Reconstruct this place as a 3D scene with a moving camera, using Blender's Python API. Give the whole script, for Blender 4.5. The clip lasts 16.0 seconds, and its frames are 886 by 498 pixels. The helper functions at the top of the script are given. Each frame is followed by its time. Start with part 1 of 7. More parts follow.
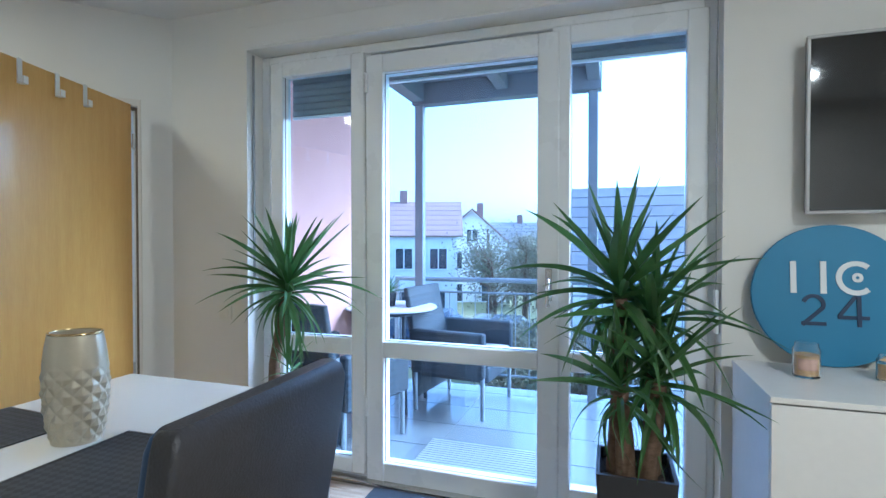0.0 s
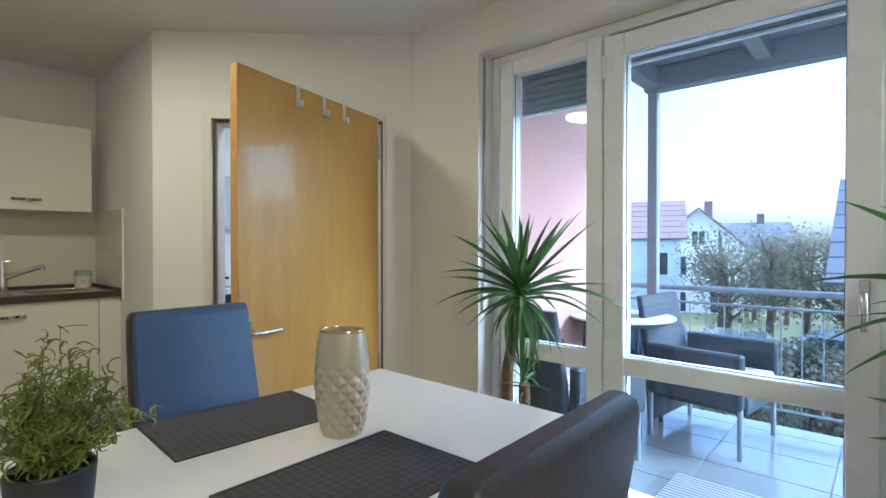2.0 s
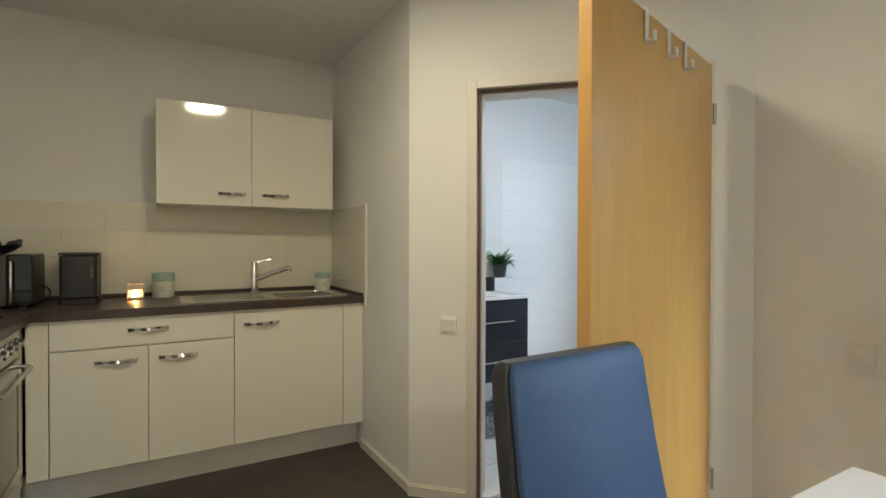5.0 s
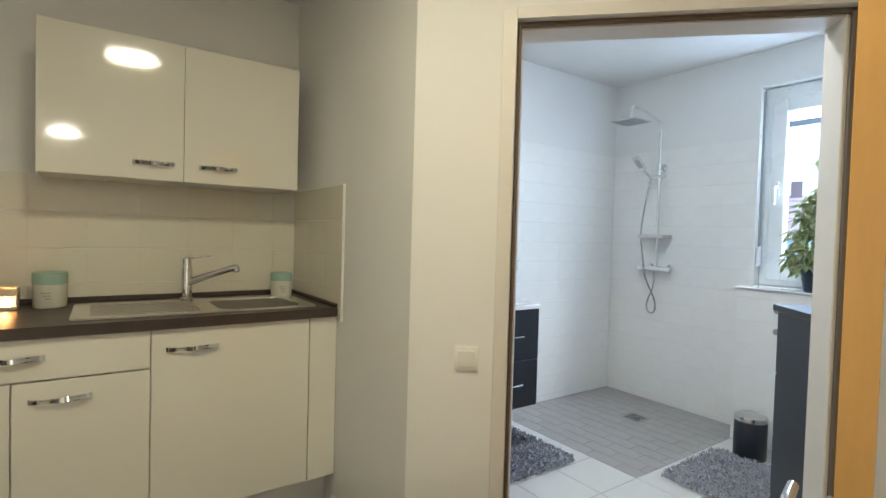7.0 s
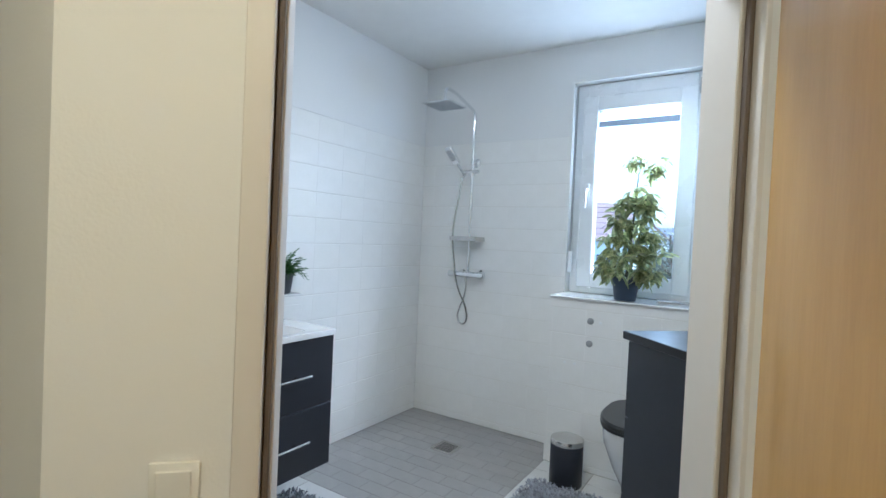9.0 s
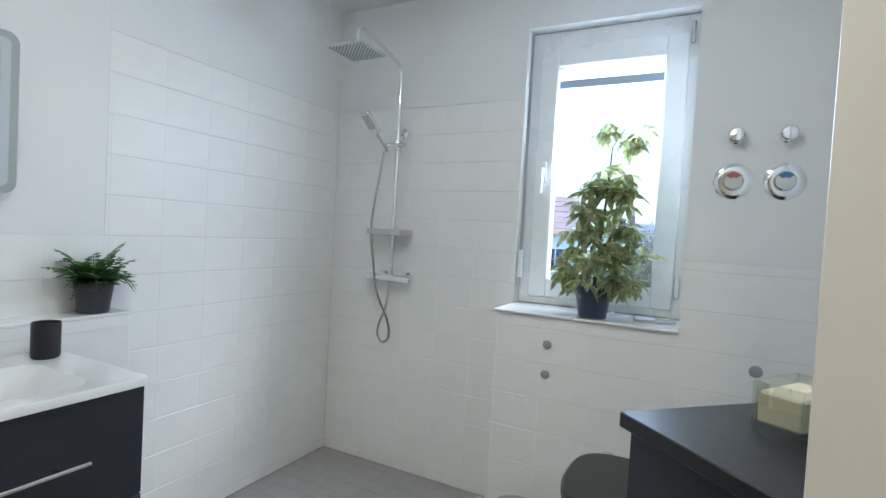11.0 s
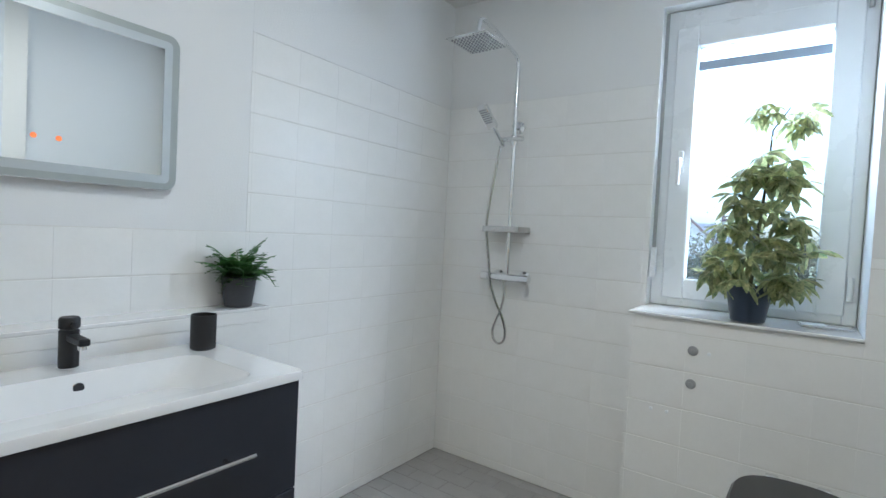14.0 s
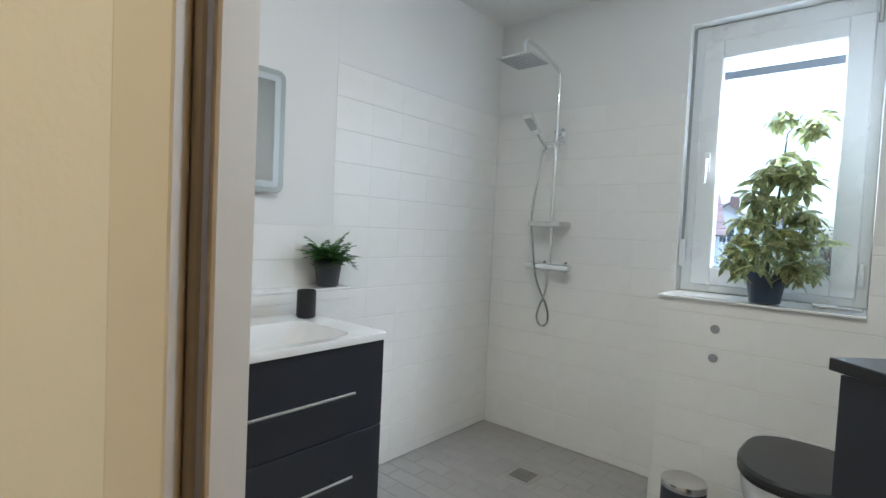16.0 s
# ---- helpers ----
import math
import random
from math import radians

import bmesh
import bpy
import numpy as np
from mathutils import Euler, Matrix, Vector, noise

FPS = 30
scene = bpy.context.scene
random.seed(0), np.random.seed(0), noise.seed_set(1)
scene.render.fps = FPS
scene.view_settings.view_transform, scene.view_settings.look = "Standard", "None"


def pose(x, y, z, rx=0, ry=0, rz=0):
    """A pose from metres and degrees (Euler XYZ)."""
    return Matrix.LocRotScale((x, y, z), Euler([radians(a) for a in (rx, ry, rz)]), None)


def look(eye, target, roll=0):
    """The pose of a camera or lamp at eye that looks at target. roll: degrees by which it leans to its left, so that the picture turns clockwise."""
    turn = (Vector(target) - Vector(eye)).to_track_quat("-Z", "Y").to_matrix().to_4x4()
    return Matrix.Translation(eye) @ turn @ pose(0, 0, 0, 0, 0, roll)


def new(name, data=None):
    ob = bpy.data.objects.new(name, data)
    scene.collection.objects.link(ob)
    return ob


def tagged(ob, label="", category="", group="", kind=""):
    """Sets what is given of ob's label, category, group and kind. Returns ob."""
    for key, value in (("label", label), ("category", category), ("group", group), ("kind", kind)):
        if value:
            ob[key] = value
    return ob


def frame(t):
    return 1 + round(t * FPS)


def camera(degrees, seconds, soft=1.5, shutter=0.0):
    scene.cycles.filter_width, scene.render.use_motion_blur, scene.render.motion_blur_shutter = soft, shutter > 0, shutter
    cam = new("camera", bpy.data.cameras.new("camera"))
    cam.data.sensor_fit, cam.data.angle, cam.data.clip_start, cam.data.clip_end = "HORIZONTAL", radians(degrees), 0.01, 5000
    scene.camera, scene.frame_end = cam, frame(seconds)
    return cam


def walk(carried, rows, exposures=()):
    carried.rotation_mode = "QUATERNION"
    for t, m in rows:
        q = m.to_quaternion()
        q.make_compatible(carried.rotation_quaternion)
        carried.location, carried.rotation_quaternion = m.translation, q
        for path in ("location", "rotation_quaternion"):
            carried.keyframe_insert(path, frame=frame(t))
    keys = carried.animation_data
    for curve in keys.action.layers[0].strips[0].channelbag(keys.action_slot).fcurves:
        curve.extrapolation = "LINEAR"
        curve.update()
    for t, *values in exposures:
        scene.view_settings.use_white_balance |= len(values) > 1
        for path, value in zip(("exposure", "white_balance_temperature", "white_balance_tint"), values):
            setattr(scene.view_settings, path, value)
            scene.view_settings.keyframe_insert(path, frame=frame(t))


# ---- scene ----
cam = camera(83.2, 16.0)
PATH = [
    (0, (0.706, 0.571, 1.255), (0.072, 2.468, 1.225), -0.0),
    (0.5, (0.678, 0.631, 1.259), (-0.102, 2.472, 1.229), -0.1),
    (1, (0.603, 0.668, 1.239), (-0.323, 2.44, 1.229), -0.2),
    (1.5, (0.564, 0.681, 1.246), (-0.562, 2.334, 1.233), -0.1),
    (2, (0.509, 0.667, 1.251), (-0.829, 2.153, 1.234), -0.0),
    (2.5, (0.415, 0.653, 1.237), (-1.049, 2.015, 1.222), -0.0),
    (3, (0.277, 0.623, 1.242), (-1.269, 1.892, 1.227), 0.0),
    (3.5, (0.106, 0.566, 1.241), (-1.486, 1.776, 1.227), 0.2),
    (4, (-0.082, 0.512, 1.242), (-1.761, 1.599, 1.223), 0.1),
    (4.5, (-0.289, 0.56, 1.24), (-2.015, 1.572, 1.219), 0.1),
    (4.7, (-0.382, 0.583, 1.251), (-2.111, 1.589, 1.23), 0.1),
    (6.8, (-1.201, 0.77, 1.277), (-2.862, 1.883, 1.225), 1.6),
    (7, (-1.271, 0.812, 1.282), (-2.909, 1.959, 1.226), 1.6),
    (7.5, (-1.451, 0.924, 1.279), (-3.004, 2.184, 1.222), 1.9),
    (8, (-1.586, 1.013, 1.311), (-2.915, 2.506, 1.251), 2.4),
    (8.5, (-1.689, 1.199, 1.307), (-2.847, 2.828, 1.255), 2.5),
    (9, (-1.769, 1.382, 1.311), (-2.852, 3.062, 1.268), 2.6),
    (9.2, (-1.798, 1.451, 1.315), (-2.865, 3.142, 1.265), 2.7),
    (11.3, (-2.056, 2.204, 1.325), (-2.966, 3.984, 1.262), 3.2),
    (11.5, (-2.07, 2.224, 1.319), (-2.98, 4.004, 1.256), 3.2),
    (12, (-2.126, 2.274, 1.312), (-3.033, 4.056, 1.25), 3.3),
    (12.5, (-2.178, 2.27, 1.317), (-3.111, 4.038, 1.255), 3.3),
    (13, (-2.225, 2.235, 1.314), (-3.236, 3.96, 1.25), 3.1),
    (13.5, (-2.267, 2.169, 1.3), (-3.377, 3.831, 1.235), 3.0),
    (14, (-2.268, 2.112, 1.284), (-3.436, 3.733, 1.217), 2.9),
    (14.5, (-2.22, 2.042, 1.279), (-3.431, 3.632, 1.21), 2.9),
    (15, (-2.159, 1.969, 1.274), (-3.392, 3.542, 1.205), 2.9),
    (15.5, (-2.109, 1.87, 1.258), (-3.365, 3.424, 1.184), 2.8),
    (16, (-2.081, 1.796, 1.258), (-3.386, 3.31, 1.178), 2.7),
]
walk(cam, [(t, look(eye, target, roll)) for t, eye, target, roll in PATH],
     exposures=[(0.0, 2.42, 4300, 8), (1.0, 2.38, 4550, 8), (2.0, 2.38, 4850, 8), (3.5, 2.40, 5150, 8), (4.5, 2.46, 5300, 8), (7.0, 2.70, 5200, 8), (8.5, 2.58, 4950, 8), (11.3, 2.38, 5400, 8), (14.0, 2.33, 5350, 8), (16.0, 2.26, 5600, 8)])

# ---------------------------------------------------------------- light
world = bpy.data.worlds.new("sky")
scene.world = world
world.use_nodes = True
wn = world.node_tree.nodes
wl = world.node_tree.links
sky = wn.new("ShaderNodeTexSky")
sky.sky_type = "NISHITA"
sky.sun_disc = False
sky.sun_elevation = radians(38)
sky.sun_rotation = radians(60)
sky.dust_density = 4.0
milky = wn.new("ShaderNodeHueSaturation")
milky.inputs["Saturation"].default_value = 0.85
wl.new(sky.outputs[0], milky.inputs["Color"])
wl.new(milky.outputs[0], wn["Background"].inputs["Color"])
wn["Background"].inputs["Strength"].default_value = 0.15

sun = new("sun", bpy.data.lights.new("sun", "SUN"))
sun.data.energy = 0.6
sun.data.angle = radians(25)
sun.data.color = (1.0, 0.96, 0.9)
sun.matrix_world = look((0, 0, 0), (-math.sin(radians(60)), -math.cos(radians(60)), -math.tan(radians(38))))


def disc_lamp(name, x, y, z, radius, power, colour):
    lamp = new(name, bpy.data.lights.new(name, "AREA"))
    lamp.data.shape = "DISK"
    lamp.data.size = 2 * radius
    lamp.data.energy = power
    lamp.data.color = colour
    lamp.matrix_world = pose(x, y, z)
    return lamp


disc_lamp("lamp_light", -1.90, 1.03, 2.474, 0.15, 2.85, (1.0, 0.77, 0.39))
disc_lamp("lamp_light", 2.0, 0.48, 2.474, 0.15, 8.2, (1.0, 0.80, 0.50))
# bathroom light from an unseen lamp, added above the view to brighten the room
disc_lamp("lamp_light", -2.60, 2.75, 2.534, 0.13, 1.75, (1.0, 0.95, 0.86))

# added area lamp for sky light in the upper half of the bathroom window
day = new("window_fill_light", bpy.data.lights.new("window_fill_light", "AREA"))
day.data.shape = "RECTANGLE"
day.data.size = 0.46
day.data.size_y = 0.52
day.data.energy = 2.3
day.data.color = (0.84, 0.92, 1.0)
day.matrix_world = pose(-2.445, 4.582, 1.89, -90, 0, 0)

# ---------------------------------------------------------------- mesh helpers
Z0 = Matrix.Identity(4)
S2 = math.sqrt(0.5)
# frame along the slanting door wall: u along the wall, v through it, z up; its origin lies on the living-room face
DIAG = Matrix(((S2, -S2, 0, -4.475 / 2), (S2, S2, 0, 4.475 / 2), (0, 0, 1, 0), (0, 0, 0, 1)))


def box(bm, x0, x1, y0, y1, z0, z1, bevel=0.0, m=Z0, seg=1):
    """Adds a box, with bevelled edges if wanted."""
    if bevel:
        b = bmesh.new()
        box(b, x0, x1, y0, y1, z0, z1)
        bmesh.ops.bevel(b, geom=b.edges[:], offset=bevel, segments=seg, affect="EDGES", profile=0.5)
        b.transform(m)
        merge(bm, b)
        return
    p = [m @ Vector((x, y, z)) for z in (z0, z1) for y in (y0, y1) for x in (x0, x1)]
    v = [bm.verts.new(q) for q in p]
    for f in ((0, 2, 3, 1), (4, 5, 7, 6), (0, 1, 5, 4), (2, 6, 7, 3), (0, 4, 6, 2), (1, 3, 7, 5)):
        bm.faces.new([v[i] for i in f])


def merge(bm, other):
    me = bpy.data.meshes.new("tmp")
    other.to_mesh(me)
    other.free()
    bm.from_mesh(me)
    bpy.data.meshes.remove(me)


def lathe(bm, profile, m=Z0, seg=28, cap=True, square=0.0):
    """Turns a profile of (radius, height) about the z axis."""
    rings = []
    for r, h in profile:
        ring = []
        for i in range(seg):
            a = 2 * math.pi * i / seg
            ring.append(bm.verts.new(m @ Vector((r * math.cos(a), r * math.sin(a), h))))
        rings.append(ring)
    for a, b in zip(rings, rings[1:]):
        for i in range(seg):
            j = (i + 1) % seg
            bm.faces.new((a[i], a[j], b[j], b[i]))
    if cap:
        bm.faces.new(rings[0][::-1])
        bm.faces.new(rings[-1])


def tube(bm, points, radius, seg=10, m=Z0, flat=1.0):
    """Sweeps a round section along points; radius may be a list."""
    pts = [Vector(p) for p in points]
    rad = radius if isinstance(radius, (list, tuple)) else [radius] * len(pts)
    rings = []
    side = None
    for i, p in enumerate(pts):
        d = (pts[min(i + 1, len(pts) - 1)] - pts[max(i - 1, 0)]).normalized()
        if side is None:
            side = d.orthogonal().normalized()
        side = (side - d * side.dot(d)).normalized()
        up = d.cross(side)
        rings.append([bm.verts.new(m @ (p + rad[i] * (math.cos(2 * math.pi * k / seg) * side + flat * math.sin(2 * math.pi * k / seg) * up))) for k in range(seg)])
    for a, b in zip(rings, rings[1:]):
        for k in range(seg):
            j = (k + 1) % seg
            bm.faces.new((a[k], a[j], b[j], b[k]))
    bm.faces.new(rings[0][::-1])
    bm.faces.new(rings[-1])


def arc(c, r, a0, a1, n, ax=(1, 0, 0), ay=(0, 0, 1)):
    """Points on an arc about c in the plane of ax and ay."""
    c, ax, ay = Vector(c), Vector(ax), Vector(ay)
    return [c + r * (math.cos(radians(a0 + (a1 - a0) * i / n)) * ax + math.sin(radians(a0 + (a1 - a0) * i / n)) * ay) for i in range(n + 1)]


def prism(bm, outline, z0, z1, m=Z0):
    """Extrudes an outline of (x, y), given anticlockwise."""
    lo = [bm.verts.new(m @ Vector((x, y, z0))) for x, y in outline]
    hi = [bm.verts.new(m @ Vector((x, y, z1))) for x, y in outline]
    n = len(outline)
    bm.faces.new(lo[::-1])
    bm.faces.new(hi)
    for i in range(n):
        j = (i + 1) % n
        bm.faces.new((lo[i], lo[j], hi[j], hi[i]))


def rounded(x0, x1, y0, y1, r, n=5):
    """Outline of a rectangle with rounded corners."""
    out = []
    for cx, cy, a in ((x1 - r, y1 - r, 0), (x0 + r, y1 - r, 90), (x0 + r, y0 + r, 180), (x1 - r, y0 + r, 270)):
        for i in range(n + 1):
            b = radians(a + 90 * i / n)
            out.append((cx + r * math.cos(b), cy + r * math.sin(b)))
    return out


def mesh_of(name, bm, material, smooth=False):
    bmesh.ops.recalc_face_normals(bm, faces=bm.faces[:])
    me = bpy.data.meshes.new(name)
    bm.to_mesh(me)
    bm.free()
    me.materials.append(material)
    if smooth:
        for p in me.polygons:
            p.use_smooth = True
        me.set_sharp_from_angle(angle=radians(38))
    return me


def solid(name, bm, material, label="", category="", group="", kind="", smooth=False):
    ob = new(name, mesh_of(name, bm, material, smooth))
    return tagged(ob, label, category, group, kind)


def part(name, bm, material, parent, label="", smooth=False):
    ob = new(name, mesh_of(name, bm, material, smooth))
    ob.parent = parent
    return tagged(ob, label)


def placed(name, me, parent, m):
    """A part on mesh data that it shares with its like."""
    ob = new(name, me)
    ob.parent = parent
    ob.matrix_basis = m
    return ob


def thing(name, m, label, category, group=""):
    ob = new(name)
    ob.matrix_world = m
    ob.empty_display_size = 0.05
    return tagged(ob, label, category, group)


def quick(name, material, parent, *boxes, bevel=0.0, label="", smooth=False, seg=1):
    """A part made of boxes."""
    bm = bmesh.new()
    for b in boxes:
        box(bm, *b, bevel=bevel, seg=seg)
    return part(name, bm, material, parent, label, smooth)


# ---------------------------------------------------------------- materials
def material(name, colour, rough=0.5, metal=0.0, grain=0.0, scale=8.0, bump=0.0, bump_scale=60.0, stretch=(1, 1, 1), second=None, island=0.0,
             coat=0.0, spec=0.5, dirt=0.0, sheen=0.0):
    """A surface with colour that varies at a coarse and a fine scale, and with fine relief."""
    m = bpy.data.materials.new(name)
    m.use_nodes = True
    n, l = m.node_tree.nodes, m.node_tree.links
    b = n["Principled BSDF"]
    b.inputs["Roughness"].default_value = rough
    b.inputs["Metallic"].default_value = metal
    b.inputs["Coat Weight"].default_value = coat
    b.inputs["Coat Roughness"].default_value = 0.06
    b.inputs["Specular IOR Level"].default_value = spec
    b.inputs["Sheen Weight"].default_value = sheen
    co = n.new("ShaderNodeTexCoord")
    mp = n.new("ShaderNodeMapping")
    mp.inputs["Scale"].default_value = stretch
    l.new(co.outputs["Object"], mp.inputs["Vector"])
    if second is None:
        second = tuple(c * 0.8 for c in colour)
    coarse = n.new("ShaderNodeTexNoise")
    coarse.inputs["Scale"].default_value = scale
    coarse.inputs["Detail"].default_value = 6
    coarse.inputs["Roughness"].default_value = 0.6
    l.new(mp.outputs[0], coarse.inputs["Vector"])
    fine = n.new("ShaderNodeTexNoise")
    fine.inputs["Scale"].default_value = scale * 9
    fine.inputs["Detail"].default_value = 4
    l.new(mp.outputs[0], fine.inputs["Vector"])
    add = n.new("ShaderNodeMath")
    add.operation = "MULTIPLY_ADD"
    add.inputs[1].default_value = 0.35
    l.new(fine.outputs["Fac"], add.inputs[0])
    half = n.new("ShaderNodeMath")
    half.operation = "MULTIPLY"
    half.inputs[1].default_value = 0.65
    l.new(coarse.outputs["Fac"], half.inputs[0])
    l.new(half.outputs[0], add.inputs[2])
    ramp = n.new("ShaderNodeMapRange")
    ramp.inputs["From Min"].default_value = 0.35
    ramp.inputs["From Max"].default_value = 0.65
    ramp.inputs["To Min"].default_value = 0.0
    ramp.inputs["To Max"].default_value = grain
    l.new(add.outputs[0], ramp.inputs["Value"])
    mix = n.new("ShaderNodeMix")
    mix.data_type = "RGBA"
    mix.inputs["A"].default_value = (*colour, 1)
    mix.inputs["B"].default_value = (*second, 1)
    l.new(ramp.outputs[0], mix.inputs["Factor"])
    last = mix.outputs["Result"]
    if island:
        info = n.new("ShaderNodeObjectInfo")
        geo = n.new("ShaderNodeNewGeometry")
        s = n.new("ShaderNodeMath")
        s.operation = "ADD"
        l.new(info.outputs["Random"], s.inputs[0])
        l.new(geo.outputs["Random Per Island"], s.inputs[1])
        r = n.new("ShaderNodeMapRange")
        r.inputs["From Max"].default_value = 2.0
        r.inputs["To Min"].default_value = 1 - island
        r.inputs["To Max"].default_value = 1 + island
        l.new(s.outputs[0], r.inputs["Value"])
        hsv = n.new("ShaderNodeHueSaturation")
        l.new(last, hsv.inputs["Color"])
        l.new(r.outputs[0], hsv.inputs["Value"])
        last = hsv.outputs[0]
    l.new(last, b.inputs["Base Color"])
    rr = n.new("ShaderNodeMapRange")
    rr.inputs["To Min"].default_value = max(0.02, rough * 0.85)
    rr.inputs["To Max"].default_value = min(1.0, rough * 1.15)
    l.new(coarse.outputs["Fac"], rr.inputs["Value"])
    l.new(rr.outputs[0], b.inputs["Roughness"])
    if bump:
        bn = n.new("ShaderNodeTexNoise")
        bn.inputs["Scale"].default_value = bump_scale
        bn.inputs["Detail"].default_value = 5
        l.new(mp.outputs[0], bn.inputs["Vector"])
        bp = n.new("ShaderNodeBump")
        bp.inputs["Strength"].default_value = bump
        bp.inputs["Distance"].default_value = 0.004
        l.new(bn.outputs["Fac"], bp.inputs["Height"])
        l.new(bp.outputs[0], b.inputs["Normal"])
    return m


def glass(name, colour=(1, 1, 1), rough=0.0):
    m = bpy.data.materials.new(name)
    m.use_nodes = True
    n, l = m.node_tree.nodes, m.node_tree.links
    b = n["Principled BSDF"]
    b.inputs["Base Color"].default_value = (*colour, 1)
    b.inputs["Roughness"].default_value = rough
    b.inputs["Transmission Weight"].default_value = 1.0
    b.inputs["IOR"].default_value = 1.45
    return m


def pane_glass(name, tint):
    """Thin window glass: clear, with a mirror gloss that grows towards grazing angles."""
    m = bpy.data.materials.new(name)
    m.use_nodes = True
    n, l = m.node_tree.nodes, m.node_tree.links
    n.remove(n["Principled BSDF"])
    clear = n.new("ShaderNodeBsdfTransparent")
    clear.inputs["Color"].default_value = (*tint, 1)
    gloss = n.new("ShaderNodeBsdfGlossy")
    gloss.inputs["Roughness"].default_value = 0.0
    facing = n.new("ShaderNodeLayerWeight")
    facing.inputs["Blend"].default_value = 0.5
    power = n.new("ShaderNodeMath")
    power.operation = "POWER"
    power.inputs[1].default_value = 5.0
    l.new(facing.outputs["Facing"], power.inputs[0])
    share = n.new("ShaderNodeMath")
    share.operation = "MULTIPLY_ADD"
    share.inputs[1].default_value = 0.9
    share.inputs[2].default_value = 0.045
    l.new(power.outputs[0], share.inputs[0])
    mix = n.new("ShaderNodeMixShader")
    l.new(share.outputs[0], mix.inputs[0])
    l.new(clear.outputs[0], mix.inputs[1])
    l.new(gloss.outputs[0], mix.inputs[2])
    l.new(mix.outputs[0], n["Material Output"].inputs["Surface"])
    return m


def glow(name, colour, strength):
    m = bpy.data.materials.new(name)
    m.use_nodes = True
    b = m.node_tree.nodes["Principled BSDF"]
    b.inputs["Base Color"].default_value = (*colour, 1)
    b.inputs["Emission Color"].default_value = (*colour, 1)
    b.inputs["Emission Strength"].default_value = strength
    return m


PLASTER = material("painted_plaster", (0.80, 0.785, 0.745), 0.85, grain=0.25, scale=1.5, bump=0.15, bump_scale=140, second=(0.76, 0.745, 0.70))
BATH_PLASTER = material("bath_plaster", (0.80, 0.80, 0.79), 0.85, grain=0.25, scale=1.5, bump=0.25, bump_scale=140, second=(0.775, 0.775, 0.765))
CEIL = material("ceiling_paint", (0.80, 0.79, 0.765), 0.9, grain=0.25, scale=1.2, bump=0.2, bump_scale=160)
DARK_FLOOR = material("dark_vinyl", (0.075, 0.062, 0.054), 0.42, grain=1.0, scale=5, bump=0.15, bump_scale=90, second=(0.045, 0.037, 0.033))
LAMINATE = material("striped_laminate", (0.55, 0.47, 0.38), 0.38, grain=1.0, scale=3.0, stretch=(0.6, 14, 1), second=(0.30, 0.23, 0.17), island=0.12, bump=0.1)
PVC = material("white_pvc", (0.85, 0.87, 0.89), 0.28, grain=0.3, scale=4, second=(0.81, 0.83, 0.85), coat=0.15)
FRAME = material("door_frame_paint", (0.74, 0.70, 0.64), 0.45, grain=0.4, scale=5, second=(0.70, 0.655, 0.59))
GASKET = material("brown_gasket", (0.15, 0.115, 0.085), 0.7, grain=0.5, scale=30)
BEECH = material("beech_veneer", (0.64, 0.375, 0.085), 0.30, grain=1.0, scale=2.4, stretch=(7, 7, 0.7), second=(0.56, 0.305, 0.058), coat=0.35, bump=0.05, bump_scale=300)
BEECH_EDGE = material("beech_edge", (0.70, 0.40, 0.11), 0.35, grain=0.6, scale=12, stretch=(1, 1, 0.2))
WALL_TILE = material("marbled_white_tile", (0.85, 0.845, 0.825), 0.42, grain=0.6, scale=9, second=(0.80, 0.795, 0.77), island=0.015, bump=0.12, bump_scale=22, stretch=(1, 1, 2.2))
KITCHEN_TILE = material("cream_kitchen_tile", (0.71, 0.675, 0.56), 0.16, grain=0.3, scale=6, second=(0.67, 0.63, 0.52), island=0.02, bump=0.08, bump_scale=10)
GROUT = material("tile_grout", (0.78, 0.765, 0.73), 0.9, grain=0.6, scale=20, second=(0.71, 0.695, 0.66))
DARK_GROUT = material("floor_grout", (0.33, 0.32, 0.30), 0.9, grain=0.6, scale=20)
MOSAIC = material("grey_floor_tile", (0.38, 0.37, 0.355), 0.42, grain=0.7, scale=12, second=(0.33, 0.32, 0.31), island=0.07, bump=0.2, bump_scale=60)
FLOOR_TILE = material("white_floor_tile", (0.72, 0.72, 0.70), 0.25, grain=0.5, scale=6, second=(0.66, 0.66, 0.64), island=0.02)
CHROME = material("polished_chrome", (0.82, 0.83, 0.84), 0.08, metal=1.0, grain=0.2, scale=12)
STEEL = material("brushed_steel", (0.62, 0.61, 0.59), 0.24, metal=1.0, grain=0.5, scale=20, stretch=(1, 12, 1), second=(0.52, 0.51, 0.49))
WHITE_GLOSS = material("white_lacquer", (0.78, 0.755, 0.66), 0.07, grain=0.15, scale=3, coat=0.6, second=(0.76, 0.735, 0.64))
WHITE_EDGE = material("white_melamine", (0.78, 0.765, 0.72), 0.35, grain=0.3, scale=5)
WORKTOP = material("dark_worktop", (0.070, 0.052, 0.045), 0.33, grain=1.0, scale=14, second=(0.045, 0.033, 0.030), bump=0.08)
ANTHRACITE = material("anthracite_lacquer", (0.024, 0.027, 0.038), 0.42, grain=0.5, scale=6, second=(0.019, 0.022, 0.030))
BLACK = material("black_plastic", (0.018, 0.018, 0.020), 0.35, grain=0.4, scale=10)
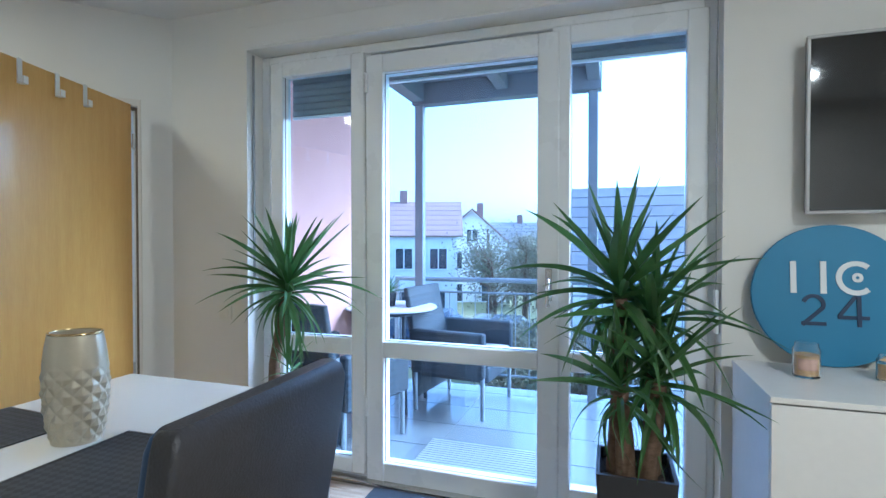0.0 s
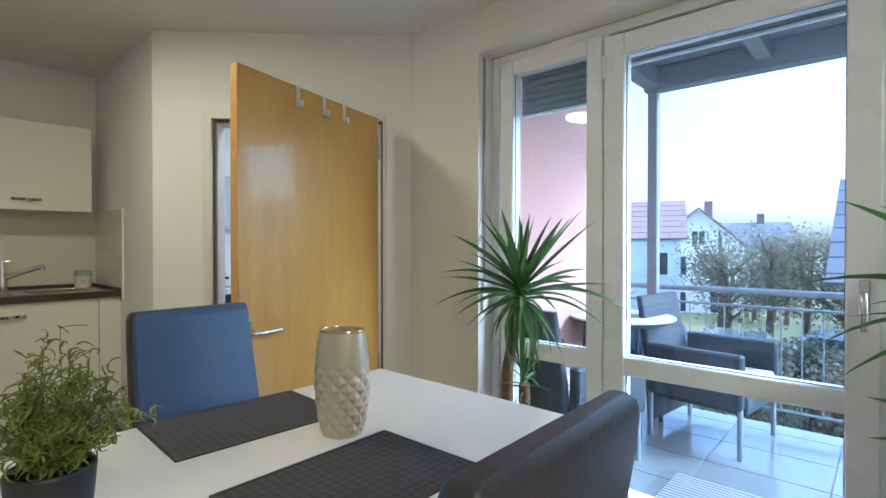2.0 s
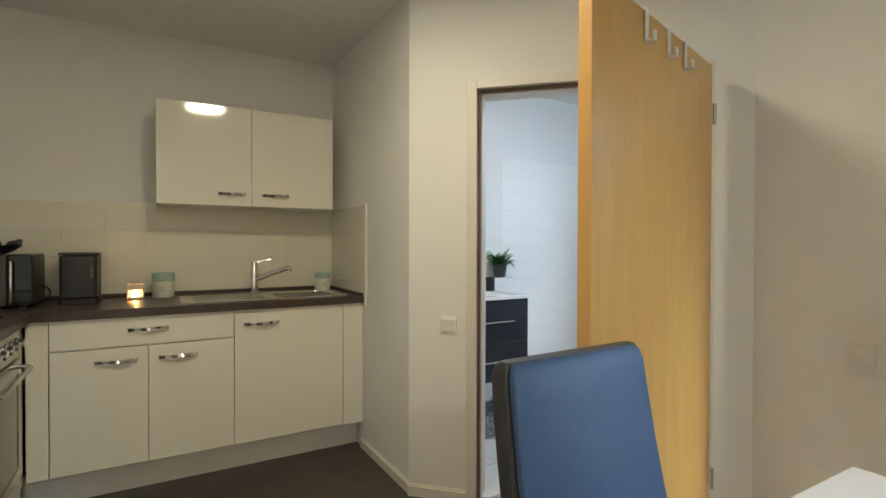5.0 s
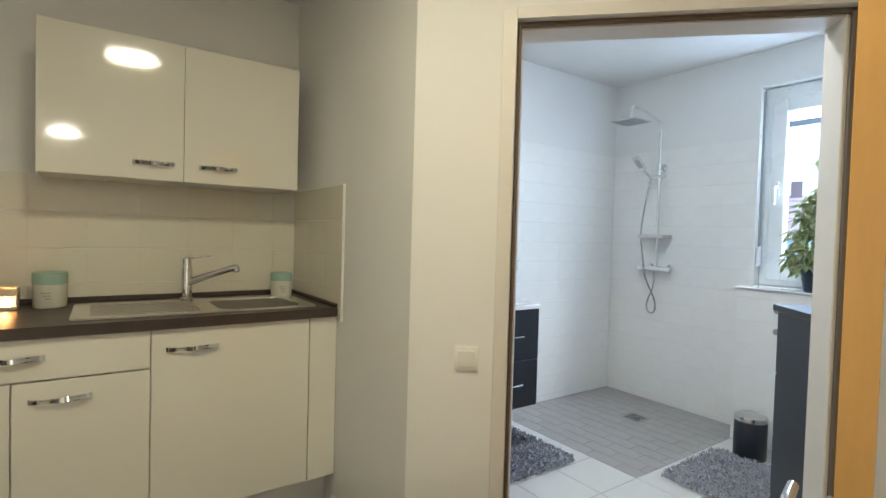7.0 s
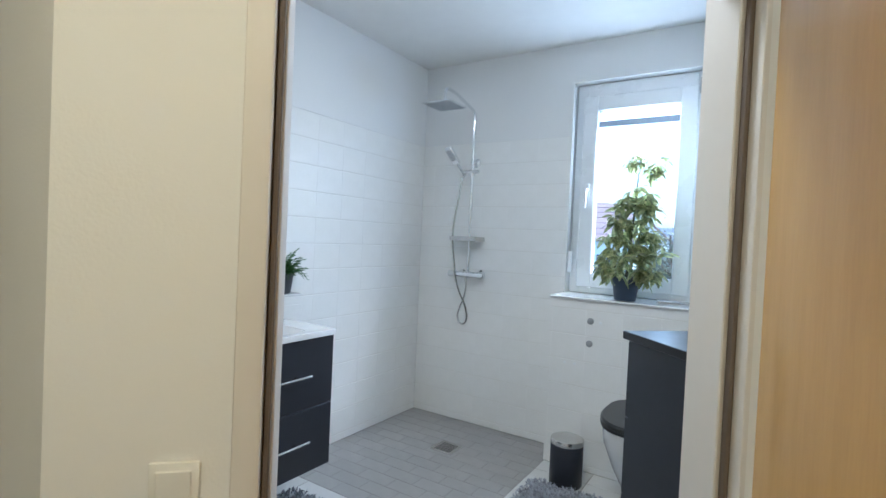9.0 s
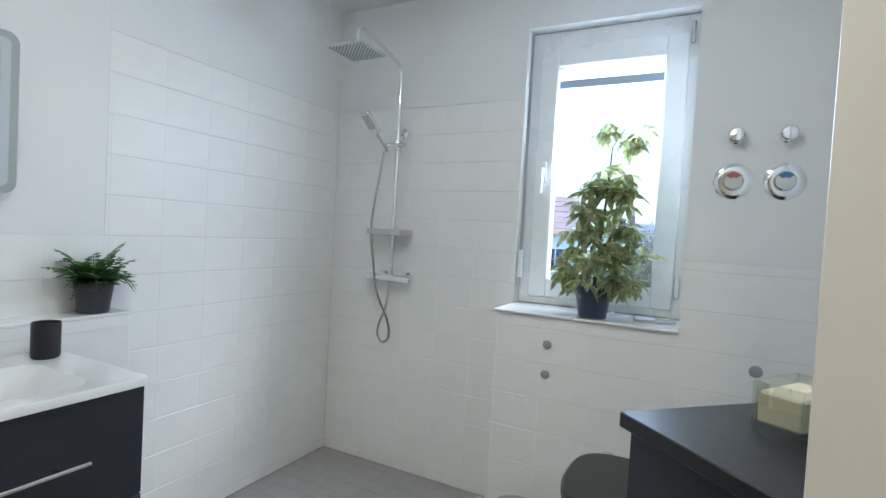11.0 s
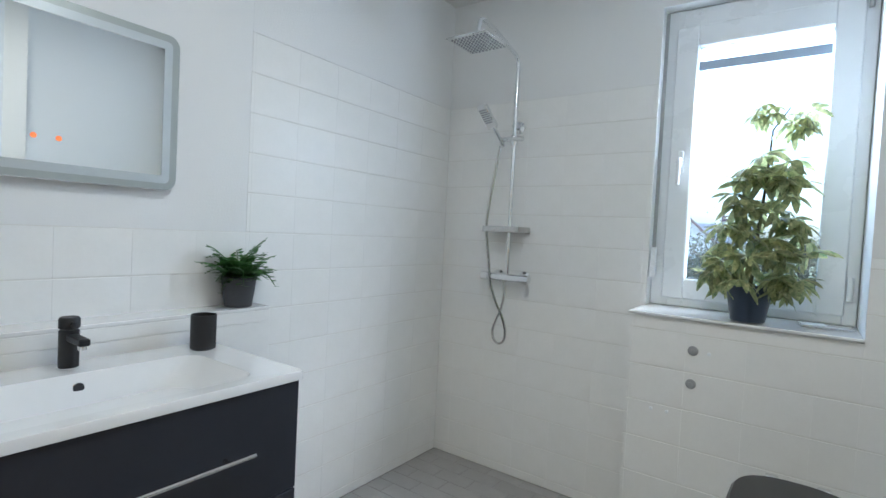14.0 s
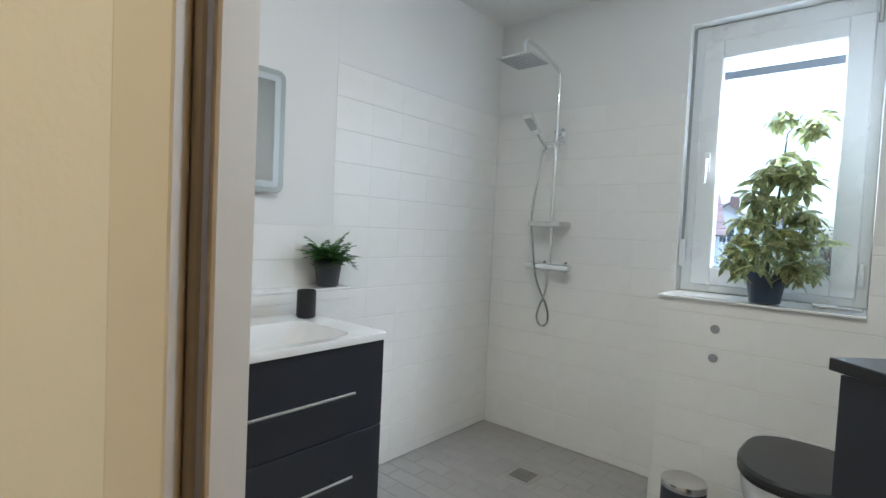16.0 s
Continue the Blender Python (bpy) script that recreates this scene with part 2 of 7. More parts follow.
BLACK_GLASS = material("black_glass", (0.010, 0.011, 0.013), 0.05, grain=0.2, scale=3, coat=0.5)
CERAMIC = material("white_ceramic", (0.84, 0.84, 0.83), 0.08, grain=0.15, scale=3, coat=0.4)
LEATHER_BLUE = material("blue_grey_leatherette", (0.045, 0.085, 0.180), 0.42, grain=0.6, scale=7, second=(0.038, 0.072, 0.155), bump=0.25, bump_scale=260)
LEATHER_DARK = material("dark_brown_leatherette", (0.040, 0.038, 0.042), 0.42, grain=0.6, scale=7, second=(0.022, 0.020, 0.022), bump=0.25, bump_scale=260)
PLASTIC_WHITE = material("white_plastic", (0.78, 0.76, 0.70), 0.35, grain=0.2, scale=6)
# the blue tint puts the bluish haze of the view into the glass
GLASS_PANE = pane_glass("haze_tinted_window_glass", (0.84, 0.93, 1.0))
MIRROR = material("silver_mirror", (0.93, 0.95, 0.945), 0.01, metal=1.0)
MIRROR_FROST = material("frosted_mirror_band", (0.56, 0.60, 0.61), 0.35, metal=0.4, grain=0.2, scale=6)
PINK = material("pink_render", (0.60, 0.345, 0.30), 0.9, grain=0.5, scale=3, second=(0.55, 0.305, 0.26), bump=0.4, bump_scale=120)
STONE_TILE = material("balcony_paver", (0.21, 0.225, 0.24), 0.14, grain=0.7, scale=4, second=(0.18, 0.195, 0.21), island=0.04)
LAMP_GLOW = glow("lamp_diffuser", (1.0, 0.86, 0.62), 4.0)


def leafy(mat, share):
    """Lets a part of the light through a leaf."""
    n, l = mat.node_tree.nodes, mat.node_tree.links
    base = n["Principled BSDF"]
    through_ = n.new("ShaderNodeBsdfTranslucent")
    feed = base.inputs["Base Color"].links
    if feed:
        l.new(feed[0].from_socket, through_.inputs["Color"])
    mixed = n.new("ShaderNodeMixShader")
    mixed.inputs[0].default_value = share
    l.new(base.outputs[0], mixed.inputs[1])
    l.new(through_.outputs[0], mixed.inputs[2])
    l.new(mixed.outputs[0], n["Material Output"].inputs["Surface"])

# ---------------------------------------------------------------- setting: floors, walls, ceilings
CEIL_Z, BATH_CEIL = 2.52, 2.58


def wall(name, material, boxes, m=Z0, label="", category="wall"):
    bm = bmesh.new()
    for b in boxes:
        box(bm, *b, m=m)
    return solid(name, bm, material, label, category, kind="structure")


def flat(name, material, outline, z0, z1, label="", category="floor"):
    bm = bmesh.new()
    prism(bm, outline, z0, z1)
    return solid(name, bm, material, label, category, kind="structure")


floor_kitchen = flat("floor_kitchen", DARK_FLOOR, [(-4.02, -0.5), (-1.9, -0.5), (-1.9, 2.59), (-2.76, 1.73), (-4.02, 1.73)], -0.12, 0.0, "dark brown vinyl kitchen floor")
floor_living = flat("floor_living", GASKET, [(-1.9, -0.5), (3.4, -0.5), (3.4, 3.09), (-1.4, 3.09), (-1.9, 2.59)], -0.12, -0.009, "striped beige laminate floor of the living room")
floor_bath = flat("floor_bath", DARK_GROUT, [(-3.99, 1.86), (-2.62, 1.87), (-1.54, 2.95), (-1.54, 4.50), (-3.99, 4.50)], -0.12, -0.0018, "bathroom floor of white and grey tiles")
ceiling_living = flat("ceiling_living", CEIL, [(-4.02, -0.5), (3.4, -0.5), (3.4, 2.80), (-1.67, 2.80), (-2.76, 1.73), (-4.02, 1.73)], CEIL_Z, 2.72, "white painted plaster ceiling", "ceiling")
ceiling_bath = flat("ceiling_bath", CEIL, [(-3.99, 1.86), (-2.83, 1.87), (-1.54, 3.16), (-1.54, 4.52), (-3.99, 4.52)], BATH_CEIL, 2.72, "white painted bathroom ceiling", "ceiling")

wall_west = wall("wall_west", PLASTER, [(-4.32, -4.02, -0.5, 1.73, -0.12, 2.72), (-4.32, -3.986, 1.80, 4.75, -0.12, 2.72)], label="off-white painted plaster wall behind the kitchen")
wall_south = wall("wall_south", PLASTER, [(-4.32, 3.7, -0.8, -0.5, -0.12, 2.72)], label="off-white painted plaster wall")
wall_east = wall("wall_east", PLASTER, [(3.4, 3.7, -0.5, 3.1, -0.12, 2.72)], label="off-white painted plaster wall")
wall_kitchen = wall("wall_kitchen", PLASTER, [(-4.02, -2.77, 1.73, 1.86, -0.12, 2.72)], label="off-white partition wall beside the kitchen")

# window wall of the living room, with the wide opening to the balcony
WX0, WX1, WZ1 = -1.155, 1.13, 2.285
wall_north = wall("wall_north", PLASTER, [(-1.70, WX0, 2.80, 3.10, -0.12, 2.72), (WX1, 3.4, 2.80, 3.10, -0.12, 2.72), (WX0, WX1, 2.80, 3.10, WZ1, 2.72)],
                  label="off-white plaster wall round the balcony window")

# slanting wall with the bathroom doorway: u from -0.73 to 0.73, 15 cm thick
DU0, DU1, DH = -0.440, 0.642, 2.045
wall_door = wall("wall_door", PLASTER, [(-0.735, DU0, 0, 0.15, -0.12, 2.72), (DU1, 0.80, 0, 0.15, -0.12, 2.72), (DU0, DU1, 0, 0.15, DH, 2.72)], m=DIAG,
                 label="slanting off-white wall with the bathroom doorway")
wall_bath_slant = wall("wall_bath_slant", BATH_PLASTER, [(0.80, 1.20, 0.11, 0.15, -0.12, 2.72)], m=DIAG, label="white bathroom wall behind the chest")

# bathroom outer walls
wall_bath_east = wall("wall_bath_east", BATH_PLASTER, [(-1.55, -1.255, 3.10, 4.75, -0.12, 2.72)], label="white bathroom wall")
BX0, BX1, BZ0, BZ1 = -2.835, -2.085, 1.0, 2.335
wall_bath_north = wall("wall_bath_north", BATH_PLASTER, [
    (-3.986, BX0, 4.502, 4.75, -0.12, 2.72), (BX0, BX1, 4.502, 4.75, BZ1, 2.72), (BX0, BX1, 4.267, 4.75, -0.12, 0.991),
    (BX1, -1.55, 4.267, 4.75, -0.12, 2.72)], label="white bathroom wall with the window, boxed out below the sill")
for strip in ((-3.9856, -3.9786, 1.87, 3.2065, 1.2475, 2.60), (-3.9856, -3.9786, 3.207, 4.494, 1.9975, 2.60), (-3.9785, BX0, 4.4945, 4.5016, 1.9975, 2.60),
      (BX0, BX1, 4.4945, 4.5016, BZ1, 2.60), (BX1, -1.552, 4.2595, 4.2666, 1.2725, 2.60)):
    wall("wall_bath_plaster", BATH_PLASTER, [strip], label="white painted plaster above the bathroom tiles")
render_pink = wall("wall_pink_render", PINK, [(-1.255, -1.24, 3.10, 4.72, -3.2, 3.4)], label="salmon pink rendered outer wall beside the balcony")

# skirting
def skirting(name, m, length, label="cream skirting board"):
    bm = bmesh.new()
    b = bmesh.new()
    box(b, 0, length, -0.014, 0, 0, 0.058)
    top = [e for e in b.edges if all(v.co.z > 0.05 and v.co.y < -0.01 for v in e.verts)]
    bmesh.ops.bevel(b, geom=top, offset=0.009, segments=2, affect="EDGES")
    b.transform(m)
    merge(bm, b)
    return solid(name, bm, FRAME, label, "baseboard", kind="structure")


skirting("baseboard", DIAG @ pose(-0.735, 0, 0), 0.29)
skirting("baseboard", pose(-3.43, 1.73, 0), 0.665)
skirting("baseboard", pose(-1.665, 2.80, 0), 0.51)
skirting("baseboard", pose(1.13, 2.80, 0), 2.27)

# shutter-box cover above the balcony window
cover = bmesh.new()
box(cover, -1.15, 1.40, 2.793, 2.7995, 2.295, 2.40, bevel=0.002)
solid("trim_shutter_box", cover, PLASTER, "flush white cover of the roller-shutter box", "trim", kind="structure")

# ---------------------------------------------------------------- balcony window
def sash(name, parent, x0, x1, z0, z1, w, y0, y1, mat, rail=None, label=""):
    """One mesh for a casement: stiles, top and bottom rails and, if given, a middle rail (z0, z1), with a sloping bead."""
    bm = bmesh.new()
    b = 0.006
    box(bm, x0, x0 + w, y0, y1, z0, z1, bevel=b)
    box(bm, x1 - w, x1, y0, y1, z0, z1, bevel=b)
    box(bm, x0 + w - 0.004, x1 - w + 0.004, y0 + 0.002, y1 - 0.002, z0, z0 + w, bevel=b)
    box(bm, x0 + w - 0.004, x1 - w + 0.004, y0 + 0.002, y1 - 0.002, z1 - w, z1, bevel=b)
    if rail:
        box(bm, x0 + w - 0.004, x1 - w + 0.004, y0 + 0.002, y1 - 0.002, rail[0], rail[1], bevel=b)
    return part(name, bm, mat, parent, label, smooth=True)


def panes(parent, x0, x1, y, spans, turn=Z0):
    for z0, z1 in spans:
        p = quick("pane", GLASS_PANE, parent, (x0, x1, y, y + 0.004, z0, z1))
        p.visible_shadow = False
        p.matrix_basis = turn
        g = bmesh.new()
        for a in ((x0, x0 + 0.006, z0, z1), (x1 - 0.006, x1, z0, z1), (x0, x1, z0, z0 + 0.006), (x0, x1, z1 - 0.006, z1)):
            box(g, a[0], a[1], y - 0.006, y - 0.001, a[2], a[3])
        part("glazing_seal", g, BLACK, parent)


window_1 = tagged(new("window_1"), "white plastic balcony window with a glazed door", "window", kind="structure")
fr = bmesh.new()
for b in ((WX0, WX0 + 0.05, 0.0, WZ1), (WX1 - 0.05, WX1, 0.0, WZ1), (-0.545, -0.475, 0.0, WZ1 - 0.05), (0.465, 0.535, 0.0, WZ1 - 0.05)):
    box(fr, b[0], b[1], 2.925, 2.995, b[2], b[3], bevel=0.005)
box(fr, WX0 + 0.048, WX1 - 0.048, 2.927, 2.993, WZ1 - 0.05, WZ1, bevel=0.005)
box(fr, WX0 + 0.048, WX1 - 0.048, 2.927, 2.993, 0.0, 0.035, bevel=0.005)
part("window_frame", fr, PVC, window_1, smooth=True)
sash("fixed_light", window_1, -1.085, -0.505, 0.03, 2.24, 0.080, 2.905, 2.985, PVC, (0.655, 0.745))
door_leaf = sash("glazed_door", window_1, -0.495, 0.485, 0.012, 2.215, 0.098, 2.900, 2.985, PVC, (0.655, 0.740), "white glazed balcony door, shut")
sash("fixed_light", window_1, 0.45, 1.10, 0.03, 2.24, 0.085, 2.912, 2.985, PVC, (0.655, 0.745))
panes(window_1, -1.010, -0.580, 2.935, ((0.105, 0.658),))
panes(window_1, -1.010, -0.580, 2.935, ((0.742, 2.168),), pose(-0.795, 2.9375, 1.455, -0.7, 0, -3.8) @ pose(0.795, -2.9375, -1.455))
panes(window_1, -0.400, 0.390, 2.932, ((0.105, 0.658), (0.737, 2.122)))
panes(window_1, 0.530, 1.020, 2.938, ((0.105, 0.658), (0.742, 2.168)))
handle_door = bmesh.new()
box(handle_door, 0.425, 0.455, 2.888, 2.902, 0.98, 1.13, bevel=0.004)
tube(handle_door, [(0.44, 2.895, 1.08), (0.44, 2.86, 1.08), (0.44, 2.848, 1.06), (0.44, 2.848, 0.96)], 0.010)
part("window_handle", handle_door, STEEL, window_1, smooth=True)
hinges = bmesh.new()
for hz in (0.35, 2.02):
    tube(hinges, [(-0.49, 2.893, hz), (-0.49, 2.893, hz + 0.10)], 0.010)
part("hinge", hinges, PVC, window_1, smooth=True)
thr = quick("threshold", STEEL, window_1, (WX0, WX1, 2.86, 2.925, 0.0, 0.016), bevel=0.003)
sill_out = quick("window_sill", STONE_TILE, window_1, (WX0, WX1, 2.995, 3.12, -0.02, 0.004))

SLAT = material("grey_shutter_slat", (0.33, 0.34, 0.35), 0.45, grain=0.3, scale=10)


def shutter(parent, x0, x1, z0, z1, y):
    """Roller shutter let down part of the way, slat by slat."""
    z = z1
    while z > z0 + 0.02:
        bm = bmesh.new()
        pts = [(y, z - 0.036), (y - 0.010, z - 0.030), (y - 0.012, z - 0.012), (y - 0.008, z - 0.002), (y, z)]
        a = [bm.verts.new((x0, p[0], p[1])) for p in pts]
        b = [bm.verts.new((x1, p[0], p[1])) for p in pts]
        for i in range(len(pts) - 1):
            bm.faces.new((a[i], b[i], b[i + 1], a[i + 1]))
        bm.faces.new((a[0], a[-1], b[-1], b[0]))
        part("slat", bm, SLAT, parent, smooth=True)
        z -= 0.037
    quick("bottom_bar", PVC, parent, (x0, x1, y - 0.014, y + 0.006, z - 0.012, z + 0.002), bevel=0.003)


sh1 = tagged(new("roller_shutter"), "grey roller shutter let down a little outside the window", "roller shutter", "roller shutters")
shutter(sh1, -1.03, -0.52, 1.975, 2.30, 3.045)
sh2 = tagged(new("roller_shutter"), "grey roller shutter almost fully raised outside the window", "roller shutter", "roller shutters")
shutter(sh2, -0.50, 0.49, 2.115, 2.30, 3.045)
sh3 = tagged(new("roller_shutter"), "grey roller shutter almost fully raised outside the window", "roller shutter", "roller shutters")
shutter(sh3, 0.50, 1.08, 2.115, 2.30, 3.045)
for n_, x_ in (("strap_west", WX0 + 0.004), ("strap_east", WX1 - 0.020)):
    st = thing("shutter_strap", pose(x_, 2.835, 0), "narrow grey roller-shutter strap on the window reveal", "shutter strap")
    quick("strap", SLAT, st, (0.004, 0.007, 0.0, 0.016, 0.95, 2.27))
    quick("winder_box", PVC, st, (0.0, 0.016, -0.012, 0.03, 0.88, 1.06), bevel=0.004)

# ---------------------------------------------------------------- bathroom doorway and door
door_1 = tagged(new("door_frame_1"), "cream steel door frame with a brown rubber seal", "door frame", kind="structure")
jf = bmesh.new()
RI0, RI1, RZ = -0.374, 0.602, 1.985      # clear opening
for s0, s1 in ((DU0, -0.392), (0.626, DU1)):
    box(jf, s0, s1, -0.006, 0.040, 0, DH, bevel=0.002, m=DIAG)
for s0, s1 in ((DU0, RI0), (RI1, DU1)):
    box(jf, s0, s1, 0.042, 0.158, 0, DH, bevel=0.003, m=DIAG)
box(jf, -0.392, 0.626, -0.006, 0.040, 2.006, DH, m=DIAG)
box(jf, RI0, RI1, 0.042, 0.158, RZ, DH, m=DIAG)
part("jamb", jf, FRAME, door_1)
gk = bmesh.new()
box(gk, -0.391, -0.379, 0.022, 0.0415, 0, 2.004, bevel=0.003, m=DIAG)
box(gk, 0.612, 0.625, 0.022, 0.0415, 0, 2.004, bevel=0.003, m=DIAG)
box(gk, -0.391, 0.625, 0.026, 0.0415, 1.990, 2.0055, bevel=0.003, m=DIAG)
part("seal", gk, GASKET, door_1, "brown rubber seal")
ts = bmesh.new()
box(ts, RI0, RI1, 0.02, 0.06, 0.0005, 0.004, bevel=0.001, m=DIAG)
part("threshold", ts, STEEL, door_1)

# the leaf stands open into the living room; local x runs from the hinge to the free edge, local y to the far face
LEAF = Matrix.Translation((-1.730, 2.590, 0.0)) @ Matrix.Rotation(math.atan2(-0.980, 0.270), 4, "Z")
door_leaf_1 = thing("door", LEAF, "beech veneer interior door standing wide open into the living room", "door")
quick("panel", BEECH, door_leaf_1, (0.003, 1.012, -0.039, -0.001, 0.009, 1.989), bevel=0.001)
quick("edge_band", BEECH_EDGE, door_leaf_1, (1.0122, 1.0155, -0.0395, -0.0005, 0.008, 1.990), bevel=0.001)
for hz in (0.25, 1.75):
    hb = bmesh.new()
    tube(hb, [(-0.010, 0.004, hz), (-0.010, 0.004, hz + 0.085)], 0.008)
    part("hinge", hb, STEEL, door_leaf_1, smooth=True)
for side in (1, -1):
    ys = 0.0 if side > 0 else -0.040
    hb = bmesh.new()
    box(hb, 0.945, 0.980, ys - 0.001 if side > 0 else ys - 0.007, ys + 0.007 if side > 0 else ys + 0.001, 0.70, 0.93, bevel=0.002)
    plate = part("escutcheon", hb, STEEL, door_leaf_1, "brushed steel long plate", smooth=True)
    hb = bmesh.new()
    tube(hb, [(0.962, ys, 0.885), (0.962, ys + side * 0.045, 0.885), (0.952, ys + side * 0.055, 0.885), (0.89, ys + side * 0.057, 0.885), (0.83, ys + side * 0.055, 0.883)],
         [0.010, 0.010, 0.010, 0.0095, 0.009], m=Z0)
    part("door_handle", hb, CHROME, door_leaf_1, "chrome lever handle", smooth=True)
for hx in (0.670, 0.485, 0.326):
    hook = thing("door_hook", LEAF @ pose(hx, 0, 1.99), "pale plastic over-door hook", "hook", "hooks over the door")
    hb = bmesh.new()
    box(hb, -0.011, 0.011, -0.042, 0.004, 0.0005, 0.0045)
    box(hb, -0.011, 0.011, 0.0005, 0.0045, -0.100, 0.0005)
    box(hb, -0.011, 0.011, 0.0045, 0.030, -0.100, -0.094)
    box(hb, -0.011, 0.011, 0.025, 0.030, -0.094, -0.070)
    part("hook_body", hb, PLASTIC_WHITE, hook)

# ---------------------------------------------------------------- ceiling lamps
def ceiling_lamp(x, y, z, r, label):
    t = thing("ceiling_lamp", pose(x, y, z), label, "ceiling lamp", "round ceiling lamps")
    bm = bmesh.new()
    lathe(bm, [(r - 0.012, 0.0), (r, -0.004), (r, -0.018), (r - 0.004, -0.022)], seg=40)
    part("housing", bm, PLASTIC_WHITE, t, smooth=True)
    bm = bmesh.new()
    lathe(bm, [(r - 0.010, -0.0222), (r - 0.014, -0.031), (r - 0.05, -0.036), (0.01, -0.038)], seg=40)
    part("diffuser", bm, LAMP_GLOW, t, "glowing white diffuser", smooth=True)


ceiling_lamp(-1.90, 1.03, CEIL_Z, 0.165, "round flat ceiling lamp, switched on")
ceiling_lamp(2.0, 0.48, CEIL_Z, 0.165, "round flat ceiling lamp, switched on")
# added fitting for the bathroom light; it hangs out of view
ceiling_lamp(-2.60, 2.75, BATH_CEIL, 0.150, "small round bathroom ceiling lamp, unseen and added to light the room")

# ---------------------------------------------------------------- kitchen
def wave_handle(name, parent, y0, y1, x, z):
    """A twisted chrome ribbon handle along y, standing out along x."""
    n = 18
    bm = bmesh.new()
    rings = []
    for i in range(n + 1):
        f = i / n
        y = y0 + (y1 - y0) * f
        out = 0.022 * math.sin(math.pi * min(1, max(0, f))) ** 0.5 + 0.002
        tilt = math.sin(2 * math.pi * f) * 0.9
        h = 0.0085
        c = Vector((x + out, y, z - 0.0015 * math.sin(math.pi * f)))
        up = Vector((math.sin(tilt), 0, math.cos(tilt)))
        th = Vector((math.cos(tilt), 0, -math.sin(tilt))) * 0.003
        rings.append([bm.verts.new(c + up * h + th), bm.verts.new(c - up * h + th), bm.verts.new(c - up * h - th), bm.verts.new(c + up * h - th)])
    for a, b in zip(rings, rings[1:]):
        for k in range(4):
            bm.faces.new((a[k], a[(k + 1) % 4], b[(k + 1) % 4], b[k]))
    bm.faces.new(rings[0][::-1])
    bm.faces.new(rings[-1])
    return part(name, bm, CHROME, parent, "twisted chrome handle", smooth=True)


FX = -3.41
PL = 0.165


def base_unit(y0, y1, fronts, label):
    """fronts: (y0, y1, z0, z1, handle y0, handle y1, handle z)."""
    t = thing("kitchen_base_cabinet", pose(FX, (y0 + y1) / 2, 0), label, "cabinet", "white kitchen base units")
    c = (y0 + y1) / 2
    quick("body", WHITE_EDGE, t, (-0.58, -0.020, y0 - c + 0.001, y1 - c - 0.001, PL, 0.899))
    for a, b, z0, z1, h0, h1, hz in fronts:
        d = quick("front", WHITE_GLOSS, t, (-0.0185, 0.0, a - c + 0.002, b - c - 0.002, z0 + 0.002, z1 - 0.002), bevel=0.0015)
        if h0 is not None:
            wave_handle("handle", d, h0 - c, h1 - c, 0.0, hz)


base_unit(0.195, 0.99, [(0.195, 0.99, 0.752, 0.897, 0.50, 0.68, 0.832), (0.195, 0.59, PL, 0.750, 0.37, 0.545, 0.685), (0.59, 0.99, PL, 0.750, 0.635, 0.81, 0.685)],
          "white gloss base unit with a drawer over two doors")
base_unit(0.99, 1.60, [(0.99, 1.60, PL, 0.897, 1.04, 1.225, 0.818)], "white gloss sink unit with one wide door")
fl = thing("filler_panel", pose(FX, 1.665, 0), "narrow white gloss end panel beside the wall", "cabinet panel")
quick("panel", WHITE_GLOSS, fl, (-0.0185, 0.0, -0.063, 0.062, PL, 0.897), bevel=0.0015)
quick("stay", WHITE_EDGE, fl, (-0.55, -0.13, -0.06, -0.045, 0.0, 0.897))
fl2 = thing("filler_panel", pose(FX, 0.152, 0), "narrow white gloss corner panel", "cabinet panel")
quick("panel", WHITE_GLOSS, fl2, (-0.0185, 0.0, -0.041, 0.041, PL, 0.897), bevel=0.0015)
quick("stay", WHITE_EDGE, fl2, (-0.16, -0.13, -0.04, 0.04, 0.0, 0.897))
fl3 = thing("filler_panel", pose(-3.37, 0.10, 0), "narrow white gloss corner panel", "cabinet panel")
quick("panel", WHITE_GLOSS, fl3, (-0.04, 0.035, -0.0185, 0.0, PL, 0.897), bevel=0.0015)
quick("stay", WHITE_EDGE, fl3, (-0.035, 0.033, -0.5, -0.08, 0.0, 0.897))
pl = bmesh.new()
box(pl, FX - 0.125, FX - 0.108, 0.05, 1.728, 0.0, PL - 0.002, bevel=0.0015)
solid("plinth", pl, WHITE_EDGE, "long white plinth board under the kitchen units", "plinth")
pl = bmesh.new()
box(pl, -3.46, -2.72, 0.04, 0.057, 0.0, PL - 0.002, bevel=0.0015)
solid("plinth", pl, WHITE_EDGE, "short white plinth board beside the oven", "plinth")

wt = bmesh.new()
prism(wt, [(-4.012, -0.49), (-2.42, -0.49), (-2.42, 0.135), (-3.388, 0.135), (-3.388, 1.727), (-4.012, 1.727)], 0.900, 0.939)
bmesh.ops.bevel(wt, geom=[e for e in wt.edges if all(v.co.z > 0.9 for v in e.verts)], offset=0.004, segments=2, affect="EDGES")
worktop = solid("worktop", wt, WORKTOP, "dark brown L-shaped kitchen worktop", "worktop", smooth=True)
up = bmesh.new()
box(up, -4.0118, -3.996, -0.49, 1.715, 0.939, 0.962, bevel=0.003)
box(up, -3.996, -3.39, 1.712, 1.7215, 0.939, 0.958, bevel=0.003)
solid("upstand", up, WORKTOP, "dark strip along the back of the worktop", "worktop strip")

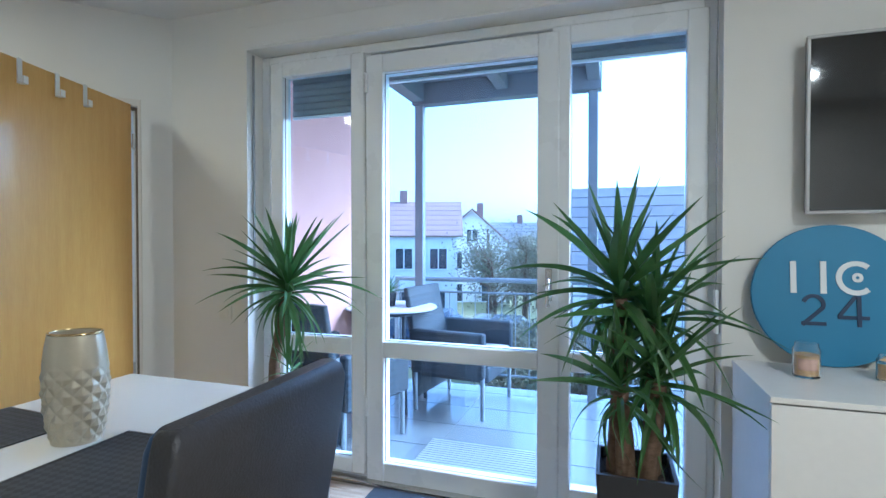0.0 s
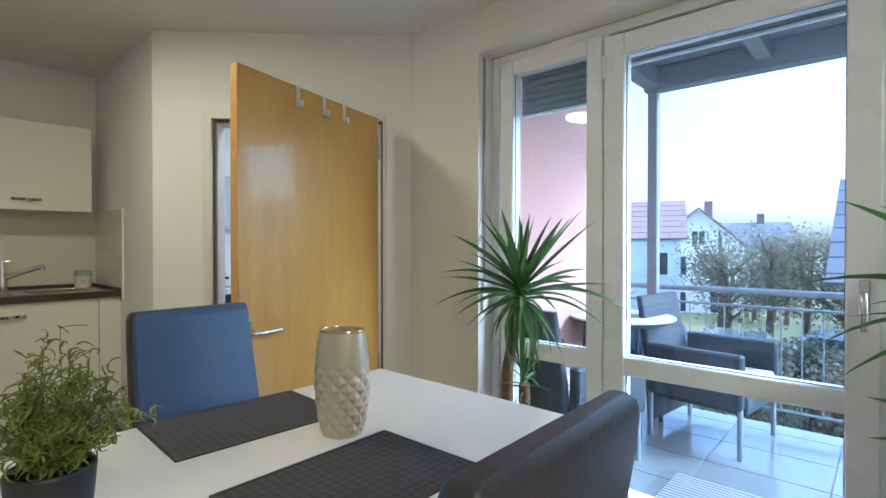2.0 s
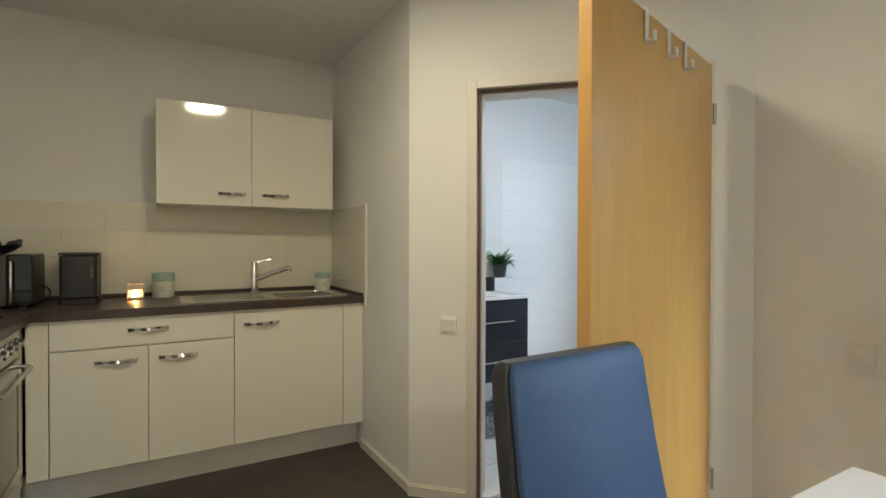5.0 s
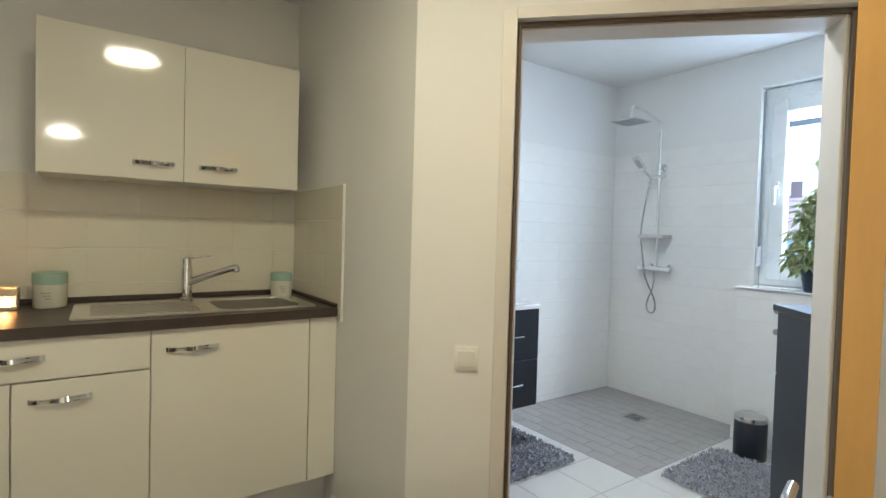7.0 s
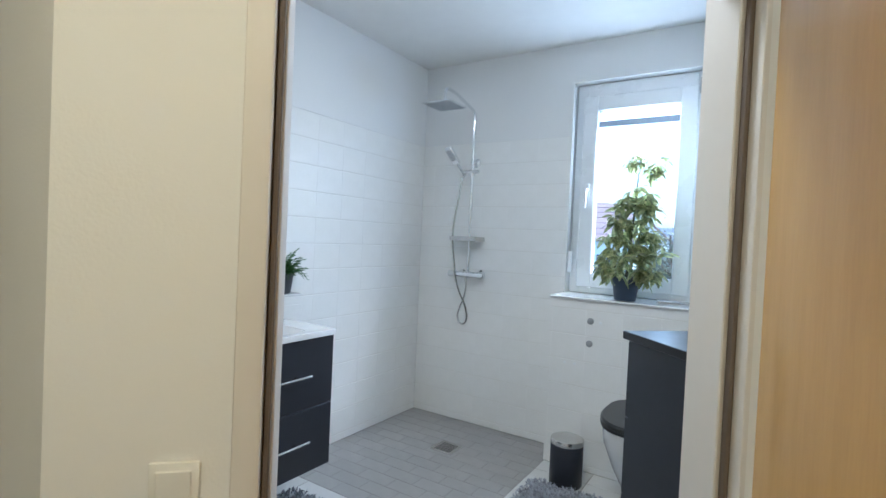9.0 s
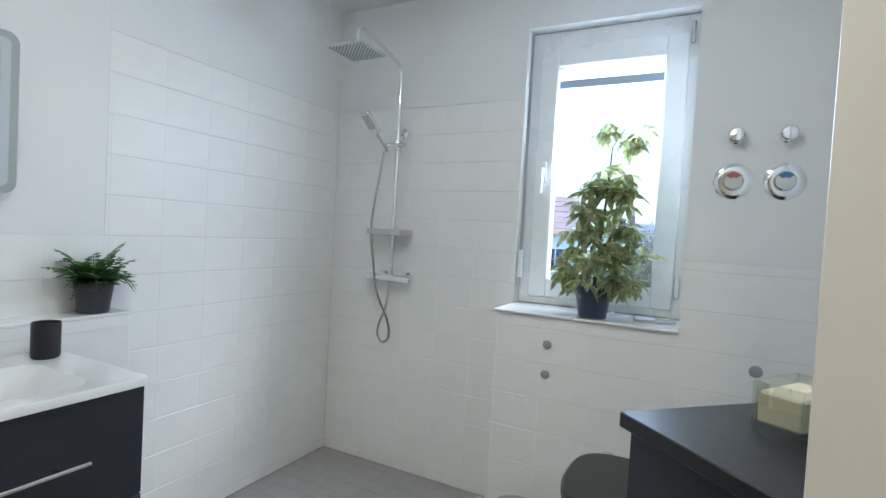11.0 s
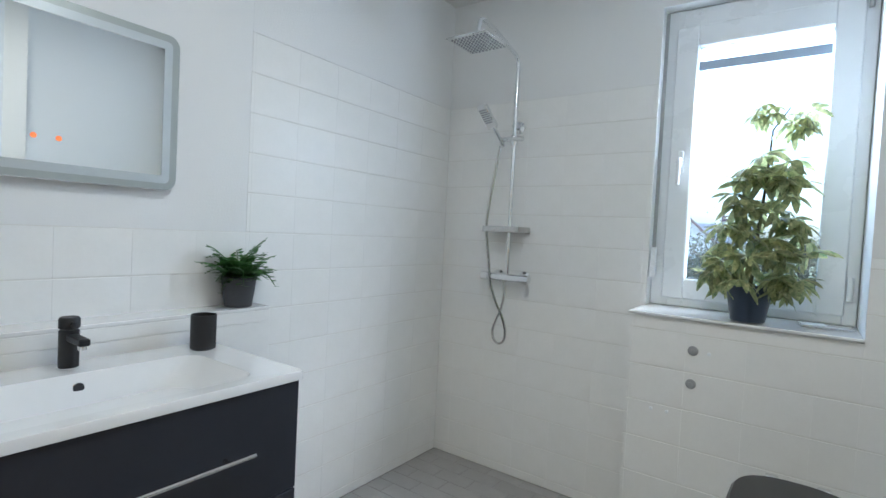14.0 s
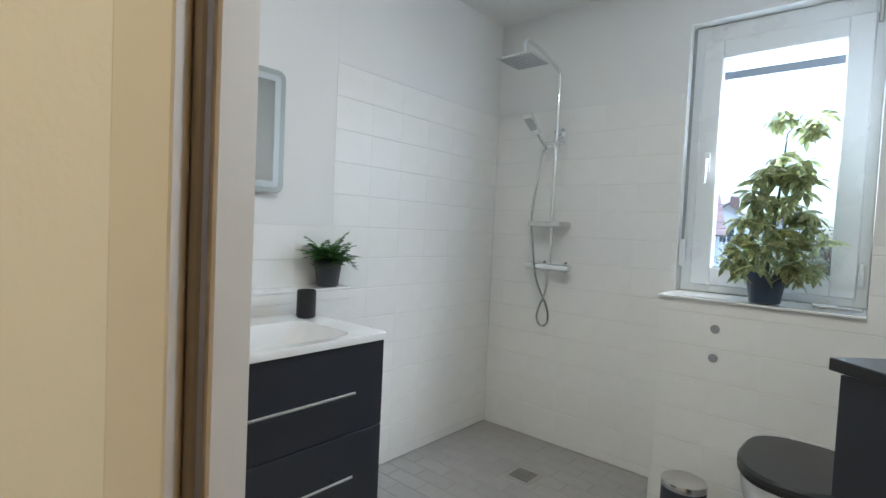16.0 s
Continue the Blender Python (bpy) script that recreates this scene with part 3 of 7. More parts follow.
uc = thing("wall_cabinet", pose(-3.707, 1.13, 1.483), "white gloss two-door wall cabinet over the sink", "cabinet")
quick("body", WHITE_EDGE, uc, (-0.303, -0.019, -0.501, 0.501, 0.0, 0.58))
for a, b, h0, h1 in ((-0.502, -0.0015, -0.19, -0.035), (0.0015, 0.502, 0.06, 0.22)):
    d = quick("door", WHITE_GLOSS, uc, (-0.018, 0.0, a, b, -0.002, 0.582), bevel=0.0015)
    wave_handle("handle", d, h0, h1, 0.0, 0.068)

# sink, let into the worktop
sink = thing("kitchen_sink", pose(-3.70, 1.20, 0.939), "stainless steel sink with a draining board let into the worktop", "sink")
bm = bmesh.new()
o = rounded(-0.22, 0.24, -0.46, 0.46, 0.04)
inn = rounded(-0.13, 0.20, 0.05, 0.40, 0.07)
vo = [bm.verts.new((x, y, 0.001)) for x, y in o]
vr = [bm.verts.new((x * 0.985, y * 0.99, 0.006)) for x, y in o]
for i in range(len(o)):
    j = (i + 1) % len(o)
    bm.faces.new((vo[i], vo[j], vr[j], vr[i]))
cx, cy = 0.035, 0.225
v2 = [bm.verts.new((x, y, 0.004)) for x, y in inn]
v3 = [bm.verts.new((cx + (x - cx) * 0.94, cy + (y - cy) * 0.94, -0.030)) for x, y in inn]
v4 = [bm.verts.new((cx + (x - cx) * 0.86, cy + (y - cy) * 0.86, -0.0365)) for x, y in inn]
for a, b in ((vr, v2), (v2, v3), (v3, v4)):
    n_ = len(a)
    for i in range(n_):
        j = (i + 1) % n_
        bm.faces.new((a[i], a[j], b[j], b[i]))
bm.faces.new(v4)
SINK_STEEL = material("sink_steel", (0.74, 0.72, 0.68), 0.17, metal=1.0, grain=0.5, scale=20, stretch=(12, 1, 1), second=(0.66, 0.64, 0.60))
part("bowl", bm, SINK_STEEL, sink, smooth=True)
for k in range(8):
    quick("drainer_rib", SINK_STEEL, sink, (-0.12 + k * 0.04, -0.112 + k * 0.04, -0.40, -0.02, 0.003, 0.0075), bevel=0.002)
bm = bmesh.new()
lathe(bm, [(0.03, 0.0), (0.03, 0.003), (0.022, 0.004), (0.02, 0.001)], m=pose(0.035, 0.225, -0.0365))
part("drain", bm, CHROME, sink, smooth=True)

tap = thing("kitchen_tap", pose(-3.865, 1.17, 0.944), "chrome single-lever kitchen tap", "tap")
bm = bmesh.new()
lathe(bm, [(0.029, 0.0), (0.029, 0.010), (0.024, 0.014), (0.024, 0.145), (0.021, 0.155), (0.020, 0.195), (0.010, 0.202)], seg=20)
part("body", bm, CHROME, tap, smooth=True)
bm = bmesh.new()
tube(bm, [(0.01, 0.01, 0.085), (0.06, 0.08, 0.118), (0.12, 0.17, 0.155), (0.135, 0.195, 0.160)], [0.017, 0.016, 0.0155, 0.0155])
lathe(bm, [(0.013, 0.0), (0.013, -0.022)], m=pose(0.135, 0.190, 0.160), seg=14)
part("spout", bm, CHROME, tap, smooth=True)
bm = bmesh.new()
tube(bm, [(0.0, 0.0, 0.195), (0.01, 0.03, 0.202), (0.02, 0.095, 0.212)], [0.010, 0.007, 0.006])
part("lever", bm, CHROME, tap, smooth=True)

CREAM_TIN = material("cream_enamel", (0.70, 0.68, 0.58), 0.35, grain=0.3, scale=8)
MINT = material("mint_lid", (0.36, 0.50, 0.42), 0.4, grain=0.3, scale=8)
GREY_PRINT = material("grey_print", (0.42, 0.43, 0.40), 0.6)


def tin(x, y, r, h, label):
    t = thing("storage_tin", pose(x, y, 0.9395), label, "storage tin", "storage tins on the worktop")
    bm = bmesh.new()
    lathe(bm, [(r - 0.003, 0), (r, 0.004), (r, h * 0.68), (r - 0.002, h * 0.69)])
    part("body", bm, CREAM_TIN, t, smooth=True)
    bm = bmesh.new()
    lathe(bm, [(r + 0.001, h * 0.66), (r + 0.002, h * 0.70), (r + 0.002, h - 0.004), (r - 0.003, h)])
    part("lid", bm, MINT, t, "pale mint lid", smooth=True)
    for k in range(3):
        bm = bmesh.new()
        a0 = -0.5 + 0.12 * k
        for i in range(6):
            a, b = a0 + i * 0.10 * (1 - 0.2 * k), a0 + (i + 1) * 0.10 * (1 - 0.2 * k)
            z = h * 0.42 - k * 0.012
            rr = r + 0.0006
            v = [bm.verts.new((rr * math.cos(c), rr * math.sin(c), zz)) for c, zz in ((a, z), (b, z), (b, z + 0.005), (a, z + 0.005))]
            bm.faces.new(v)
        part("print_line", bm, GREY_PRINT, t)


tin(-3.885, 0.665, 0.058, 0.145, "cream storage tin with a mint lid on the worktop")
tin(-3.88, 1.615, 0.052, 0.125, "small cream storage tin with a mint lid beside the sink")

FROST = material("frosted_glass", (0.75, 0.62, 0.45), 0.4, grain=0.3, scale=20)
FLAME = glow("tea_light_glow", (1.0, 0.48, 0.12), 14.0)
cl = thing("tea_light_holder", pose(-3.875, 0.525, 0.9395), "square frosted glass tea-light holder, lit", "candle holder")
bm = bmesh.new()
s_ = 0.042
for b in ((-s_, s_, -s_, -s_ + 0.006), (-s_, s_, s_ - 0.006, s_), (-s_, -s_ + 0.006, -s_ + 0.006, s_ - 0.006)):
    box(bm, *b, 0.0, 0.085, bevel=0.002)
box(bm, s_ - 0.006, s_, -s_ + 0.006, s_ - 0.006, 0.055, 0.085, bevel=0.002)
box(bm, s_ - 0.006, s_, -s_ + 0.006, s_ - 0.006, 0.0, 0.014, bevel=0.002)
box(bm, -s_ + 0.006, s_ - 0.006, -s_ + 0.006, s_ - 0.006, 0.0, 0.006)
part("glass_body", bm, FROST, cl)
bm = bmesh.new()
lathe(bm, [(0.019, 0.006), (0.020, 0.022), (0.018, 0.024), (0.002, 0.023)], seg=18)
# the wax emits light itself, in place of the flame shining through it
part("wax", bm, glow("glowing_tea_light_wax", (1.0, 0.62, 0.25), 3.0), cl, smooth=True)
bm = bmesh.new()
lathe(bm, [(0.001, 0.023), (0.006, 0.030), (0.005, 0.040), (0.001, 0.052)], seg=10)
part("flame", bm, FLAME, cl, smooth=True)

# coffee maker
cm = thing("coffee_maker", pose(-3.82, 0.275, 0.9395), "black filter coffee maker on the worktop", "coffee maker")
bm = bmesh.new()
prism(bm, rounded(-0.11, 0.11, -0.085, 0.085, 0.02), 0.0, 0.028)
part("base", bm, BLACK, cm, smooth=True)
bm = bmesh.new()
prism(bm, rounded(-0.11, -0.03, -0.085, 0.085, 0.02), 0.028, 0.255)
prism(bm, rounded(-0.029, 0.10, -0.082, 0.082, 0.02), 0.035, 0.250)
part("housing", bm, BLACK, cm, smooth=True)
bm = bmesh.new()
prism(bm, rounded(-0.112, 0.092, -0.087, 0.087, 0.02), 0.2555, 0.268)
part("lid", bm, BLACK, cm, smooth=True)
quick("drip_tray", BLACK, cm, (0.101, 0.125, -0.06, 0.06, 0.0, 0.022), bevel=0.003)
quick("window_strip", BLACK_GLASS, cm, (0.0905, 0.102, 0.05, 0.066, 0.13, 0.20))

# microwave
mw = thing("microwave", pose(-3.64, -0.140, 0.9395), "black microwave oven with a steel handle on the worktop", "microwave")
quick("body", BLACK, mw, (-0.335, -0.012, -0.24, 0.24, 0.012, 0.262), bevel=0.006)
quick("door", material("dark_steel", (0.085, 0.083, 0.080), 0.22, metal=0.6, grain=0.4, scale=14), mw, (-0.0115, 0.004, -0.24, 0.145, 0.014, 0.260), bevel=0.004)
quick("door_glass", BLACK_GLASS, mw, (0.0042, 0.0065, -0.215, 0.120, 0.040, 0.150), bevel=0.001)
quick("control_panel", BLACK_GLASS, mw, (-0.0115, 0.003, 0.149, 0.24, 0.014, 0.260), bevel=0.004)
bm = bmesh.new()
tube(bm, [(0.002, 0.165, 0.225), (0.030, 0.165, 0.225), (0.032, 0.165, 0.215), (0.032, 0.165, 0.045), (0.030, 0.165, 0.035), (0.002, 0.165, 0.035)], 0.006)
part("handle", bm, CHROME, mw, smooth=True)
bm = bmesh.new()
tube(bm, arc((-0.20, 0.245, 0.055), 0.038, -100, 110, 10, (0, 1, 0), (0, 0, 1)), 0.004, seg=6)
part("cable", bm, BLACK, mw, smooth=True)
for fx, fy in ((-0.30, -0.2), (-0.30, 0.2), (-0.04, -0.2), (-0.04, 0.2)):
    quick("foot", BLACK, mw, (fx - 0.015, fx + 0.015, fy - 0.015, fy + 0.015, 0.0, 0.012))
bowl = thing("deco_bowl", pose(-3.76, -0.055, 1.202), "dark bowl of dried pods on the microwave", "bowl")
bm = bmesh.new()
lathe(bm, [(0.03, 0.0), (0.07, 0.018), (0.10, 0.045), (0.096, 0.045), (0.066, 0.022), (0.01, 0.010)], seg=26)
part("dish", bm, BLACK, bowl, smooth=True)
rnd = random.Random(5)
for k in range(11):
    bm = bmesh.new()
    lathe(bm, [(0.002, 0), (0.022, 0.018), (0.024, 0.034), (0.010, 0.052), (0.001, 0.056)], seg=8)
    bmesh.ops.scale(bm, vec=(1, 0.55, 1), verts=bm.verts[:])
    o_ = part("pod", bm, LEATHER_DARK, bowl, smooth=True)
    a = rnd.uniform(0, 6.28)
    r_ = rnd.uniform(0.0, 0.06)
    o_.matrix_basis = pose(r_ * math.cos(a), r_ * math.sin(a), 0.026 + rnd.uniform(0, 0.012), rnd.uniform(-55, 55), rnd.uniform(-55, 55), rnd.uniform(0, 360))

# cooker, set in the return of the worktop, facing +y
ck = thing("cooker", pose(-3.03, 0.105, 0), "built-in cooker with a steel front and dark glass oven door", "cooker")
quick("body", WHITE_EDGE, ck, (-0.297, 0.297, -0.56, -0.022, 0.07, 0.898))
quick("control_panel", STEEL, ck, (-0.297, 0.297, -0.021, 0.0, 0.765, 0.897), bevel=0.003)
oven = quick("oven_door", BLACK_GLASS, ck, (-0.297, 0.297, -0.021, 0.002, 0.245, 0.758), bevel=0.004)
quick("door_trim", STEEL, oven, (-0.297, 0.297, 0.0022, 0.006, 0.70, 0.756), (-0.297, 0.297, 0.0022, 0.006, 0.247, 0.285),
      (-0.297, -0.255, 0.0022, 0.006, 0.2852, 0.6998), (0.255, 0.297, 0.0022, 0.006, 0.2852, 0.6998))
bm = bmesh.new()
tube(bm, [(-0.25, 0.004, 0.728), (-0.25, 0.045, 0.722), (-0.235, 0.050, 0.721), (0.235, 0.050, 0.721), (0.25, 0.045, 0.722), (0.25, 0.004, 0.728)], 0.010)
part("handle", bm, STEEL, oven, smooth=True)
quick("drawer", WHITE_GLOSS, ck, (-0.297, 0.297, -0.021, 0.0, 0.075, 0.240), bevel=0.002)
for kx in (-0.24, -0.145, -0.05, 0.05, 0.145, 0.24):
    bm = bmesh.new()
    lathe(bm, [(0.024, 0.0), (0.024, 0.006), (0.019, 0.010), (0.018, 0.028), (0.015, 0.030), (0.004, 0.030)], m=pose(kx, 0.0, 0.83, -90, 0, 0), seg=18)
    part("knob", bm, STEEL, ck, smooth=True)
hob = thing("hob", pose(-3.03, -0.18, 0.9395), "black glass-ceramic hob in the worktop", "hob")
quick("plate", BLACK_GLASS, hob, (-0.29, 0.29, -0.25, 0.25, 0.0, 0.005), bevel=0.002)
for hx, hy, hr in ((-0.14, -0.11, 0.075), (0.14, -0.11, 0.10), (-0.14, 0.12, 0.10), (0.14, 0.12, 0.075)):
    bm = bmesh.new()
    lathe(bm, [(hr, 0.0052), (hr, 0.0056), (hr - 0.004, 0.0056), (hr - 0.004, 0.0052)], m=pose(hx, hy, 0), seg=32, cap=False)
    part("cooking_zone", bm, STEEL, hob)
eb = thing("kitchen_base_cabinet", pose(-2.575, 0.105, 0), "narrow white base unit beside the cooker", "cabinet", "white kitchen base units")
quick("body", WHITE_EDGE, eb, (-0.152, 0.152, -0.58, -0.021, 0.0, 0.899))
ebd = quick("front", WHITE_GLOSS, eb, (-0.152, 0.152, -0.0205, 0.0, PL, 0.897), bevel=0.0015)

# light switch and sockets
def wall_plate(name, m, label, category, rocker=True):
    t = thing(name, m, label, category)
    bm = bmesh.new()
    box(bm, -0.041, 0.041, -0.009, 0.0, -0.041, 0.041, bevel=0.003, seg=2)
    part("frame", bm, PLASTIC_WHITE, t, smooth=True)
    bm = bmesh.new()
    if rocker:
        b = bmesh.new()
        box(b, -0.029, 0.029, -0.013, -0.0085, -0.029, 0.029, bevel=0.002)
        b.transform(Matrix.Rotation(radians(2.5), 4, "X"))
        merge(bm, b)
        part("rocker", bm, PLASTIC_WHITE, t)
    else:
        lathe(bm, [(0.024, 0.0), (0.024, 0.010), (0.020, 0.011), (0.019, 0.003)], m=pose(0, -0.001, 0, 90, 0, 0), seg=24, cap=False)
        part("socket_rim", bm, PLASTIC_WHITE, t, smooth=True)
    return t


wall_plate("light_switch", DIAG @ pose(-0.530, -0.0005, 0.862), "cream square light switch beside the doorway", "light switch")
wall_plate("socket", pose(-1.30, 2.7995, 0.865), "cream wall socket below the window reveal", "socket", False)

# ---------------------------------------------------------------- dining table and what stands on it
TABLE_WHITE = material("white_table_lacquer", (0.80, 0.80, 0.78), 0.10, grain=0.15, scale=3, coat=0.5, second=(0.77, 0.77, 0.75))
table = thing("dining_table", pose(-0.595, 1.36, 0), "white high-gloss rectangular dining table", "table")
quick("tabletop", TABLE_WHITE, table, (-0.435, 0.435, -0.64, 0.64, 0.712, 0.75), bevel=0.003, seg=2)
quick("apron", TABLE_WHITE, table, (-0.36, 0.36, -0.56, -0.54, 0.63, 0.712), (-0.36, 0.36, 0.54, 0.56, 0.63, 0.712), (-0.36, -0.34, -0.539, 0.539, 0.63, 0.712), (0.34, 0.36, -0.539, 0.539, 0.63, 0.712))
for lx in (-0.395, 0.395):
    for ly in (-0.60, 0.60):
        quick("leg", TABLE_WHITE, table, (lx - 0.038, lx + 0.038, ly - 0.038, ly + 0.038, 0.0, 0.7118), bevel=0.003)


def woven(name, c1, c2, size):
    """Dark cloth woven in small squares."""
    m = material(name, c1, 0.65, grain=0.6, scale=30, second=c2)
    n, l = m.node_tree.nodes, m.node_tree.links
    co = n.new("ShaderNodeTexCoord")
    ck_ = n.new("ShaderNodeTexChecker")
    ck_.inputs["Scale"].default_value = size
    turn = n.new("ShaderNodeMapping")
    turn.inputs["Rotation"].default_value = (0, 0, radians(45))
    l.new(co.outputs["Object"], turn.inputs["Vector"])
    l.new(turn.outputs[0], ck_.inputs["Vector"])
    shade = n.new("ShaderNodeMix")
    shade.data_type = "RGBA"
    shade.blend_type = "MULTIPLY"
    shade.inputs["B"].default_value = (0.62, 0.62, 0.62, 1)
    base = n["Principled BSDF"].inputs["Base Color"]
    l.new(base.links[0].from_socket, shade.inputs["A"])
    l.new(ck_.outputs["Fac"], shade.inputs["Factor"])
    l.new(shade.outputs["Result"], base)
    bp = n.new("ShaderNodeBump")
    bp.inputs["Strength"].default_value = 0.6
    bp.inputs["Distance"].default_value = 0.002
    l.new(ck_.outputs["Fac"], bp.inputs["Height"])
    l.new(bp.outputs[0], n["Principled BSDF"].inputs["Normal"])
    return m


WEAVE = woven("woven_vinyl", (0.062, 0.062, 0.067), (0.046, 0.046, 0.050), 64)


def placemat(x, y, rz):
    t = thing("placemat", pose(x, y, 0.7503, 0, 0, rz), "dark grey woven placemat on the white table", "placemat", "woven placemats")
    bm = bmesh.new()
    prism(bm, rounded(-0.165, 0.165, -0.235, 0.235, 0.004, 2), 0.0, 0.0028)
    part("mat", bm, WEAVE, t)
    bm = bmesh.new()
    for b in ((-0.164, 0.164, -0.234, -0.226), (-0.164, 0.164, 0.226, 0.234), (-0.164, -0.156, -0.2255, 0.2255), (0.156, 0.164, -0.2255, 0.2255)):
        box(bm, *b, 0.0029, 0.0036)
    part("hem", bm, LEATHER_DARK, t)


placemat(-0.865, 1.345, -2.5)
placemat(-0.335, 1.325, 1.0)

GOLD = material("champagne_glaze", (0.56, 0.50, 0.37), 0.30, metal=0.30, grain=0.5, scale=10, second=(0.49, 0.43, 0.31))
vase = thing("vase", pose(-0.580, 1.474, 0.7503, 0, 0, 20), "champagne ceramic vase with a relief of diamond facets", "vase")
bm = bmesh.new()
seg, rows = 130, 90
rings = []
H = 0.275
for j in range(rows + 1):
    f = j / rows
    w = 0.057 + 0.005 * f + 0.0155 * math.sin(math.pi * min(1, max(0.0, (f - 0.02) / 0.96))) ** 0.8
    relief = 0.0068 * min(1, max(0, (f - 0.02) / 0.04)) * min(1, max(0, (0.74 - f) / 0.18))
    ring = []
    for i in range(seg):
        a = 2 * math.pi * i / seg
        p, q = i / seg * 11 + f * 6.5, i / seg * 11 - f * 6.5
        lump = 1 - 2 * max(abs(p - math.floor(p) - 0.5), abs(q - math.floor(q) - 0.5))
        r_ = w + relief * (lump - 0.4)
        ring.append(bm.verts.new((r_ * math.cos(a), 0.84 * r_ * math.sin(a), H * f)))
    rings.append(ring)
for j in range(rows):
    a, b = rings[j], rings[j + 1]
    for i in range(seg):
        k = (i + 1) % seg
        bm.faces.new((a[i], a[k], b[k], b[i]))
inner = [bm.verts.new((v.co.x * 0.90, v.co.y * 0.90, H)) for v in rings[-1]]
deep = [bm.verts.new((v.co.x * 0.86, v.co.y * 0.86, H - 0.10)) for v in rings[-1]]
for a, b in ((rings[-1], inner), (inner, deep)):
    for i in range(seg):
        k = (i + 1) % seg
        bm.faces.new((a[i], a[k], b[k], b[i]))
bm.faces.new(deep)
bm.faces.new(rings[0][::-1])
part("body", bm, GOLD, vase)
bm = bmesh.new()
lathe(bm, [(0.0622, 0.272), (0.0632, 0.2745), (0.0622, 0.277), (0.0570, 0.2775), (0.0560, 0.275)], seg=40, cap=False)
bmesh.ops.scale(bm, vec=(1, 0.84, 1), verts=bm.verts[:])
part("rim", bm, material("gold_rim", (0.48, 0.36, 0.17), 0.2, metal=0.9), vase, "shiny gold rim", smooth=True)


# chairs
def loft(bm, sections):
    """Joins rings of points of equal count; closes both ends."""
    rings = [[bm.verts.new(p) for p in s] for s in sections]
    n = len(rings[0])
    for a, b in zip(rings, rings[1:]):
        for i in range(n):
            j = (i + 1) % n
            bm.faces.new((a[i], a[j], b[j], b[i]))
    bm.faces.new(rings[0][::-1])
    bm.faces.new(rings[-1])


def dining_chair(m, label):
    """Local x points from the back to the seat front; origin below the top of the back."""
    t = thing("dining_chair", m, label, "chair", "upholstered dining chairs")

    def line(z):
        f = min(1, max(0, (z - 0.40) / 0.64))
        return 0.135 * (1 - f) ** 1.25

    def slab(x0, x1, half, front, rear, inset=0.0):
        bm = bmesh.new()
        secs = []
        zs = [0.36, 0.45, 0.55, 0.65, 0.75, 0.85, 0.95, 1.01, 1.03, 1.038]
        for z in zs:
            c = line(z)
            e = 0.0 if z < 1.005 else {1.01: 0.002, 1.03: 0.010, 1.038: 0.020}[z]
            hw = half - (0.012 if z > 1.035 else 0.004 if z > 1.02 else 0.0)
            hw *= 1 + 0.10 * (1 - min(1, (z - 0.36) / 0.66))
            secs.append([(c + x, y, z - inset) for x, y in rounded(x0 + e * rear, x1 - e * front, -hw, hw, min(0.010, (x1 - x0 - e * (front + rear)) / 2.2), 3)])
        loft(bm, secs)
        return bm

    part("backrest", slab(-0.036, 0.010, 0.197, 0.0, 0.9), LEATHER_DARK, t, "dark brown leatherette back", smooth=True)
    part("backrest_pad", slab(0.0102, 0.027, 0.189, 0.6, 0.0, 0.004), LEATHER_BLUE, t, "blue-grey leatherette front of the backrest", smooth=True)
    bm = bmesh.new()
    prism(bm, rounded(0.14, 0.55, -0.205, 0.205, 0.03), 0.37, 0.445)
    prism(bm, rounded(0.145, 0.545, -0.20, 0.20, 0.03), 0.4452, 0.475)
    part("seat", bm, LEATHER_BLUE, t, smooth=True)
    for lx in (0.13, 0.515):
        for ly in (-0.178, 0.178):
            bm = bmesh.new()
            k = -0.03 if lx < 0.2 else 0.0
            loft(bm, [[(lx + k + x, ly + y, 0.0) for x, y in rounded(-0.015, 0.015, -0.015, 0.015, 0.004, 2)],
                      [(lx + x, ly + y, 0.37) for x, y in rounded(-0.021, 0.021, -0.021, 0.021, 0.004, 2)]])
            part("leg", bm, LEATHER_DARK, t, "dark chair leg")
    return t


dining_chair(pose(-1.268, 1.362, 0, 0, 0, 2.0), "blue-grey leatherette dining chair with a tall back, pushed in")
dining_chair(pose(0.215, 1.195, 0, 0, 0, 181.0), "dark leatherette dining chair with a tall back, pushed in")

# ---------------------------------------------------------------- plants
LEAF_YUCCA = material("yucca_leaf", (0.060, 0.145, 0.042), 0.34, grain=0.9, scale=6, second=(0.10, 0.19, 0.055), island=0.35, stretch=(1, 1, 1))
LEAF_CURLY = material("curly_leaf", (0.25, 0.29, 0.05), 0.5, grain=0.8, scale=20, second=(0.15, 0.20, 0.045), island=0.5)
leafy(LEAF_YUCCA, 0.3)
leafy(LEAF_CURLY, 0.35)
BARK = material("yucca_bark", (0.19, 0.12, 0.075), 0.85, grain=1.0, scale=25, second=(0.10, 0.065, 0.04), bump=0.6, bump_scale=60, stretch=(1, 1, 2.5))
SOIL = material("potting_soil", (0.035, 0.024, 0.017), 0.95, grain=1.0, scale=60, bump=0.8, bump_scale=120)
POT_DARK = material("anthracite_pot", (0.030, 0.032, 0.038), 0.45, grain=0.5, scale=9)


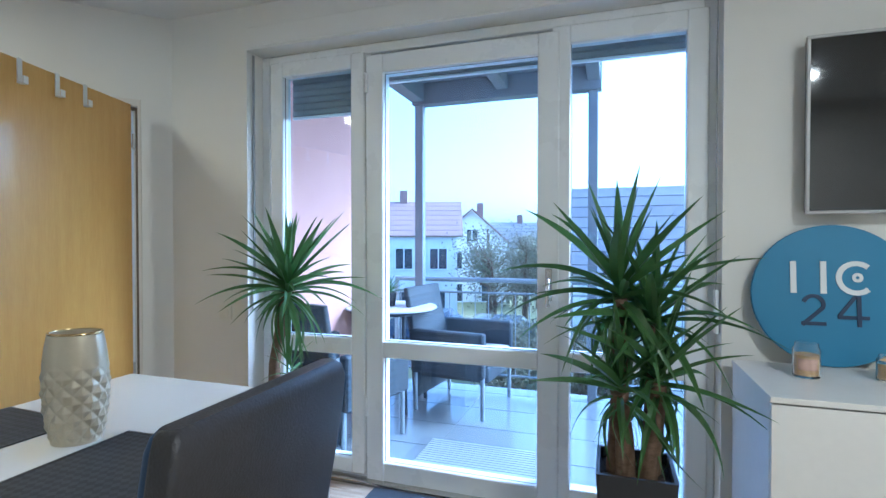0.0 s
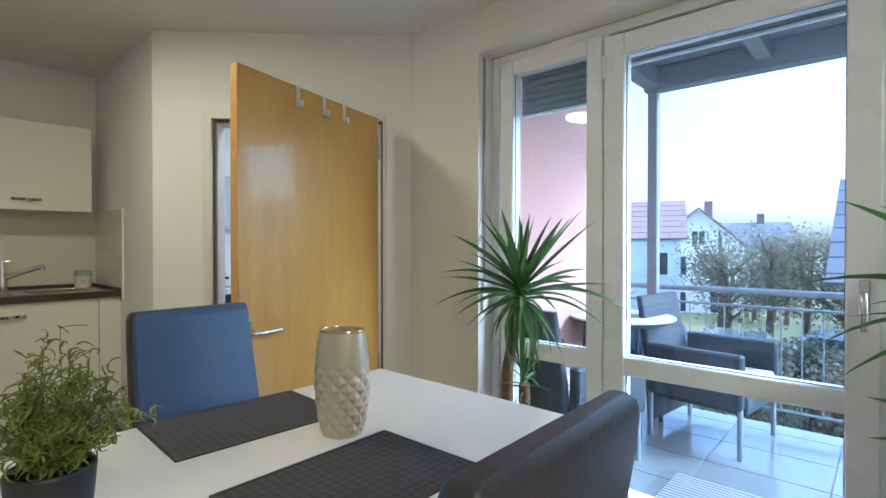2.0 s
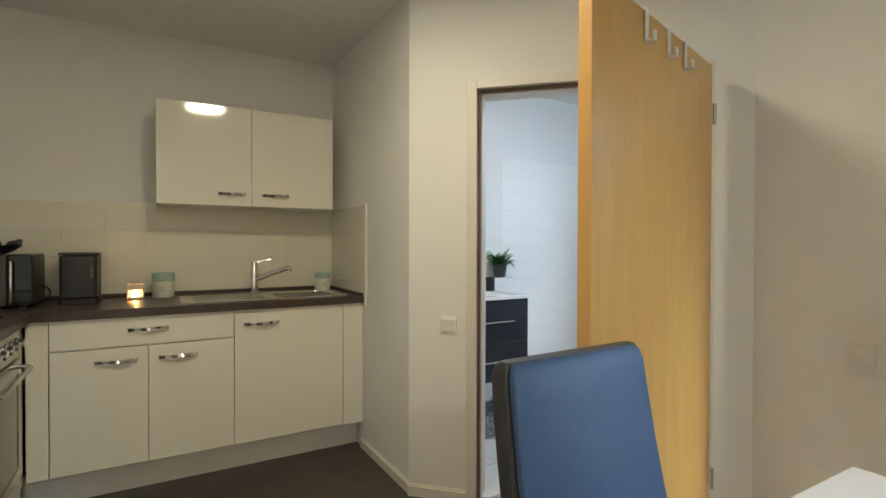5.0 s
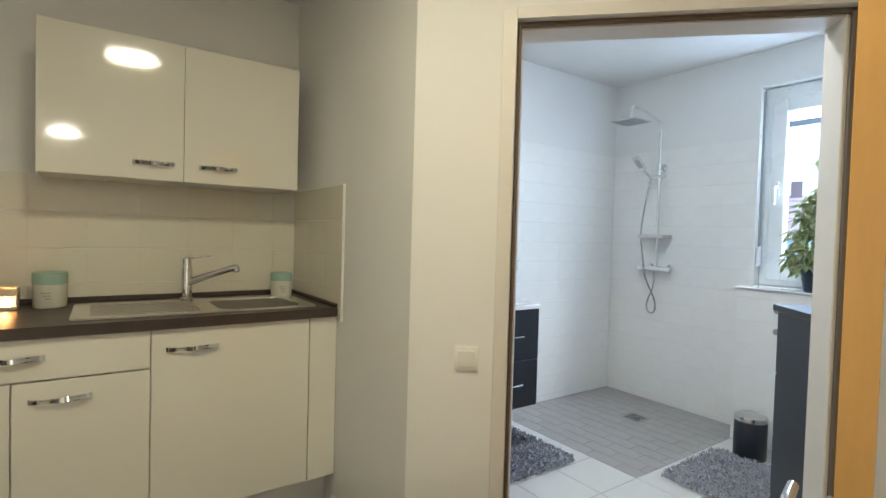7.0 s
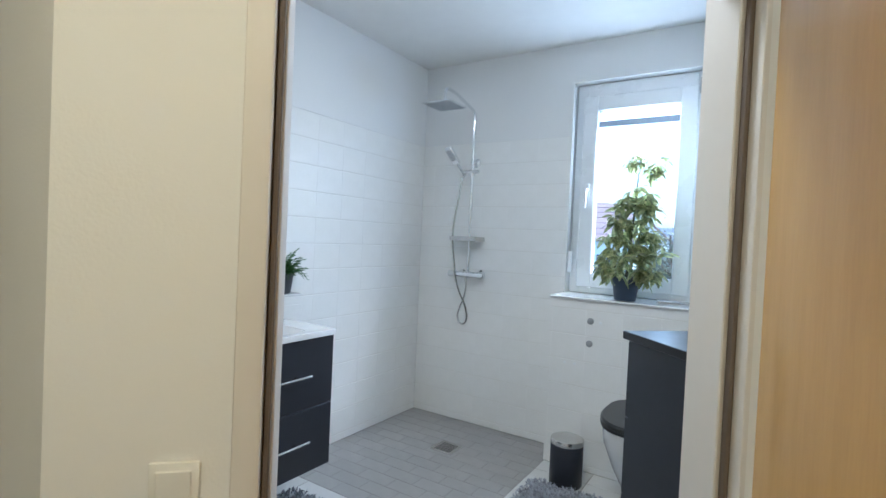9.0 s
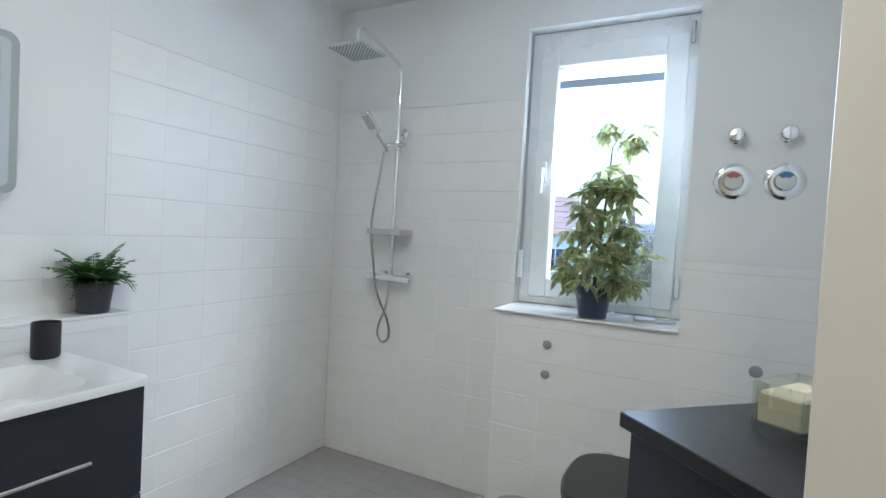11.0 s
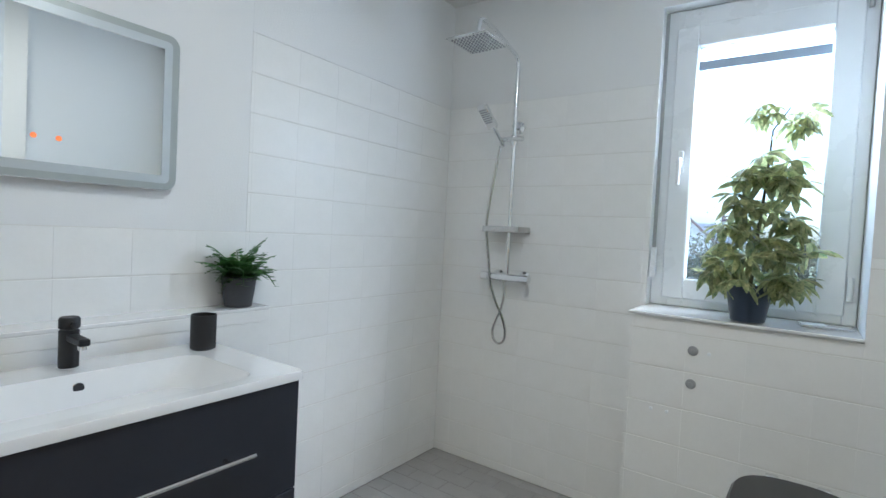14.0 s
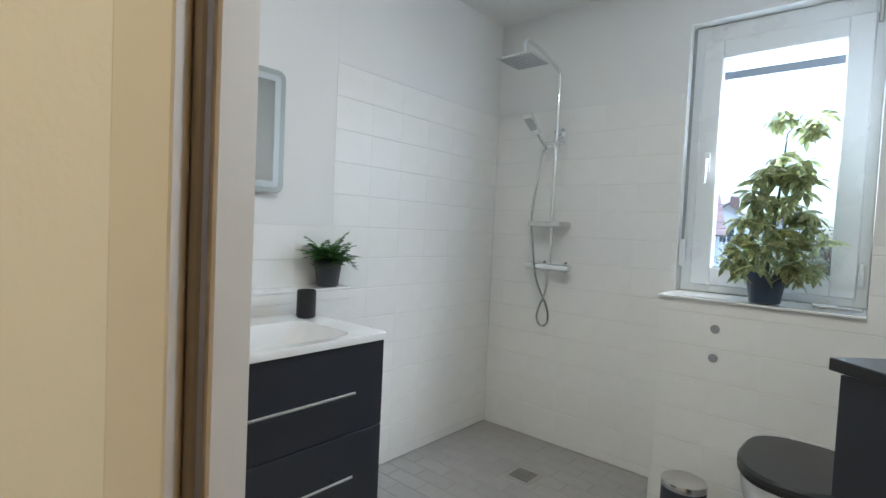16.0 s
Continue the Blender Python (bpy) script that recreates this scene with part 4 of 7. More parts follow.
def blade(length, width, droop, fold=0.35, n=9, twist=0.0):
    """A sword leaf along +x that bends down; folded along its rib."""
    bm = bmesh.new()
    rows_ = []
    for i in range(n + 1):
        f = i / n
        w = width * (0.55 + 0.45 * min(1, f * 4)) * max(0.0, 1 - max(0, (f - 0.35) / 0.65) ** 1.7)
        x = length * f * (1 - 0.25 * droop * f)
        z = -droop * length * 0.75 * f ** 2.2
        k = fold * w
        s, c = math.sin(twist * f), math.cos(twist * f)
        rows_.append([bm.verts.new((x, y * c, z + zz + y * s)) for y, zz in ((-w / 2, k), (0, 0), (w / 2, k))])
    for a, b in zip(rows_, rows_[1:]):
        for j in range(2):
            bm.faces.new((a[j], a[j + 1], b[j + 1], b[j]))
    bmesh.ops.remove_doubles(bm, verts=bm.verts[:], dist=0.0003)
    return bm


YUCCA = [mesh_of("leaf", blade(0.42, 0.037, d, twist=tw), LEAF_YUCCA, True) for d, tw in ((0.05, 0.1), (0.22, -0.4), (0.5, 0.3), (0.95, 0.5), (1.45, -0.3))]


def yucca_head(parent, c, count, size, rnd, up=1.0):
    for i in range(count):
        f = (i + 0.5) / count
        el = 82 - 118 * f ** 0.85 * up + rnd.uniform(-9, 9)
        az = i * 137.5 + rnd.uniform(-15, 15)
        me = YUCCA[min(4, max(0, int(f * 4.2 + rnd.uniform(-0.8, 0.8))))]
        s = size * rnd.uniform(0.72, 1.12) * (0.72 + 0.38 * math.sin(math.pi * min(1, f * 1.1 + 0.12)))
        z = c[2] + 0.10 * (1 - f) - 0.05
        m = Matrix.Translation((c[0], c[1], z)) @ Matrix.Rotation(radians(az), 4, "Z") @ Matrix.Rotation(radians(-el), 4, "Y") @ Matrix.Rotation(rnd.uniform(-0.5, 0.5), 4, "X") @ Matrix.Scale(s, 4)
        placed("leaf", me, parent, m)


def square_pot(parent, half, top, base, h):
    bm = bmesh.new()
    secs = [[(x * base / half, y * base / half, 0.0) for x, y in rounded(-half, half, -half, half, 0.012, 3)],
            [(x, y, h) for x, y in rounded(-half, half, -half, half, 0.012, 3)],
            [(x * 0.90, y * 0.90, h) for x, y in rounded(-half, half, -half, half, 0.012, 3)],
            [(x * 0.88, y * 0.88, h - 0.045) for x, y in rounded(-half, half, -half, half, 0.012, 3)]]
    loft(bm, secs)
    part("pot", bm, POT_DARK, parent, "anthracite square planter", smooth=True)
    bm = bmesh.new()
    prism(bm, rounded(-half * 0.87, half * 0.87, -half * 0.87, half * 0.87, 0.012, 3), h - 0.06, h - 0.035)
    part("soil", bm, SOIL, parent)


rnd = random.Random(11)
y1 = thing("yucca_palm", pose(-0.72, 2.47, 0), "tall green yucca palm in a dark planter by the window", "potted plant", "yucca palms")
square_pot(y1, 0.125, 0, 0.095, 0.42)
for (a, b, c_, hd, n_, s_) in (((-0.02, 0.0), (-0.03, 0.02), (0.04, 0.02), 1.03, 66, 0.92), ((0.05, 0.02), (0.06, 0.02), (0.07, 0.0), 0.66, 14, 0.42)):
    bm = bmesh.new()
    tube(bm, [(a[0], a[1], 0.36), (b[0], b[1], (0.36 + hd) / 2), (c_[0], c_[1], hd)], [0.030, 0.026, 0.024], seg=12)
    part("trunk", bm, BARK, y1, smooth=True)
    yucca_head(y1, (c_[0], c_[1], hd), n_, s_, rnd)

y2 = thing("yucca_palm", pose(0.79, 2.38, 0), "bushy green yucca palm with two trunks in a dark planter", "potted plant", "yucca palms")
square_pot(y2, 0.125, 0, 0.095, 0.50)
for (a, c_, hd, n_, s_) in (((-0.06, 0.0), (-0.05, 0.0), 1.06, 50, 1.0), ((0.05, 0.03), (0.06, 0.04), 0.97, 44, 0.92), ((0.03, -0.03), (0.07, -0.05), 0.79, 36, 0.86), ((-0.03, -0.05), (-0.05, -0.08), 0.76, 26, 0.78)):
    bm = bmesh.new()
    tube(bm, [(a[0], a[1], 0.44), ((a[0] + c_[0]) / 2 + 0.006, (a[1] + c_[1]) / 2, (0.44 + hd) / 2), (c_[0], c_[1], hd)], [0.036, 0.030, 0.024], seg=12)
    part("trunk", bm, BARK, y2, smooth=True)
    yucca_head(y2, (c_[0], c_[1], hd), n_, s_, rnd, 1.0 if n_ > 40 else 1.12)


def round_pot(parent, r0, r1, h, mat=None):
    bm = bmesh.new()
    lathe(bm, [(r0 * 0.6, 0.0), (r0, 0.004), (r1, h - 0.003), (r1 - 0.002, h), (r1 - 0.006, h), (r1 - 0.010, h - 0.02)], seg=30)
    part("pot", bm, mat or POT_DARK, parent, smooth=True)
    bm = bmesh.new()
    lathe(bm, [(r1 - 0.007, h - 0.030), (r1 - 0.009, h - 0.016), (0.01, h - 0.012)], seg=18)
    part("soil", bm, SOIL, parent, smooth=True)


pt = thing("table_plant", pose(-0.410, 0.825, 0.7503), "bushy green curly plant in a dark pot on the table", "potted plant")
round_pot(pt, 0.042, 0.057, 0.175)
rnd = random.Random(3)


def ribbon(bm, pts, width):
    """A narrow leaf along points, hollowed along its rib and pointed at its end."""
    rows_ = []
    last = len(pts) - 1
    for i, p in enumerate(pts):
        f = i / last
        d = (pts[min(last, i + 1)] - pts[max(0, i - 1)]).normalized()
        n = d.cross(Vector((0.25, 0.18, 1))).normalized() * width * (0.35 + 0.65 * min(1, 3 * f)) * (1 - 0.85 * f ** 3)
        rows_.append((bm.verts.new(p - n), bm.verts.new(p + d.cross(n).normalized() * width * 0.5), bm.verts.new(p + n)))
    for a, b in zip(rows_, rows_[1:]):
        for k in range(2):
            bm.faces.new((a[k], a[k + 1], b[k + 1], b[k]))


for k in range(58):
    # a thin sprig that rises, leans out and bends, set with curled leaflets
    az = rnd.uniform(0, 6.28)
    lean = rnd.uniform(0.05, 1.05)
    L = rnd.uniform(0.09, 0.20) * (1.12 - 0.25 * lean)
    out, side = Vector((math.cos(az), math.sin(az), 0)), Vector((-math.sin(az), math.cos(az), 0))
    sway, wob = rnd.uniform(-0.022, 0.022), rnd.uniform(0, 6.28)
    bm = bmesh.new()
    stem = []
    for i in range(13):
        f = i / 12
        stem.append(out * (0.016 + L * lean * f * 0.85) + Vector((0, 0, 0.160 + L * f * (1.08 - 0.55 * lean * f))) + side * sway * math.sin(3 * f + wob) * f)
    ribbon(bm, stem, 0.0016)
    for i in range(2, 13):
        for q in range(2):
            a = rnd.uniform(0, 6.28)
            reach, coil = rnd.uniform(0.012, 0.026), rnd.uniform(1.5, 4.2)
            way = (side * math.cos(a) + out * math.sin(a) + Vector((0, 0, rnd.uniform(0.0, 0.9)))).normalized()
            up_ = way.orthogonal().normalized()
            up_ = (Matrix.Rotation(rnd.uniform(0, 6.28), 3, way) @ up_)
            leaf = [stem[i] + way * reach * math.sin(coil * g / 6) / coil * 1.6 + up_ * reach * (1 - math.cos(coil * g / 6)) / coil * 1.6 for g in range(7)]
            ribbon(bm, leaf, rnd.uniform(0.0016, 0.0030))
    part("sprig", bm, LEAF_CURLY, pt, smooth=True)

# ---------------------------------------------------------------- sideboard corner
SIDE_WHITE = material("matt_white_board", (0.80, 0.79, 0.77), 0.35, grain=0.25, scale=4)
sb = thing("sideboard", pose(1.155, 2.26, 0), "white sideboard against the window wall", "sideboard")
quick("top", SIDE_WHITE, sb, (0.0, 1.65, -0.004, 0.485, 0.782, 0.80), bevel=0.0015)
quick("side_panel", SIDE_WHITE, sb, (0.003, 0.021, 0.018, 0.483, 0.05, 0.7815))
quick("side_panel", SIDE_WHITE, sb, (1.629, 1.647, 0.018, 0.483, 0.05, 0.7815))
quick("bottom_panel", SIDE_WHITE, sb, (0.0212, 1.6288, 0.02, 0.48, 0.05, 0.068))
quick("back_panel", SIDE_WHITE, sb, (0.0212, 1.6288, 0.475, 0.483, 0.07, 0.7815))
for k in range(3):
    quick("door", SIDE_WHITE, sb, (0.004 + k * 0.548, 0.549 + k * 0.548, 0.0, 0.017, 0.052, 0.776), bevel=0.0015)
for fx in (0.05, 1.60):
    for fy in (0.05, 0.43):
        quick("foot", BLACK, sb, (fx - 0.02, fx + 0.02, fy - 0.02, fy + 0.02, 0.0, 0.05))

BLUE_SIGN = material("sky_blue_foam_board", (0.055, 0.22, 0.42), 0.5, grain=0.2, scale=4)
SIGN_WHITE = material("sign_white", (0.78, 0.80, 0.82), 0.5)
SIGN_DARK = material("sign_navy", (0.020, 0.045, 0.105), 0.5)
sg = thing("round_sign", pose(1.475, 2.735, 0.80, -5, 0, 0), "round sky-blue advertising board leaning on the wall above the sideboard", "sign")
SR = 0.258      # radius of the board
bm = bmesh.new()
lathe(bm, [(SR - 0.002, 0.0), (SR, 0.002), (SR, 0.018), (SR - 0.002, 0.020)], m=pose(0, 0.0, SR, 90, 0, 0), seg=64)
part("board", bm, BLUE_SIGN, sg, smooth=True)


def stroke(name, mat, points, width, y, label):
    """A flat raised stroke along points (x, z) on the face of the board, relative to its centre."""
    bm = bmesh.new()
    pts = [Vector((x, 0, z + SR)) for x, z in points]
    rings = []
    for i, p in enumerate(pts):
        d = (pts[min(i + 1, len(pts) - 1)] - pts[max(i - 1, 0)]).normalized()
        n = Vector((-d.z, 0, d.x)) * width / 2
        rings.append([bm.verts.new(q) for q in (p - n + Vector((0, -0.0204, 0)), p + n + Vector((0, -0.0204, 0)), p + n + Vector((0, y, 0)), p - n + Vector((0, y, 0)))])
    for a, b in zip(rings, rings[1:]):
        for k in range(4):
            bm.faces.new((a[k], a[(k + 1) % 4], b[(k + 1) % 4], b[k]))
    bm.faces.new(rings[0][::-1])
    bm.faces.new(rings[-1])
    return part(name, bm, mat, sg, label)


def bow(cx, cz, r, a0, a1, n=20):
    return [(cx + r * math.cos(radians(a0 + (a1 - a0) * i / n)), cz + r * math.sin(radians(a0 + (a1 - a0) * i / n))) for i in range(n + 1)]


for x_ in (-0.122, -0.028):
    stroke("emblem_bar", SIGN_WHITE, [(x_, 0.006), (x_, 0.124)], 0.019, -0.0245, "white emblem bar")
stroke("emblem_arc", SIGN_WHITE, bow(0.072, 0.064, 0.053, 48, 312), 0.018, -0.0242, "white emblem ring, open on one side")
bm = bmesh.new()
lathe(bm, [(0.006, 0.0), (0.017, 0.0015), (0.017, 0.003), (0.006, 0.0035)], m=pose(0.076, -0.0205, SR + 0.066, 90, 0, 0), seg=20, cap=False)
part("emblem_pin", bm, SIGN_WHITE, sg, "white emblem")
stroke("emblem_stroke", SIGN_DARK, bow(-0.060, -0.034, 0.031, 165, -25, 14) + [(-0.096, -0.110)], 0.013, -0.0240, "navy emblem stroke")
stroke("emblem_stroke", SIGN_DARK, [(-0.098, -0.104), (-0.022, -0.104)], 0.013, -0.0244, "navy emblem stroke")
stroke("emblem_stroke", SIGN_DARK, [(0.070, 0.000), (0.018, -0.074)], 0.012, -0.0240, "navy emblem stroke")
stroke("emblem_stroke", SIGN_DARK, [(0.014, -0.078), (0.108, -0.078)], 0.013, -0.0244, "navy emblem stroke")
stroke("emblem_stroke", SIGN_DARK, [(0.078, 0.000), (0.078, -0.110)], 0.013, -0.0248, "navy emblem stroke")

WAX = material("yellow_wax", (0.78, 0.56, 0.28), 0.5, grain=0.4, scale=12)
CLEAR = glass("clear_glass")
for (x, y, r, h, lab) in ((1.335, 2.545, 0.040, 0.115, "glass candle jar with honey-coloured wax on the sideboard"), (1.575, 2.56, 0.040, 0.085, "low glass candle jar with yellow wax on the sideboard")):
    t = thing("candle_jar", pose(x, y, 0.8003), lab, "candle", "candle jars")
    bm = bmesh.new()
    lathe(bm, [(r - 0.004, 0.0), (r, 0.005), (r, h * 0.82), (r - 0.006, h * 0.90), (r - 0.006, h), (r - 0.009, h), (r - 0.009, h * 0.88), (r - 0.004, h * 0.80), (r - 0.004, 0.008)], seg=28)
    part("glass", bm, CLEAR, t, smooth=True)
    bm = bmesh.new()
    lathe(bm, [(r - 0.0045, 0.0085), (r - 0.0045, h * 0.66), (0.004, h * 0.65)], seg=24)
    part("wax", bm, WAX, t, smooth=True)
    if h > 0.1:
        bm = bmesh.new()
        for i in range(8):
            a, b = radians(-140 + 10 * i), radians(-130 + 10 * i)
            v = [bm.verts.new(((r + 0.0006) * math.cos(c), (r + 0.0006) * math.sin(c), z)) for c, z in ((a, 0.028), (b, 0.028), (b, 0.066), (a, 0.066))]
            bm.faces.new(v)
        part("paper_label", bm, material("paper_label", (0.62, 0.42, 0.33), 0.6, grain=0.5, scale=60), t)

SILVER_PAINT = material("silver_paint", (0.40, 0.40, 0.41), 0.5, metal=0.5, grain=0.2, scale=12)
tv = thing("television", pose(1.995, 2.735, 1.355), "flat black television with a thin silver frame on the wall", "television")
quick("housing", BLACK, tv, (-0.60, 0.60, -0.004, 0.045, 0.006, 0.642), bevel=0.004)
quick("bezel", SILVER_PAINT, tv, (-0.61, 0.61, -0.012, 0.004, 0.0, 0.012), (-0.61, 0.61, -0.012, 0.004, 0.636, 0.648), (-0.61, -0.598, -0.012, 0.004, 0.0122, 0.6358), (0.598, 0.61, -0.012, 0.004, 0.0122, 0.6358), bevel=0.002)
quick("screen", BLACK_GLASS, tv, (-0.598, 0.598, -0.008, -0.0045, 0.012, 0.636))
quick("wall_mount", BLACK, tv, (-0.2, 0.2, 0.045, 0.0645, 0.2, 0.5))

mat_ = thing("doormat", pose(0.0, 2.58, 0.0003), "dark blue-grey doormat before the balcony door", "doormat")
bm = bmesh.new()
prism(bm, rounded(-0.42, 0.42, -0.27, 0.27, 0.01, 3), 0.0, 0.008)
part("mat", bm, material("mat_pile", (0.035, 0.045, 0.065), 0.95, grain=0.9, scale=40, bump=0.8, bump_scale=200), mat_)

# ---------------------------------------------------------------- bathroom window
window_2 = tagged(new("window_2"), "white plastic bathroom window, shut, with a drawn-up blind", "window", kind="structure")
quick("window_sill", CERAMIC, window_2, (BX0 - 0.004, BX1 - 0.001, 4.240, 4.68, 0.9915, 1.003), bevel=0.003)
fr = bmesh.new()
FY0, FY1 = 4.565, 4.635
for b in ((BX0 + 0.002, BX0 + 0.078, 1.004, BZ1 - 0.002), (BX1 - 0.050, BX1 - 0.002, 1.004, BZ1 - 0.002)):
    box(fr, b[0], b[1], FY0, FY1, b[2], b[3], bevel=0.004)
box(fr, BX0 + 0.058, BX1 - 0.048, FY0 + 0.002, FY1 - 0.002, 1.004, 1.055, bevel=0.004)
box(fr, BX0 + 0.058, BX1 - 0.048, FY0 + 0.002, FY1 - 0.002, BZ1 - 0.098, BZ1 - 0.002, bevel=0.004)
part("window_frame", fr, PVC, window_2, smooth=True)
sash("casement", window_2, BX0 + 0.050, BX1 - 0.042, 1.040, BZ1 - 0.083, 0.092, 4.548, 4.622, PVC)
panes(window_2, BX0 + 0.135, BX1 - 0.127, 4.585, ((1.128, BZ1 - 0.170),))
bm = bmesh.new()
box(bm, -2.747, -2.723, 4.538, 4.549, 1.60, 1.70, bevel=0.004)
tube(bm, [(-2.735, 4.540, 1.66), (-2.735, 4.512, 1.66), (-2.735, 4.502, 1.645), (-2.735, 4.500, 1.545)], [0.009, 0.009, 0.010, 0.008])
part("window_handle", bm, PVC, window_2, smooth=True)
for hz in (1.10, 2.20):
    bm = bmesh.new()
    tube(bm, [(BX1 - 0.030, 4.545, hz), (BX1 - 0.030, 4.545, hz + 0.09)], 0.009)
    part("hinge", bm, STEEL if hz > 2 else PVC, window_2, smooth=True)
for hx in (-2.70, -2.22):
    for hz in (1.028, BZ1 - 0.026):
        bm = bmesh.new()
        lathe(bm, [(0.011, 0), (0.010, 0.006), (0.003, 0.008)], m=pose(hx, 4.5635, hz, 90, 0, 0), seg=14)
        part("cap", bm, PVC, window_2, smooth=True)
BLIND = material("white_pleated_cloth", (0.80, 0.82, 0.85), 0.8, grain=0.2, scale=6)
bn_, bl_ = BLIND.node_tree.nodes, BLIND.node_tree.links
thin = bn_.new("ShaderNodeBsdfTranslucent")
thin.inputs["Color"].default_value = (0.85, 0.88, 0.92, 1)
both = bn_.new("ShaderNodeMixShader")
both.inputs[0].default_value = 0.65
bl_.new(bn_["Principled BSDF"].outputs[0], both.inputs[1])
bl_.new(thin.outputs[0], both.inputs[2])
bl_.new(both.outputs[0], bn_["Material Output"].inputs["Surface"])
pb = thing("pleated_blind", pose(0, 4.572, 0), "white pleated blind drawn up at the top of the bathroom window", "blind")
bm = bmesh.new()
zz = [2.162 - 0.0115 * i for i in range(8)]
a_ = [bm.verts.new((BX0 + 0.145, 0.006 * (i % 2), z)) for i, z in enumerate(zz)]
b_ = [bm.verts.new((BX1 - 0.137, 0.006 * (i % 2), z)) for i, z in enumerate(zz)]
for i in range(7):
    bm.faces.new((a_[i], b_[i], b_[i + 1], a_[i + 1]))
part("cloth", bm, BLIND, pb)
quick("bottom_rail", material("grey_blue_rail", (0.36, 0.44, 0.55), 0.4), pb, (BX0 + 0.145, BX1 - 0.137, -0.004, 0.008, 2.055, 2.096), bevel=0.002)
st = thing("shutter_strap", pose(BX0 - 0.03, 4.4935, 0), "white shutter strap and winder beside the bathroom window", "shutter strap")
bm = bmesh.new()
prism(bm, rounded(-0.001, 0.024, 0.0, 0.018, 0.005, 3), 1.13, 1.265, m=pose(0.036, 0.01, 0))
part("winder_box", bm, PVC, st, smooth=True)
quick("strap", SLAT, st, (0.040, 0.055, 0.016, 0.018, 1.26, 2.31))

# ---------------------------------------------------------------- ledge, vanity, mirror
lb = bmesh.new()
box(lb, -3.9855, -3.862, 1.87, 3.240, 0.0, 0.966)
ledge = solid("ledge_box", lb, WALL_TILE, "tiled installation ledge behind the washbasin", "ledge", kind="structure")
lt = bmesh.new()
box(lt, -3.9775, -3.8595, 1.87, 3.2425, 0.966, 0.978, bevel=0.002)
part("ledge_top", lt, CERAMIC, ledge)
for z0, z1 in ((0.926, 0.9645), (0.63, 0.923), (0.33, 0.627)):
    quick("tile", WALL_TILE, ledge, (-3.8618, -3.8585, 1.88, 3.2395, z0, z1), bevel=0.001)
    quick("tile", WALL_TILE, ledge, (-3.975, -3.8625, 3.2402, 3.2435, z0, z1), bevel=0.001)

van = thing("vanity_unit", pose(-3.365, 2.59, 0), "wall-hung anthracite vanity unit with two drawers", "vanity unit")
quick("body", ANTHRACITE, van, (-0.482, -0.020, -0.40, 0.40, 0.285, 0.800))
for z0, z1, hz in ((0.563, 0.861, 0.708), (0.285, 0.559, 0.428)):
    d = quick("drawer_front", ANTHRACITE, van, (-0.019, 0.0, -0.402, 0.402, z0, z1), bevel=0.0015)
    bm = bmesh.new()
    tube(bm, [(0.028, -0.255, hz), (0.028, 0.255, hz)], 0.006, seg=12)
    for hy in (-0.19, 0.19):
        tube(bm, [(0.0, hy, hz), (0.028, hy, hz)], 0.005, seg=8)
    part("handle", bm, STEEL, d, "brushed steel bar handle", smooth=True)

basin = thing("washbasin", pose(-3.365, 2.59, 0.863), "white ceramic washbasin with a wide rim on the vanity unit", "washbasin")
bm = bmesh.new()
n_ = 5
outer = rounded(-0.480, 0.010, -0.412, 0.412, 0.012, n_)
rim = rounded(-0.355, -0.040, -0.30, 0.30, 0.05, n_)
low = rounded(-0.33, -0.09, -0.25, 0.25, 0.08, n_)
secs = [(outer, 0.0), (outer, 0.018), ([(x * 0.985 - 0.003, y * 0.99) for x, y in outer], 0.024), (rim, 0.022), ([(x * 0.99 - 0.002, y * 0.985) for x, y in rim], 0.014), (low, -0.055)]
rings = [[bm.verts.new((x, y, z)) for x, y in s] for s, z in secs]
for a, b in zip(rings, rings[1:]):
    for i in range(len(a)):
        j = (i + 1) % len(a)
        bm.faces.new((a[i], a[j], b[j], b[i]))
bm.faces.new(rings[-1])
part("basin", bm, CERAMIC, basin, smooth=True)
bm = bmesh.new()
lathe(bm, [(0.014, 0.0), (0.014, 0.004), (0.0095, 0.005)], m=pose(-0.349, 0.0, -0.014, 0, 78, 0), seg=20, cap=False)
part("overflow_ring", bm, CHROME, basin, smooth=True)
bm = bmesh.new()
lathe(bm, [(0.0125, 0.0055), (0.001, 0.0058)], m=pose(-0.349, 0.0, -0.014, 0, 78, 0), seg=20)
part("overflow", bm, BLACK, basin)
bm = bmesh.new()
lathe(bm, [(0.03, -0.054), (0.03, -0.050), (0.006, -0.047)], m=pose(-0.21, 0, 0), seg=22)
part("plug", bm, CHROME, basin, smooth=True)

MATT_BLACK = material("matt_black_metal", (0.014, 0.014, 0.015), 0.45, grain=0.3, scale=10)
ft = thing("basin_tap", pose(-3.775, 2.588, 0.8872), "matt black single-lever basin tap", "tap")
bm = bmesh.new()
lathe(bm, [(0.025, 0.0), (0.025, 0.005), (0.0225, 0.006)], seg=26)
part("base_ring", bm, CHROME, ft, smooth=True)
bm = bmesh.new()
lathe(bm, [(0.0225, 0.006), (0.0225, 0.098), (0.020, 0.100)], seg=26)
part("body", bm, MATT_BLACK, ft, smooth=True)
bm = bmesh.new()
lathe(bm, [(0.0215, 0.104), (0.0235, 0.106), (0.0235, 0.128), (0.020, 0.133), (0.004, 0.134)], seg=26)
tube(bm, [(0.015, 0, 0.118), (0.030, 0.0, 0.118)], 0.006)
part("lever", bm, MATT_BLACK, ft, smooth=True)
bm = bmesh.new()
